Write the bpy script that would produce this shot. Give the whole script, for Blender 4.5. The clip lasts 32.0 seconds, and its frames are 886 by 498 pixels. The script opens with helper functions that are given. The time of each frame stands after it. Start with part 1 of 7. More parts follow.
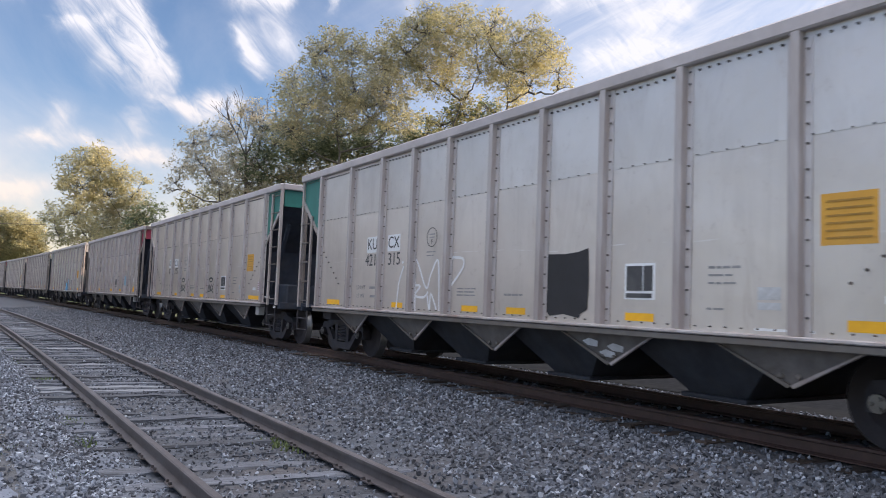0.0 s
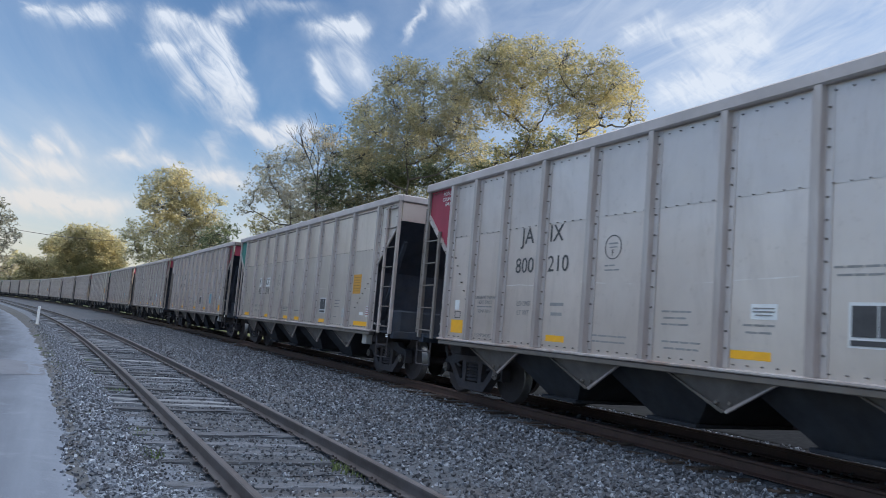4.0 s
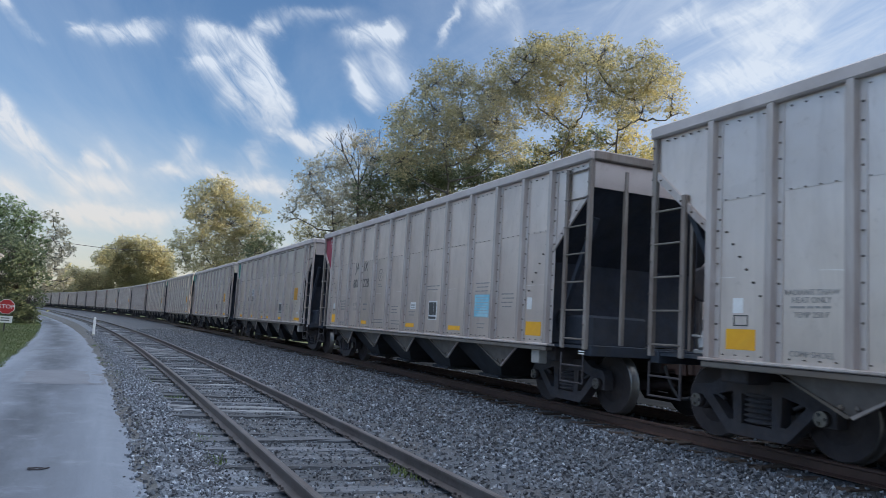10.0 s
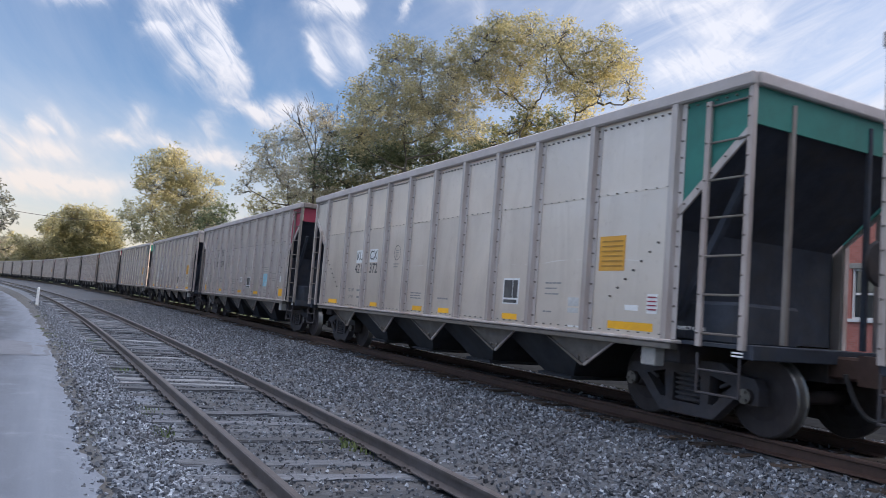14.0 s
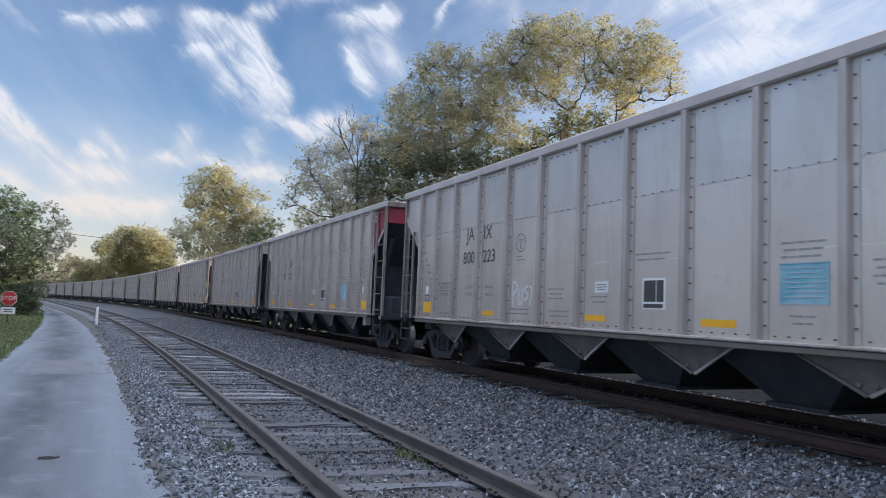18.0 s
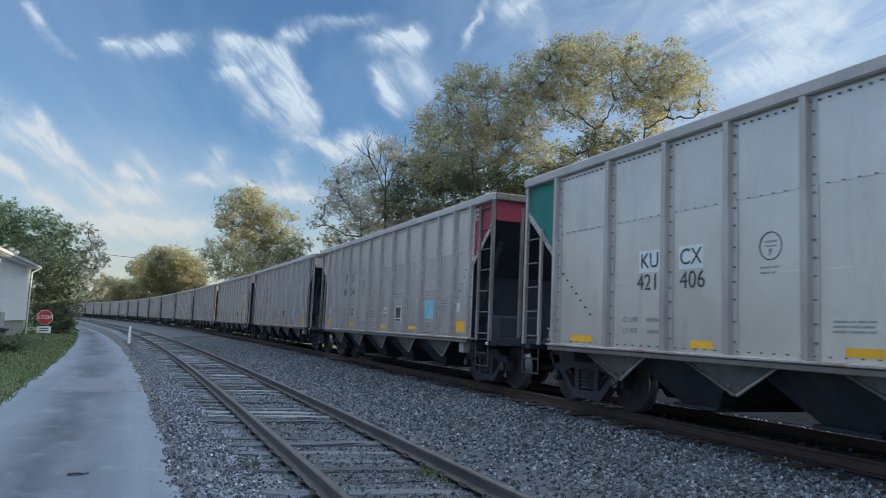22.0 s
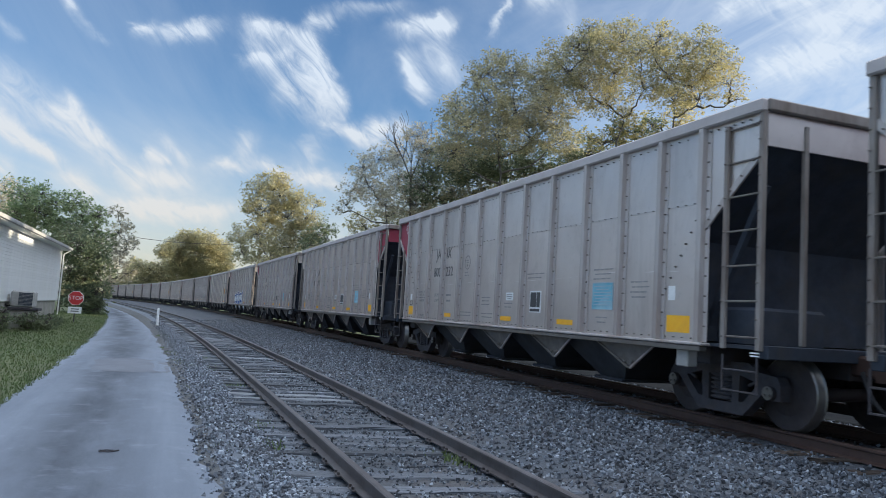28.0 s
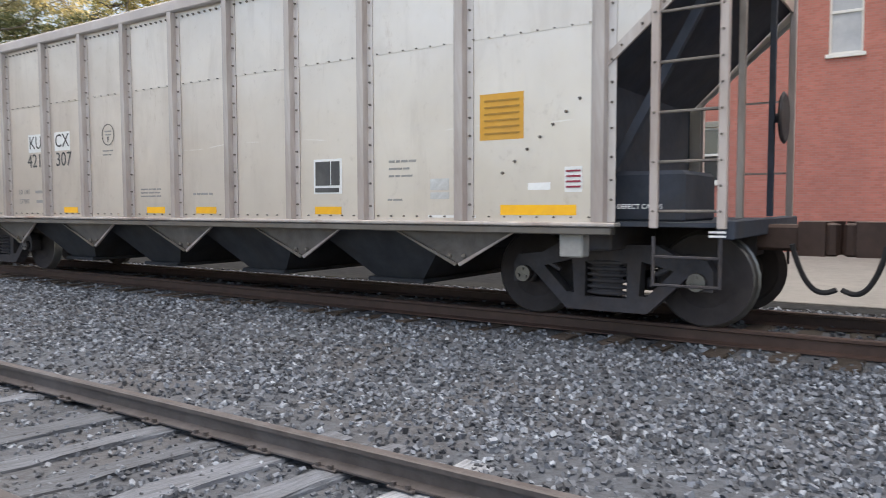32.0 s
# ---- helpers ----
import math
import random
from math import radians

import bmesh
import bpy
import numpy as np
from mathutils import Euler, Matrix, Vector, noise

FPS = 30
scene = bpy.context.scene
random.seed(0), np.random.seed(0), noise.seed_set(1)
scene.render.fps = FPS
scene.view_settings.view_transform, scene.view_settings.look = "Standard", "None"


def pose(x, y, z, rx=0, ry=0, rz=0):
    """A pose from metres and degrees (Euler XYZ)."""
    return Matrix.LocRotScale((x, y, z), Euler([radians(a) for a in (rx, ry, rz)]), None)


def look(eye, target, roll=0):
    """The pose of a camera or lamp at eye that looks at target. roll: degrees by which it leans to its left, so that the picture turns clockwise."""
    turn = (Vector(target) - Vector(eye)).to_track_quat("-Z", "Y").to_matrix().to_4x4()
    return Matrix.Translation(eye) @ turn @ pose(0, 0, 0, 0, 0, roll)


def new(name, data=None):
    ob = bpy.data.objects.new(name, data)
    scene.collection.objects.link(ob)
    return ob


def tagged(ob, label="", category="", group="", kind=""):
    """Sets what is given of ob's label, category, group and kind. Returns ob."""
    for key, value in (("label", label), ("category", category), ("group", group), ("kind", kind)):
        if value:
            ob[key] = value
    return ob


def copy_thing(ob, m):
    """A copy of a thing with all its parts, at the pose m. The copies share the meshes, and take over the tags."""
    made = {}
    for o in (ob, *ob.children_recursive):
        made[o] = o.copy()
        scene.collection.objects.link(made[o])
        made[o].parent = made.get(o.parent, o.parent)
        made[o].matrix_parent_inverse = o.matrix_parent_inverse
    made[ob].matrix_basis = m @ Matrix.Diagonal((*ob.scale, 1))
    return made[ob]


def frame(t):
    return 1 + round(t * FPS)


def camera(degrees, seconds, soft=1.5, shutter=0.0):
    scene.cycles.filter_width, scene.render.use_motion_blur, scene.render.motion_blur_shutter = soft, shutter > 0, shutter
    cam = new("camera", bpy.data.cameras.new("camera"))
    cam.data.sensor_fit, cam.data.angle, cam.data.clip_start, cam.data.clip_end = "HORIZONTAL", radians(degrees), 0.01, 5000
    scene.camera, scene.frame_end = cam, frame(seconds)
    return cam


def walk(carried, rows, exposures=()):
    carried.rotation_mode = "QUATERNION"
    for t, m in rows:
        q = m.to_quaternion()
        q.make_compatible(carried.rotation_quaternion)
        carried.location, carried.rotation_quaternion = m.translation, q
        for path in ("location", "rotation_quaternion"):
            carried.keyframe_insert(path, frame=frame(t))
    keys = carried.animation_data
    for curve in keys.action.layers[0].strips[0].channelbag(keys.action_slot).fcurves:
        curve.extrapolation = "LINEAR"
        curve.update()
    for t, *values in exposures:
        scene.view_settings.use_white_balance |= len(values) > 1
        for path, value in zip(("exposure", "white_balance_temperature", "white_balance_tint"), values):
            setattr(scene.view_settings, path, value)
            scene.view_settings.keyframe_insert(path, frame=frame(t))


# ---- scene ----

# ------------------------------------------------------------------ camera
def make_path():
    rows = [
        (0, 0.139, 0.012, 0.022, 94.16, -2.28, -32.56),
        (0.5, 0.140, 0.021, 0.020, 94.67, -2.61, -32.43),
        (1, 0.136, 0.027, 0.018, 95.17, -2.96, -32.14),
        (1.5, 0.137, 0.020, 0.022, 95.49, -3.05, -31.68),
        (2, 0.126, 0.013, 0.023, 95.60, -3.16, -31.21),
        (2.5, 0.126, 0.010, 0.025, 95.54, -3.45, -30.54),
        (3, 0.131, 0.008, 0.025, 95.50, -3.87, -29.44),
        (3.5, 0.125, 0.020, 0.014, 95.67, -4.44, -28.19),
        (5.5, 0.112, 0.033, 0.013, 97.39, -4.84, -27.52),
        (6, 0.123, 0.036, 0.004, 97.12, -4.75, -28.24),
        (6.5, 0.137, 0.072, -0.008, 96.60, -4.65, -28.32),
        (7, 0.136, 0.075, -0.005, 95.97, -4.45, -27.54),
        (7.5, 0.121, 0.071, -0.007, 95.44, -4.30, -26.44),
        (8, 0.077, 0.070, 0.001, 95.03, -4.27, -25.53),
        (8.5, 0.026, 0.071, 0.001, 94.88, -4.30, -25.12),
        (9, 0.020, 0.079, 0.005, 95.03, -4.25, -25.08),
        (9.5, 0.027, 0.073, 0.010, 95.50, -3.89, -24.93),
        (10, 0.012, 0.062, 0.017, 95.98, -3.42, -24.41),
        (10.5, 0.003, 0.071, 0.017, 96.25, -2.97, -23.79),
        (11, 0.001, 0.058, 0.016, 96.19, -2.77, -23.54),
        (11.5, -0.009, 0.047, 0.018, 95.82, -2.88, -24.05),
        (12, -0.010, 0.059, 0.009, 95.40, -3.14, -25.19),
        (12.5, -0.016, 0.047, 0.010, 95.00, -3.44, -26.56),
        (13, -0.013, 0.061, 0.009, 94.74, -3.71, -27.62),
        (13.5, -0.001, 0.050, 0.011, 94.61, -4.11, -28.14),
        (14, 0.013, 0.042, 0.006, 94.52, -4.54, -27.97),
        (14.5, 0.008, 0.048, 0.006, 94.32, -4.98, -27.57),
        (16.5, 0.002, 0.029, 0.006, 93.07, -3.89, -26.49),
        (17, -0.010, 0.013, 0.015, 93.46, -3.12, -25.89),
        (17.5, -0.023, 0.028, 0.021, 94.13, -2.68, -25.19),
        (18, -0.021, 0.046, 0.017, 94.74, -2.44, -24.31),
        (18.5, -0.025, 0.035, 0.015, 95.25, -2.41, -23.22),
        (19, -0.019, 0.028, 0.018, 95.47, -2.44, -22.12),
        (19.5, 0.010, 0.023, 0.015, 95.58, -2.42, -21.27),
        (20, 0.019, 0.015, 0.015, 95.70, -2.35, -21.01),
        (20.5, 0.017, 0.019, 0.015, 95.84, -2.27, -21.17),
        (21, 0.023, 0.020, 0.012, 96.00, -2.19, -21.53),
        (21.5, 0.026, 0.014, 0.014, 96.15, -2.28, -21.86),
        (22, 0.017, 0.004, 0.011, 96.14, -2.49, -22.10),
        (22.5, 0.025, 0.015, 0.006, 96.09, -2.69, -22.15),
        (23, 0.021, 0.015, 0.013, 95.97, -2.95, -21.98),
        (23.5, 0.023, 0.029, 0.010, 95.96, -3.23, -21.54),
        (24, 0.010, 0.013, 0.013, 95.96, -3.45, -20.90),
        (24.5, 0.000, 0.005, 0.013, 95.88, -3.62, -20.29),
        (25, 0.004, 0.005, 0.008, 95.70, -3.72, -19.94),
        (25.5, -0.004, -0.002, 0.007, 95.41, -3.71, -19.91),
        (27.5, -0.007, -0.011, -0.001, 94.99, -3.59, -20.24),
        (28, 0.000, 0.000, 0.000, 95.08, -3.49, -20.29),
        (28.5, -0.001, 0.001, 0.002, 95.17, -3.40, -20.42),
        (29, 0.001, 0.000, 0.002, 95.20, -3.35, -20.66),
        (29.5, 0.000, 0.000, 0.002, 95.19, -3.27, -21.00),
        (30, 0.001, 0.002, 0.001, 95.12, -3.11, -21.30),
        (30.5, 0.001, 0.003, 0.000, 94.86, -2.78, -22.30),
        (31, 0.008, -0.001, 0.004, 94.56, -2.32, -23.18),
        (31.5, 0.007, 0.003, -0.002, 93.00, -0.98, -28.86),
        (31.6, 0.008, -0.001, 0.004, 92.24, -1.02, -32.26),
        (31.7, 0.008, -0.001, 0.004, 91.13, -0.53, -37.02),
        (31.8, 0.008, -0.001, 0.004, 89.81, -0.16, -42.59),
        (31.9, 0.008, -0.001, 0.004, 88.19, 0.25, -49.08),
        (32, 0.008, -0.001, 0.004, 86.62, 0.15, -55.74),
    ]
    return [(t, pose(x, y, EYE + z, rx, ry, rz)) for t, x, y, z, rx, ry, rz in rows]


EYE = 1.55
cam = camera(62.0, 32.0, soft=0.8, shutter=0.06)
walk(cam, make_path(), exposures=[(0.0, 1.28, 6500, 16.0), (1.0, 1.30, 6330, 13.0), (2.0, 1.22, 6080, 14.5), (3.0, 1.12, 6058, 12.5), (6.0, 0.8, 5540, 3.2), (7.0, 0.97, 5809, 7.6), (9.0, 1.02, 6016, 10.7), (10.0, 0.93, 5809, 7.6), (12.0, 0.95, 5699, 4.7), (13.0, 1.13, 5980, 9.5), (14.0, 1.15, 6198, 14.3), (17.0, 1.15, 6350, 18.0), (18.0, 1.05, 5988, 11.5), (19.0, 0.9, 5742, 6.6), (20.0, 0.85, 5674, 5.5), (22.0, 0.83, 5564, 2.4), (23.0, 0.87, 5607, 4.4), (25.0, 0.91, 5522, 0.4), (28.0, 0.98, 5767, 5.8), (31.2, 1.02, 5809, 7.6), (32.0, 1.9, 7380, 12.0)])

# ------------------------------------------------------------------ light
SUN_AZ = 105.0      # degrees clockwise from +y
SUN_EL = 10.6
world = bpy.data.worlds.new("sky")
scene.world = world
world.use_nodes = True


class Graph:
    """Short-hand for node trees."""

    def __init__(self, tree):
        self.tree = tree
        tree.nodes.clear()

    def node(self, kind, **values):
        n = self.tree.nodes.new(kind)
        for key, value in values.items():
            if key in n.inputs:
                self.put(n.inputs[key], value)
        return n

    def put(self, socket, value):
        if isinstance(value, bpy.types.NodeSocket):
            self.tree.links.new(value, socket)
        else:
            socket.default_value = value

    def math(self, op, a, b=0.0, c=0.0):
        n = self.tree.nodes.new("ShaderNodeMath")
        n.operation = op
        for i, v in enumerate((a, b, c)):
            self.put(n.inputs[i], v)
        return n.outputs[0]

    def noise(self, vec, scale, detail=4.0, rough=0.55, distortion=0.0):
        n = self.tree.nodes.new("ShaderNodeTexNoise")
        for key, v in (("Scale", scale), ("Detail", detail), ("Roughness", rough), ("Distortion", distortion)):
            n.inputs[key].default_value = v
        if vec is not None:
            self.tree.links.new(vec, n.inputs["Vector"])
        return n.outputs["Fac"]

    def ramp(self, fac, *stops):
        n = self.tree.nodes.new("ShaderNodeValToRGB")
        el = n.color_ramp.elements
        while len(el) < len(stops):
            el.new(0.5)
        for e, (p, c) in zip(el, stops):
            e.position = p
            e.color = (c, c, c, 1) if isinstance(c, (int, float)) else (*c, 1)
        self.tree.links.new(fac, n.inputs[0])
        return n.outputs[0]

    def mix(self, fac, a, b, blend="MIX"):
        n = self.tree.nodes.new("ShaderNodeMix")
        n.data_type, n.blend_type = "RGBA", blend
        self.put(n.inputs["Factor"], fac)
        for key, v in (("A", a), ("B", b)):
            s = [i for i in n.inputs if i.name == key and i.type == "RGBA"][0]
            self.put(s, (*v, 1) if isinstance(v, tuple) and len(v) == 3 else v)
        return [o for o in n.outputs if o.type == "RGBA"][0]

    def scaled(self, vec, sx, sy, sz, rz=0.0):
        if rz:
            r = self.tree.nodes.new("ShaderNodeMapping")
            r.inputs["Rotation"].default_value = (0, 0, radians(rz))
            self.tree.links.new(vec, r.inputs["Vector"])
            vec = r.outputs[0]
        n = self.tree.nodes.new("ShaderNodeMapping")
        n.inputs["Scale"].default_value = (sx, sy, sz)
        self.tree.links.new(vec, n.inputs["Vector"])
        return n.outputs[0]


def make_sky():
    g = Graph(world.node_tree)
    sky = g.node("ShaderNodeTexSky")
    sky.sky_type = "NISHITA"
    sky.sun_disc = False
    sky.sun_elevation = radians(SUN_EL + 6)
    sky.sun_rotation = radians(SUN_AZ)
    sky.air_density, sky.dust_density, sky.ozone_density = 1.0, 0.6, 2.5
    coord = g.tree.nodes.new("ShaderNodeTexCoord").outputs["Generated"]
    xyz = g.tree.nodes.new("ShaderNodeSeparateXYZ")
    g.tree.links.new(coord, xyz.inputs[0])
    x, y, z = xyz.outputs
    # azimuth to the left of +y and elevation, both in degrees
    az = g.math("MULTIPLY", g.math("ARCTAN2", g.math("MULTIPLY", x, -1.0), y), 180 / math.pi)
    el = g.math("MULTIPLY", g.math("ARCSINE", z), 180 / math.pi)
    flat = g.tree.nodes.new("ShaderNodeCombineXYZ")
    lift = g.math("ADD", g.math("MAXIMUM", z, 0.0), 0.12)
    g.put(flat.inputs[0], g.math("DIVIDE", x, lift))
    g.put(flat.inputs[1], g.math("DIVIDE", y, lift))
    plane = flat.outputs[0]
    ang = g.tree.nodes.new("ShaderNodeCombineXYZ")
    g.put(ang.inputs[0], az)
    g.put(ang.inputs[1], el)
    warp = g.noise(g.scaled(ang.outputs[0], 0.11, 0.16, 1), 1.0, 5.0, 0.6, 0.6)
    fine = g.noise(g.scaled(ang.outputs[0], 0.26, 0.85, 1, -42), 1.0, 7.0, 0.60, 1.2)
    fine_r = g.noise(g.scaled(ang.outputs[0], 0.10, 0.32, 1, 28), 1.0, 8.0, 0.66, 1.6)
    wisp = g.noise(g.scaled(ang.outputs[0], 0.55, 0.75, 1, -30), 1.0, 6.0, 0.62, 0.4)
    wx = g.math("ADD", g.math("MULTIPLY", g.math("SUBTRACT", warp, 0.5), 1.8), g.math("MULTIPLY", g.math("SUBTRACT", wisp, 0.5), 1.6))
    wy = g.math("ADD", g.math("MULTIPLY", g.math("SUBTRACT", warp, 0.5), -0.9), g.math("MULTIPLY", g.math("SUBTRACT", wisp, 0.5), 1.2))
    total = None
    for a0, e0, a, b1, b2, phi, k in CLOUDS:
        da = g.math("SUBTRACT", g.math("ADD", az, wx), a0)
        de = g.math("SUBTRACT", g.math("ADD", el, wy), e0)
        c, n = math.cos(radians(phi)), math.sin(radians(phi))
        u = g.math("ADD", g.math("MULTIPLY", da, c / a), g.math("MULTIPLY", de, n / a))
        v = g.math("SUBTRACT", g.math("MULTIPLY", de, c), g.math("MULTIPLY", da, n))
        v = g.math("ADD", g.math("MULTIPLY", g.math("MAXIMUM", v, 0.0), 1 / b1), g.math("MULTIPLY", g.math("MINIMUM", v, 0.0), 1 / b2))
        u2 = g.math("MULTIPLY", u, u)
        r2 = g.math("MULTIPLY_ADD", u2, u2, g.math("MULTIPLY", v, v))
        m = g.math("MULTIPLY", g.math("EXPONENT", g.math("MULTIPLY", r2, -1.0)), k)
        total = m if total is None else g.math("ADD", total, m)
    total = g.math("MINIMUM", total, 1.0)
    streak = g.math("MULTIPLY", total, g.math("MULTIPLY_ADD", fine, 3.2, -0.68))
    # thin cirrus everywhere, thicker to the right and low down
    veil = g.ramp(g.noise(g.scaled(plane, 0.9, 0.35, 1, 25), 1.0, 8.0, 0.62, 0.8), (0.44, 0.0), (0.80, 0.34))
    right = g.math("MULTIPLY", g.ramp(g.math("DIVIDE", g.math("SUBTRACT", -20.0, az), 30.0), (0.0, 0.0), (1.0, 1.0)),
                   g.ramp(fine_r, (0.28, 0.25), (0.74, 0.75)))
    low = g.math("MULTIPLY", g.ramp(g.math("DIVIDE", el, 14.0), (0.0, 0.85), (0.45, 0.55), (1.0, 0.0)), g.math("MULTIPLY_ADD", warp, 1.4, 0.0))
    # the cirrus is thickened overhead, out of view, to lighten the shade
    high = g.math("MULTIPLY", g.ramp(g.math("DIVIDE", g.math("SUBTRACT", el, 27.0), 20.0), (0.0, 0.0), (1.0, 1.0)), g.ramp(g.noise(g.scaled(plane, 0.6, 0.3, 1, 25), 1.0, 6.0, 0.6, 0.5), (0.3, 0.55), (0.65, 1.0)))
    cover = g.math("MINIMUM", g.math("ADD", g.math("ADD", g.math("MAXIMUM", streak, 0.0), veil), g.math("ADD", g.math("ADD", right, low), high)), 0.93)
    # cloud above 24 degrees is made brighter to serve as fill light
    glow = g.math("MULTIPLY_ADD", g.ramp(g.math("DIVIDE", g.math("SUBTRACT", el, 24.0), 40.0), (0.0, 0.0), (1.0, 1.0)), 1.6, 1.0)
    tint = g.ramp(g.math("DIVIDE", el, 25.0), (0.0, (1.0, 0.80, 0.56)), (0.25, (1.0, 0.90, 0.80)), (0.7, (0.96, 0.97, 1.0)))
    cloud = g.tree.nodes.new("ShaderNodeVectorMath")
    cloud.operation = "SCALE"
    g.put(cloud.inputs[0], tint)
    g.put(cloud.inputs["Scale"], g.math("MULTIPLY", glow, CLOUD_LIGHT))
    cloud = cloud.outputs[0]
    blue = g.mix(1.0, sky.outputs[0], (1.0, 1.01, 1.06), "MULTIPLY")
    both = g.mix(cover, blue, cloud)
    bg = g.node("ShaderNodeBackground", Color=both, Strength=SKY_STRENGTH)
    out = g.node("ShaderNodeOutputWorld")
    g.tree.links.new(bg.outputs[0], out.inputs[0])


# az, el, half length, half width on either side, slope in degrees, strength
HOOK_CLOUD = [(-9.2, 19.1, 1.8, 1.69, 0.45, -122, 0.9), (-10.7, 16.6, 2.1, 1.97, 0.45, -120, 0.8), (-5.8, 20.4, 2.4, 1.13, 0.45, -176, 0.7), (-6.2, 18.0, 2.2, 1.41, 1.13, -160, 0.5), (-8.0, 15.7, 2.0, 1.27, 1.41, -161, 0.42), (-5.1, 18.3, 1.7, 0.56, 0.34, 167, 0.4), (3.5, 18.7, 0.9, 0.39, 0.39, 164, 0.6), (0.5, 19.3, 2.5, 0.68, 0.51, 163, 0.6), (-9.2, 21.3, 1.2, 0.62, 0.56, -179, 0.65), (-12.6, 22.7, 3.0, 0.62, 0.39, 172, 0.35)]
FEATHERS = [(11.8, 11.1, 2.2, 0.84, 0.73, -154, 0.75), (11.0, 13.2, 3.0, 1.41, 1.13, -156, 0.4), (6.7, 11.2, 2.6, 0.99, 0.56, -150, 0.55), (6.7, 12.1, 2.1, 0.73, 0.39, -136, 0.65), (9.0, 9.6, 1.4, 0.45, 0.39, -154, 0.6), (11.8, 8.4, 1.4, 0.68, 0.56, -152, 0.45), (3.6, 8.9, 1.6, 0.84, 0.7, -143, 0.42), (1.9, 10.1, 0.9, 0.51, 0.45, -157, 0.6), (0.6, 10.7, 1.4, 0.45, 0.34, -136, 0.45), (1.2, 8.6, 2.1, 0.84, 0.84, -179, 0.4)]
LOW_WISPS = [(-3.5, 10.1, 2.0, 0.51, 0.45, 175, 0.55), (-4.3, 11.6, 1.0, 0.79, 0.79, -97, 0.42), (-6.6, 10.3, 1.2, 0.51, 0.45, -152, 0.65), (-9.9, 9.9, 2.3, 0.73, 0.62, -178, 0.6), (-9.3, 11.9, 1.1, 0.99, 0.99, -107, 0.35), (-11.4, 13.7, 1.7, 0.56, 0.51, -172, 0.6), (-14.5, 13.7, 2.2, 0.95, 0.85, 160, 0.95), (6.7, 7.6, 1.6, 0.62, 0.51, -144, 0.45), (0.1, 6.4, 4.4, 0.84, 0.79, 178, 0.55)]
BANDS = [(8.8, 19.7, 0.9, 0.39, 0.34, -135, 0.6), (7.3, 18.4, 1.6, 0.39, 0.28, -142, 0.28), (11.9, 16.9, 1.0, 0.39, 0.28, -150, 0.25), (-17.2, 21.9, 2.4, 0.86, 0.51, 170, 0.85), (-16.6, 17.9, 2.1, 0.46, 0.86, -126, 0.8), (-19.1, 19.1, 2.2, 1.43, 1.43, -135, 0.5), (-19.2, 22.0, 0.9, 0.71, 0.57, -145, 0.5)]
RIGHT_SHEET = [(-23.6, 23.2, 1.9, 0.39, 0.34, 120, 0.55), (-27.1, 24.4, 1.7, 0.84, 0.84, 171, 0.6), (-29.2, 22.6, 1.2, 0.7, 0.56, -115, 0.25), (-46.0, 19.3, 3.9, 1.27, 0.84, 174, 0.55), (-41.4, 23.2, 2.2, 0.7, 0.51, 152, 0.4), (-48.0, 21.6, 3.1, 1.13, 0.84, 173, 0.45), (-46.8, 23.2, 4.5, 0.84, 0.7, 171, 0.4)]
CLOUDS = HOOK_CLOUD + FEATHERS + LOW_WISPS + BANDS + RIGHT_SHEET
CLOUD_LIGHT, SKY_STRENGTH = 6.0, 0.072
make_sky()

sun = new("sun", bpy.data.lights.new("sun", "SUN"))
sun.data.energy, sun.data.angle, sun.data.color = 4.2, radians(0.6), (1.0, 0.80, 0.55)
sun.matrix_world = look((math.sin(radians(SUN_AZ)) * 60, math.cos(radians(SUN_AZ)) * 60, 60 * math.tan(radians(SUN_EL))), (0, 0, 0))

# ------------------------------------------------------------------ mesh helpers
def link(name, bm, material, parent=None, label="", smooth=False):
    me = bpy.data.meshes.new(name)
    bm.to_mesh(me)
    bm.free()
    return mesh_object(name, me, material, parent, label, smooth)


def mesh_object(name, me, material, parent=None, label="", smooth=False):
    if material is not None and not me.materials:
        me.materials.append(material)
    if smooth:
        me.polygons.foreach_set("use_smooth", [True] * len(me.polygons))
    ob = new(name, me)
    if parent is not None:
        ob.parent = parent
    if label:
        tagged(ob, label)
    return ob


part = link


def thing(name, label, category, group="", kind="", at=None):
    ob = new(name)
    ob.empty_display_size = 0.2
    if at is not None:
        ob.matrix_basis = at
    return tagged(ob, label, category, group, kind)


def box(bm, lo, hi, bevel=0.0):
    m = Matrix.LocRotScale([(a + b) / 2 for a, b in zip(lo, hi)], None, [b - a for a, b in zip(lo, hi)])
    made = bmesh.ops.create_cube(bm, size=1, matrix=m)["verts"]
    if bevel:
        edges = list({e for v in made for e in v.link_edges})
        bmesh.ops.bevel(bm, geom=edges, offset=bevel, segments=1, affect="EDGES")
    return made


def bar(bm, a, b, r, sides=8, r2=None):
    """A round bar from a to b."""
    a, b = Vector(a), Vector(b)
    d = b - a
    m = Matrix.Translation((a + b) / 2) @ d.to_track_quat("Z", "Y").to_matrix().to_4x4()
    bmesh.ops.create_cone(bm, cap_ends=True, segments=sides, radius1=r, radius2=r if r2 is None else r2, depth=d.length, matrix=m)


def beam(bm, a, b, w, h, up=(0, 0, 1)):
    """A square bar from a to b, w wide and h high."""
    a, b = Vector(a), Vector(b)
    d = (b - a).normalized()
    s = d.cross(Vector(up)).normalized() * w / 2
    u = s.cross(d).normalized() * h / 2
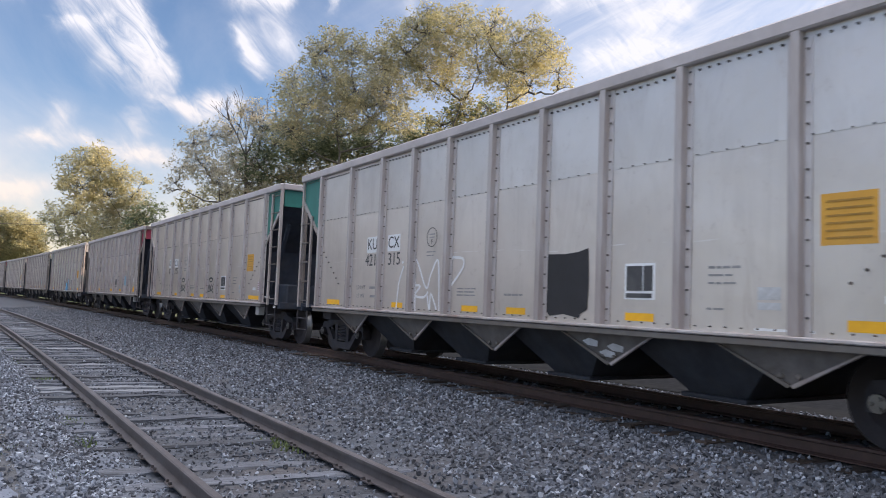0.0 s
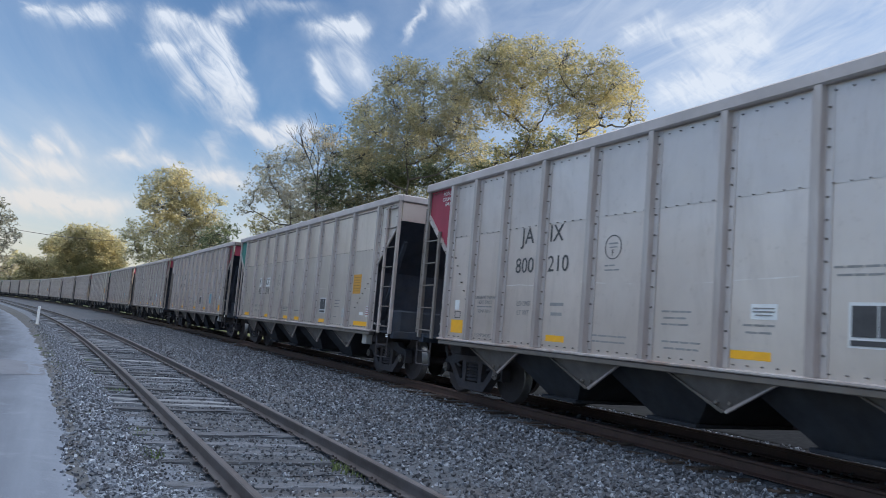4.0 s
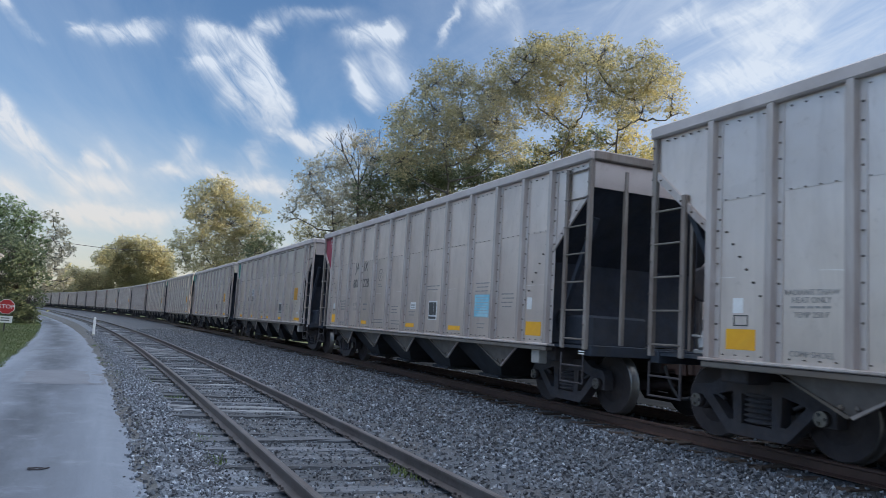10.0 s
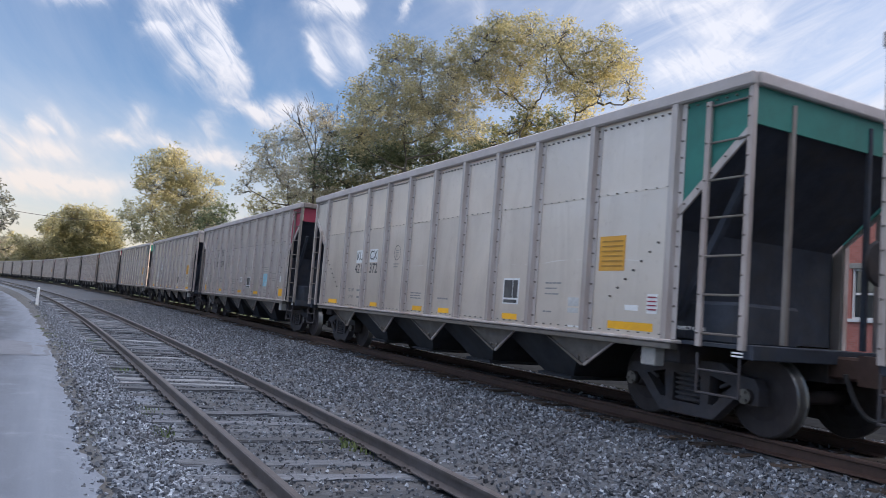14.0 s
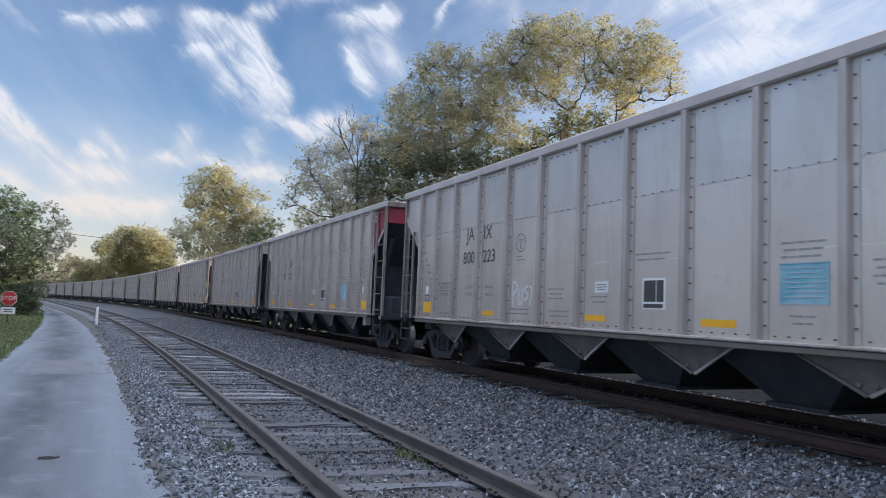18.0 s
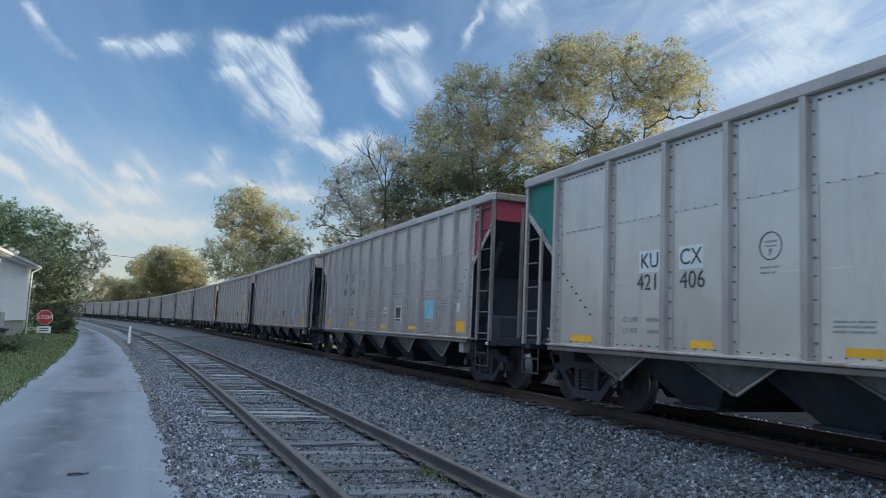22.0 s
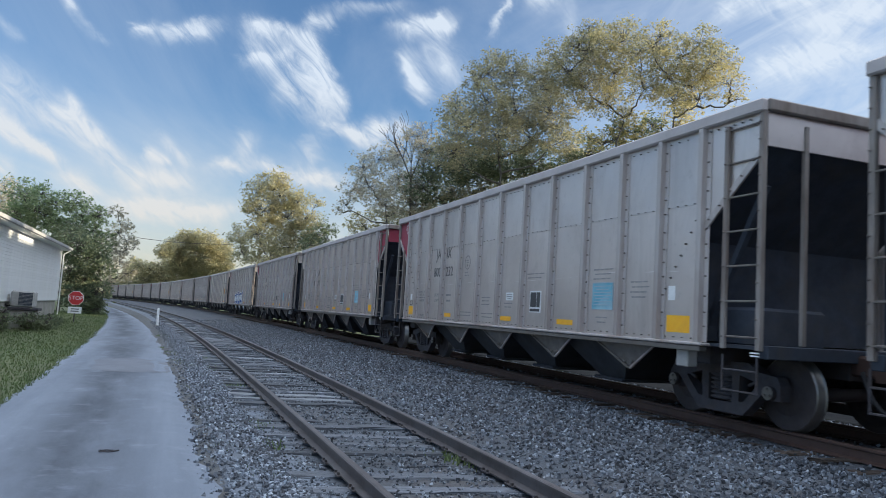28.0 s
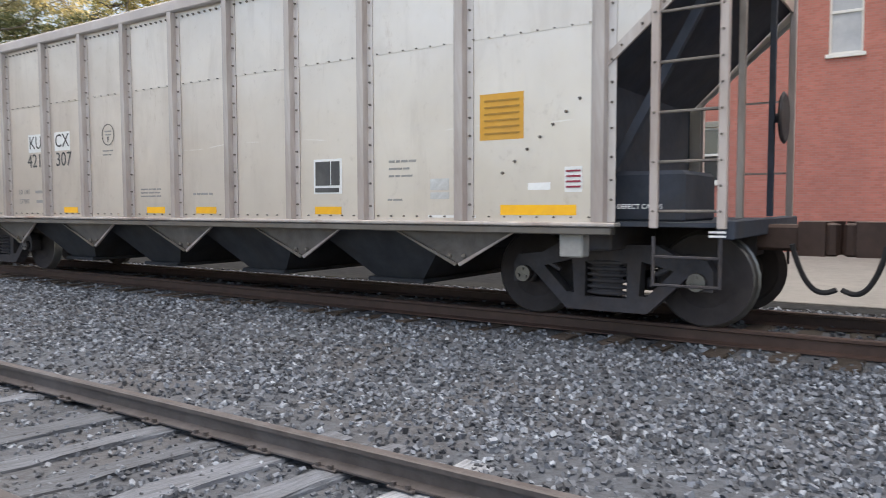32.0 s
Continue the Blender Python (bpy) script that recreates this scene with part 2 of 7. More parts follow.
    ring = [[p + s * i + u * j for i, j in ((-1, -1), (1, -1), (1, 1), (-1, 1))] for p in (a, b)]
    vs = [bm.verts.new(p) for r in ring for p in r]
    for f in ((3, 2, 1, 0), (4, 5, 6, 7), (0, 1, 5, 4), (1, 2, 6, 5), (2, 3, 7, 6), (3, 0, 4, 7)):
        bm.faces.new([vs[i] for i in f])
    bm.normal_update()


def prism(bm, outline, offset):
    """A flat outline (list of points) given the thickness offset (a vector)."""
    o = Vector(offset)
    n = len(outline)
    a = [bm.verts.new(Vector(p)) for p in outline]
    b = [bm.verts.new(Vector(p) + o) for p in outline]
    bm.faces.new(a[::-1])
    bm.faces.new(b)
    for i in range(n):
        j = (i + 1) % n
        bm.faces.new((a[i], a[j], b[j], b[i]))
    bmesh.ops.recalc_face_normals(bm, faces=bm.faces)


def turned(bm, profile, centre, axis, sides=24):
    """A body of revolution: profile of (along axis, radius)."""
    q = Vector(axis).to_track_quat("Z", "Y").to_matrix()
    rings = []
    for h, r in profile:
        rings.append([bm.verts.new(Vector(centre) + q @ Vector((r * math.cos(2 * math.pi * k / sides), r * math.sin(2 * math.pi * k / sides), h))) for k in range(sides)])
    for a, b in zip(rings, rings[1:]):
        for k in range(sides):
            j = (k + 1) % sides
            bm.faces.new((a[k], a[j], b[j], b[k]))
    bm.faces.new(rings[0][::-1])
    bm.faces.new(rings[-1])


def tube(bm, pts, r, sides=6):
    """One bent round bar through the points."""
    pts = [Vector(p) for p in pts]
    rings = []
    for k, c in enumerate(pts):
        d = (pts[min(k + 1, len(pts) - 1)] - pts[max(k - 1, 0)]).normalized()
        u = d.cross(Vector((0, 0, 1))).normalized()
        w = d.cross(u)
        rings.append([bm.verts.new(c + (u * math.cos(q * 2 * math.pi / sides) + w * math.sin(q * 2 * math.pi / sides)) * r) for q in range(sides)])
    for a, b in zip(rings, rings[1:]):
        for q in range(sides):
            bm.faces.new((a[q], a[(q + 1) % sides], b[(q + 1) % sides], b[q]))
    bm.faces.new(rings[0][::-1])
    bm.faces.new(rings[-1])


def from_arrays(name, verts, faces, material, parent=None, label=""):
    me = bpy.data.meshes.new(name)
    me.from_pydata(verts, [], faces)
    me.update()
    return mesh_object(name, me, material, parent, label)


# ------------------------------------------------------------------ materials
def surface(name, low, high, rough=0.7, metal=0.0, scale=3.0, stain=None, stain_scale=0.6, stain_amount=0.5, bump=0.1, bump_scale=40.0, spread=0.06, stretch=(1, 1, 1), gloss=0.5):
    """A worn surface: fine grain between two colours, large stains over it, a relief, and a spread from thing to thing."""
    mat = bpy.data.materials.new(name)
    mat.use_nodes = True
    g = Graph(mat.node_tree)
    pos = g.tree.nodes.new("ShaderNodeTexCoord").outputs["Object"]
    vec = g.scaled(pos, *stretch)
    grain = g.noise(vec, scale, 6.0, 0.65)
    colour = g.mix(g.ramp(grain, (0.3, 0.0), (0.7, 1.0)), low, high)
    if stain is not None:
        blot = g.noise(vec, stain_scale, 5.0, 0.7, 0.6)
        colour = g.mix(g.math("MULTIPLY", g.ramp(blot, (0.45, 0.0), (0.68, 1.0)), stain_amount), colour, stain)
    info = g.tree.nodes.new("ShaderNodeObjectInfo").outputs["Random"]
    hsv = g.node("ShaderNodeHueSaturation", Color=colour, Value=g.math("MULTIPLY_ADD", info, 2 * spread, 1 - spread))
    rmap = g.math("MULTIPLY_ADD", grain, 0.25, rough - 0.12)
    bs = g.node("ShaderNodeBsdfPrincipled", Metallic=metal, Roughness=rmap)
    g.put(bs.inputs["Base Color"], hsv.outputs[0])
    bs.inputs["Specular IOR Level"].default_value = gloss
    if bump:
        b = g.node("ShaderNodeBump", Strength=bump, Distance=0.02, Height=g.noise(pos, bump_scale, 4.0, 0.6))
        g.put(bs.inputs["Normal"], b.outputs[0])
    out = g.node("ShaderNodeOutputMaterial")
    g.tree.links.new(bs.outputs[0], out.inputs[0])
    return mat


def car_side(name, low, high, stain, rust):
    """Weathered unpainted aluminium sheet: dull sheen, dents, run-down streaks, blotches, dust and rust specks."""
    mat = bpy.data.materials.new(name)
    mat.use_nodes = True
    g = Graph(mat.node_tree)
    pos = g.tree.nodes.new("ShaderNodeTexCoord").outputs["Object"]
    info = g.tree.nodes.new("ShaderNodeObjectInfo").outputs["Random"]
    shift = g.tree.nodes.new("ShaderNodeVectorMath")
    shift.operation = "ADD"
    g.put(shift.inputs[0], pos)
    off = g.tree.nodes.new("ShaderNodeCombineXYZ")
    g.put(off.inputs[1], g.math("MULTIPLY", info, 37.0))
    g.put(shift.inputs[1], off.outputs[0])
    vec = shift.outputs[0]
    cloudy = g.noise(vec, 0.55, 4.0, 0.6, 0.4)
    grain = g.noise(vec, 9.0, 5.0, 0.7)
    colour = g.mix(g.ramp(cloudy, (0.3, 0.0), (0.72, 1.0)), low, high)
    streak = g.noise(g.scaled(vec, 1.0, 1.9, 0.4), 1.0, 7.0, 0.7, 0.9)
    colour = g.mix(g.math("MULTIPLY", g.ramp(streak, (0.50, 0.0), (0.78, 1.0)), 0.34), colour, stain)
    blotch = g.noise(vec, 1.7, 7.0, 0.72, 0.8)
    colour = g.mix(g.math("MULTIPLY", g.ramp(blotch, (0.58, 0.0), (0.74, 1.0)), 0.45), colour, high)
    runs = g.noise(g.scaled(vec, 1.0, 4.0, 0.9), 1.0, 7.0, 0.74, 0.7)
    colour = g.mix(g.math("MULTIPLY", g.ramp(runs, (0.62, 0.0), (0.78, 1.0)), 0.5), colour, rust)
    colour = g.mix(g.math("MULTIPLY", g.ramp(grain, (0.6, 0.0), (0.8, 1.0)), 0.35), colour, stain)
    colour = g.mix(g.math("MULTIPLY", info, 0.8), colour, g.mix(1.0, colour, (1.0, 0.93, 0.86), "MULTIPLY"))
    along = g.tree.nodes.new("ShaderNodeSeparateXYZ")
    g.tree.links.new(pos, along.inputs[0])
    rub = g.math("ABSOLUTE", g.math("SUBTRACT", along.outputs[2], g.math("MULTIPLY_ADD", g.noise(g.scaled(vec, 1, 0.5, 0), 1.0, 2.0, 0.5), 0.22, 1.84)))
    rub = g.math("MULTIPLY", g.math("LESS_THAN", rub, 0.007), g.ramp(g.noise(g.scaled(vec, 1, 1.3, 0), 1.0, 4.0, 0.6), (0.5, 0.0), (0.6, 0.55)))
    colour = g.mix(rub, colour, (0.80, 0.78, 0.78))
    sheet = g.tree.nodes.new("ShaderNodeTexWhiteNoise")
    sheet.noise_dimensions = "1D"
    g.put(sheet.inputs["W"], g.math("ADD", g.math("FLOOR", g.math("DIVIDE", along.outputs[1], 1.135)), g.math("MULTIPLY", info, 91.0)))
    tone = g.math("MULTIPLY_ADD", sheet.outputs["Value"], 0.08, g.math("MULTIPLY_ADD", info, 0.15, 0.935))
    hsv = g.node("ShaderNodeHueSaturation", Color=colour, Value=tone)
    bs = g.node("ShaderNodeBsdfPrincipled", Metallic=0.82, Roughness=g.math("MULTIPLY_ADD", grain, 0.22, 0.32))
    bs.inputs["Specular Tint"].default_value = (0.58, 0.55, 0.54, 1)
    g.put(bs.inputs["Base Color"], hsv.outputs[0])
    dent = g.math("ADD", g.math("MULTIPLY", g.noise(vec, 1.3, 2.0, 0.5), 1.0), g.math("MULTIPLY", grain, 0.03))
    b = g.node("ShaderNodeBump", Strength=0.35, Distance=0.05, Height=dent)
    g.put(bs.inputs["Normal"], b.outputs[0])
    out = g.node("ShaderNodeOutputMaterial")
    g.tree.links.new(bs.outputs[0], out.inputs[0])
    return mat


def road_material():
    """Pale worn asphalt: lengthwise wheel tracks, dark repairs, cracks, fine aggregate."""
    mat = bpy.data.materials.new("worn_pale_asphalt")
    mat.use_nodes = True
    g = Graph(mat.node_tree)
    pos = g.tree.nodes.new("ShaderNodeTexCoord").outputs["Object"]
    track = g.noise(g.scaled(pos, 1.5, 0.06, 1), 1.0, 5.0, 0.6, 0.4)
    colour = g.mix(g.ramp(track, (0.38, 0.0), (0.62, 1.0)), (0.163, 0.188, 0.238), (0.224, 0.257, 0.320))
    # the oily strip between the wheel tracks
    xyz = g.tree.nodes.new("ShaderNodeSeparateXYZ")
    g.tree.links.new(pos, xyz.inputs[0])
    q = g.math("SUBTRACT", g.math("MAXIMUM", xyz.outputs[1], 6.0), 10.0)
    mid = g.math("SUBTRACT", g.math("MULTIPLY", q, -0.0225), g.math("MULTIPLY_ADD", g.math("MULTIPLY", q, q), 0.0006, 0.78))
    wobble = g.math("MULTIPLY", g.math("SUBTRACT", g.noise(g.scaled(pos, 0.8, 0.35, 1), 1.0, 4.0, 0.6), 0.5), 0.9)
    u = g.math("DIVIDE", g.math("ADD", g.math("SUBTRACT", xyz.outputs[0], mid), wobble), 0.58)
    strip = g.math("MULTIPLY", g.math("EXPONENT", g.math("MULTIPLY", g.math("MULTIPLY", u, u), -1.0)), g.ramp(g.noise(g.scaled(pos, 1.0, 0.25, 1), 1.0, 5.0, 0.65), (0.28, 0.35), (0.55, 1.0)))
    colour = g.mix(strip, colour, (0.062, 0.072, 0.095))
    blot = g.noise(pos, 0.7, 6.0, 0.7, 0.5)
    colour = g.mix(g.math("MULTIPLY", g.ramp(blot, (0.54, 0.0), (0.70, 1.0)), 0.4), colour, (0.140, 0.158, 0.200))
    pale = g.noise(pos, 1.9, 6.0, 0.75)
    colour = g.mix(g.math("MULTIPLY", g.ramp(pale, (0.56, 0.0), (0.76, 1.0)), 0.4), colour, (0.322, 0.360, 0.430))
    grain = g.noise(pos, 70.0, 3.0, 0.6)
    colour = g.mix(1.0, colour, g.mix(grain, (0.75, 0.75, 0.75), (1.2, 1.2, 1.2)), "MULTIPLY")
    bs = g.node("ShaderNodeBsdfPrincipled", Roughness=0.75)
    g.put(bs.inputs["Base Color"], colour)
    b = g.node("ShaderNodeBump", Strength=0.4, Distance=0.01, Height=g.math("ADD", grain, g.math("MULTIPLY", blot, 2.0)))
    g.put(bs.inputs["Normal"], b.outputs[0])
    out = g.node("ShaderNodeOutputMaterial")
    g.tree.links.new(bs.outputs[0], out.inputs[0])
    return mat


def leaf_material(name, dark, light, yellow, amount):
    mat = bpy.data.materials.new(name)
    mat.use_nodes = True
    g = Graph(mat.node_tree)
    pos = g.tree.nodes.new("ShaderNodeTexCoord").outputs["Object"]
    isl = g.tree.nodes.new("ShaderNodeNewGeometry").outputs["Random Per Island"]
    colour = g.mix(isl, dark, light)
    patch = g.noise(pos, 0.28, 3.0, 0.6)
    colour = g.mix(g.math("MULTIPLY", g.ramp(g.math("ADD", patch, g.math("MULTIPLY", isl, 0.25)), (0.50, 0.0), (0.78, 1.0)), amount), colour, yellow)
    d = g.node("ShaderNodeBsdfPrincipled", Roughness=0.55)
    g.put(d.inputs["Base Color"], colour)
    t = g.node("ShaderNodeBsdfTranslucent", Color=colour)
    m = g.node("ShaderNodeMixShader", Fac=0.55)
    g.tree.links.new(d.outputs[0], m.inputs[1])
    g.tree.links.new(t.outputs[0], m.inputs[2])
    out = g.node("ShaderNodeOutputMaterial")
    g.tree.links.new(m.outputs[0], out.inputs[0])
    return mat


def glass_material():
    mat = bpy.data.materials.new("window_glass")
    mat.use_nodes = True
    g = Graph(mat.node_tree)
    bs = g.node("ShaderNodeBsdfPrincipled", Roughness=0.05, Metallic=0.0)
    bs.inputs["Base Color"].default_value = (0.03, 0.04, 0.045, 1)
    bs.inputs["Specular IOR Level"].default_value = 0.9
    out = g.node("ShaderNodeOutputMaterial")
    g.tree.links.new(bs.outputs[0], out.inputs[0])
    return mat


M = dict(
    silver_j=car_side("dull_aluminium_bluish", (0.548, 0.508, 0.502), (0.672, 0.630, 0.622), (0.295, 0.262, 0.255), (0.290, 0.205, 0.168)),
    silver_k=car_side("dull_aluminium_warm", (0.592, 0.553, 0.528), (0.715, 0.675, 0.650), (0.388, 0.340, 0.322), (0.355, 0.250, 0.198)),
    rib=surface("rib_aluminium", (0.43, 0.395, 0.39), (0.58, 0.54, 0.535), 0.5, 0.3, 3.0, (0.268, 0.174, 0.135), 1.0, 0.85, 0.02, 8.0, 0.05, (1, 1, 0.3)),
    chord=surface("chord_aluminium", (0.450, 0.415, 0.422), (0.578, 0.538, 0.551), 0.6, 0.2, 2.0, (0.385, 0.337, 0.324), 0.7, 0.4, 0.02, 8.0),
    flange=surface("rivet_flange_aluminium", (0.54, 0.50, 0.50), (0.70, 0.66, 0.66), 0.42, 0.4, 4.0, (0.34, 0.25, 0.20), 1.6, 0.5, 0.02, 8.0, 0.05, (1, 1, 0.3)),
    # dirt and the shadow line under the lip share this dark colour
    sill=surface("sill_dirty_shaded_aluminium", (0.13, 0.118, 0.11), (0.20, 0.185, 0.17), 0.6, 0.2, 3.0, (0.17, 0.13, 0.10), 1.2, 0.6, 0.04, 10.0),
    # dust, plus the shade under the sill darkening the plate colour
    vplate=surface("hopper_plate_dusty_shaded", (0.115, 0.104, 0.099), (0.215, 0.196, 0.186), 0.65, 0.1, 2.5, (0.09, 0.078, 0.07), 1.6, 0.7, 0.05, 10.0),
    # bluish lens haze is put into this black
    black=surface("black_slope_sheet", (0.046, 0.055, 0.076), (0.076, 0.088, 0.116), 0.85, 0.0, 3.0, (0.090, 0.083, 0.078), 1.0, 0.5, 0.05, 12.0, 0.06, (1, 1, 1), 0.12),
    iron=surface("grimy_cast_steel", (0.044, 0.042, 0.049), (0.084, 0.081, 0.092), 0.8, 0.0, 5.0, (0.096, 0.074, 0.063), 2.0, 0.5, 0.15, 18.0, 0.06, (1, 1, 1), 0.25),
    wheel=surface("brown_wheel_steel", (0.034, 0.029, 0.033), (0.064, 0.055, 0.058), 0.7, 0.0, 5.0, (0.05, 0.043, 0.042), 2.0, 0.6, 0.05, 18.0, 0.06, (1, 1, 1), 0.3),
    tread=surface("polished_tread_steel", (0.16, 0.155, 0.155), (0.24, 0.235, 0.23), 0.35, 0.8, 6.0, None, 1, 0, 0.02, 20.0),
    red=surface("faded_red_paint", (0.27, 0.024, 0.056), (0.34, 0.040, 0.080), 0.6, 0.0, 2.0, (0.16, 0.04, 0.045), 1.0, 0.4, 0.02, 10.0),
    green=surface("faded_green_paint", (0.02, 0.16, 0.14), (0.035, 0.22, 0.19), 0.6, 0.0, 2.0, (0.03, 0.10, 0.09), 1.0, 0.4, 0.02, 10.0),
    # hoppers and their floor take a darker black than the ends
    hopper_black=surface("hopper_black_steel", (0.040, 0.043, 0.052), (0.068, 0.072, 0.084), 0.85, 0.0, 3.0, (0.053, 0.048, 0.045), 1.0, 0.5, 0.05, 12.0, 0.06, (1, 1, 1), 0.12),
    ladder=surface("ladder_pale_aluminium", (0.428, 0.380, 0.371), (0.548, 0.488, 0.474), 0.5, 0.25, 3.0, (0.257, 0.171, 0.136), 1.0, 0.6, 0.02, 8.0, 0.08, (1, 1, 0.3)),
    post=surface("brown_stained_post", (0.20, 0.178, 0.168), (0.34, 0.308, 0.292), 0.6, 0.1, 3.0, (0.12, 0.075, 0.055), 1.0, 0.8, 0.03, 8.0, 0.08, (1, 1, 0.3)),
    valve=surface("dull_silver_casting", (0.30, 0.30, 0.31), (0.48, 0.48, 0.49), 0.45, 0.6, 8.0, (0.14, 0.13, 0.12), 3.0, 0.6, 0.1, 20.0),
    hanging=surface("dusty_pale_box", (0.34, 0.335, 0.33), (0.46, 0.455, 0.45), 0.7, 0.0, 5.0, (0.2, 0.19, 0.18), 2.0, 0.5, 0.05, 12.0),
    sign_line=surface("sign_brown_lines", (0.36, 0.19, 0.03), (0.46, 0.25, 0.05), 0.6, 0.0, 5.0, None, 1, 0, 0.0, 10.0),
    # glass with the sky's reflection put in as a pale colour
    sky_pane=surface("pane_sky_reflection", (0.42, 0.44, 0.48), (0.55, 0.57, 0.60), 0.4, 0.0, 2.0, (0.36, 0.38, 0.42), 0.6, 0.4, 0.0, 10.0, 0.1),
    concrete=surface("pale_concrete", (0.14, 0.137, 0.132), (0.20, 0.195, 0.187), 0.9, 0.0, 5.0, (0.22, 0.21, 0.2), 0.8, 0.6, 0.2, 25.0, 0.0),
    yellow=surface("reflector_yellow", (0.88, 0.43, 0.01), (0.95, 0.52, 0.02), 0.5, 0.0, 8.0, (0.62, 0.34, 0.06), 1.5, 0.35, 0.0, 10.0, 0.10),
    orange=surface("sign_orange", (0.66, 0.33, 0.04), (0.74, 0.40, 0.06), 0.6, 0.0, 4.0, (0.5, 0.28, 0.10), 1.5, 0.3, 0.0, 10.0),
    white=surface("label_white", (0.80, 0.82, 0.84), (0.87, 0.88, 0.90), 0.6, 0.0, 6.0, (0.5, 0.5, 0.5), 3.0, 0.3, 0.0, 10.0),
    letter=surface("letter_black", (0.05, 0.05, 0.055), (0.08, 0.08, 0.085), 0.6, 0.0, 6.0, (0.16, 0.16, 0.16), 2.0, 0.4, 0.0, 10.0),
    faint=surface("letter_faint_grey", (0.24, 0.235, 0.24), (0.36, 0.352, 0.355), 0.6, 0.0, 6.0, None, 1, 0, 0.0, 10.0),
    cyan=surface("placard_light_blue", (0.16, 0.46, 0.62), (0.28, 0.62, 0.76), 0.5, 0.0, 3.0, (0.60, 0.72, 0.76), 1.6, 0.6, 0.0, 10.0, 0.2),
    rust=surface("rust_mark", (0.16, 0.09, 0.06), (0.24, 0.14, 0.09), 0.8, 0.0, 6.0, None, 1, 0, 0.0, 10.0),
    rivet=surface("rivet_dark", (0.12, 0.105, 0.10), (0.24, 0.215, 0.20), 0.6, 0.2, 6.0, None, 1, 0, 0.0, 10.0),
    spray_blue=surface("spray_blue", (0.075, 0.125, 0.34), (0.12, 0.18, 0.42), 0.6, 0.0, 4.0, (0.20, 0.25, 0.40), 1.4, 0.5, 0.0, 10.0),
    spray_white=surface("spray_white", (0.74, 0.77, 0.81), (0.84, 0.86, 0.88), 0.6, 0.0, 2.0, (0.45, 0.52, 0.66), 1.0, 0.6, 0.0, 10.0),
    spray_cyan=surface("spray_light_blue", (0.19, 0.45, 0.66), (0.27, 0.55, 0.74), 0.6, 0.0, 2.0, None, 1, 0, 0.0, 10.0),
    spray_grey=surface("spray_thin_black", (0.07, 0.068, 0.068), (0.13, 0.126, 0.124), 0.7, 0.0, 6.0, (0.22, 0.21, 0.2), 2.0, 0.4, 0.0, 10.0),
    label_worn=surface("chalky_white_smear", (0.46, 0.47, 0.48), (0.66, 0.67, 0.69), 0.7, 0.0, 9.0, (0.36, 0.35, 0.34), 3.0, 0.6, 0.0, 10.0),
    smudge=surface("pale_blue_smudge", (0.34, 0.46, 0.58), (0.46, 0.54, 0.62), 0.7, 0.0, 9.0, (0.46, 0.46, 0.47), 3.0, 0.7, 0.0, 10.0),
    spray_bright=surface("spray_bright_white", (0.80, 0.81, 0.83), (0.88, 0.88, 0.89), 0.6, 0.0, 4.0, None, 1, 0, 0.0, 10.0, 0.02),
    spray_black=surface("spray_black", (0.02, 0.02, 0.022), (0.035, 0.035, 0.04), 0.7, 0.0, 4.0, None, 1, 0, 0.0, 10.0),
    rail_head=surface("rail_rusty_brown", (0.069, 0.059, 0.058), (0.124, 0.110, 0.111), 0.55, 0.3, 6.0, (0.175, 0.172, 0.185), 1.2, 0.4, 0.1, 30.0),
    rail_main=surface("main_rail_rust", (0.062, 0.037, 0.031), (0.105, 0.064, 0.054), 0.6, 0.2, 6.0, (0.05, 0.03, 0.025), 1.2, 0.4, 0.1, 30.0),
    tie=surface("weathered_tie_grey", (0.058, 0.062, 0.074), (0.165, 0.182, 0.216), 0.85, 0.0, 5.0, (0.041, 0.039, 0.039), 2.2, 0.7, 0.5, 30.0, 0.45, (1.0, 14.0, 4.0)),
    tie_pale=surface("bleached_tie_grey", (0.156, 0.165, 0.185), (0.368, 0.394, 0.441), 0.85, 0.0, 5.0, (0.083, 0.084, 0.090), 2.2, 0.75, 0.5, 30.0, 0.25, (1.0, 14.0, 4.0)),
    tie_dark=surface("creosoted_tie_brown", (0.035, 0.026, 0.02), (0.08, 0.06, 0.05), 0.85, 0.0, 5.0, None, 1, 0, 0.4, 30.0, 0.3, (1.0, 14.0, 4.0)),
    ballast=surface("ballast_grey", (0.048, 0.054, 0.066), (0.116, 0.130, 0.156), 0.9, 0.0, 16.0, (0.108, 0.089, 0.078), 0.5, 0.5, 1.0, 24.0, 0.0),
    pale_bed=surface("pale_limestone_dust", (0.082, 0.095, 0.118), (0.20, 0.228, 0.278), 0.9, 0.0, 14.0, (0.110, 0.108, 0.109), 0.7, 0.5, 0.8, 24.0, 0.0),
    # dark soil, with the shade behind the train put into its colour
    shaded_soil=surface("dark_soil_in_shade", (0.030, 0.031, 0.035), (0.064, 0.065, 0.069), 0.95, 0.0, 12.0, (0.05, 0.042, 0.035), 0.6, 0.5, 0.6, 20.0, 0.0, (1, 1, 1), 0.0),
    dirt=surface("trodden_grey_dirt", (0.060, 0.062, 0.066), (0.135, 0.142, 0.155), 0.95, 0.0, 7.0, (0.088, 0.074, 0.060), 1.3, 0.6, 0.7, 40.0, 0.0),
    ground=surface("dry_ground", (0.06, 0.085, 0.030), (0.11, 0.13, 0.055), 0.95, 0.0, 1.5, (0.15, 0.125, 0.07), 0.12, 0.45, 0.6, 12.0, 0.0),
    asphalt=road_material(),
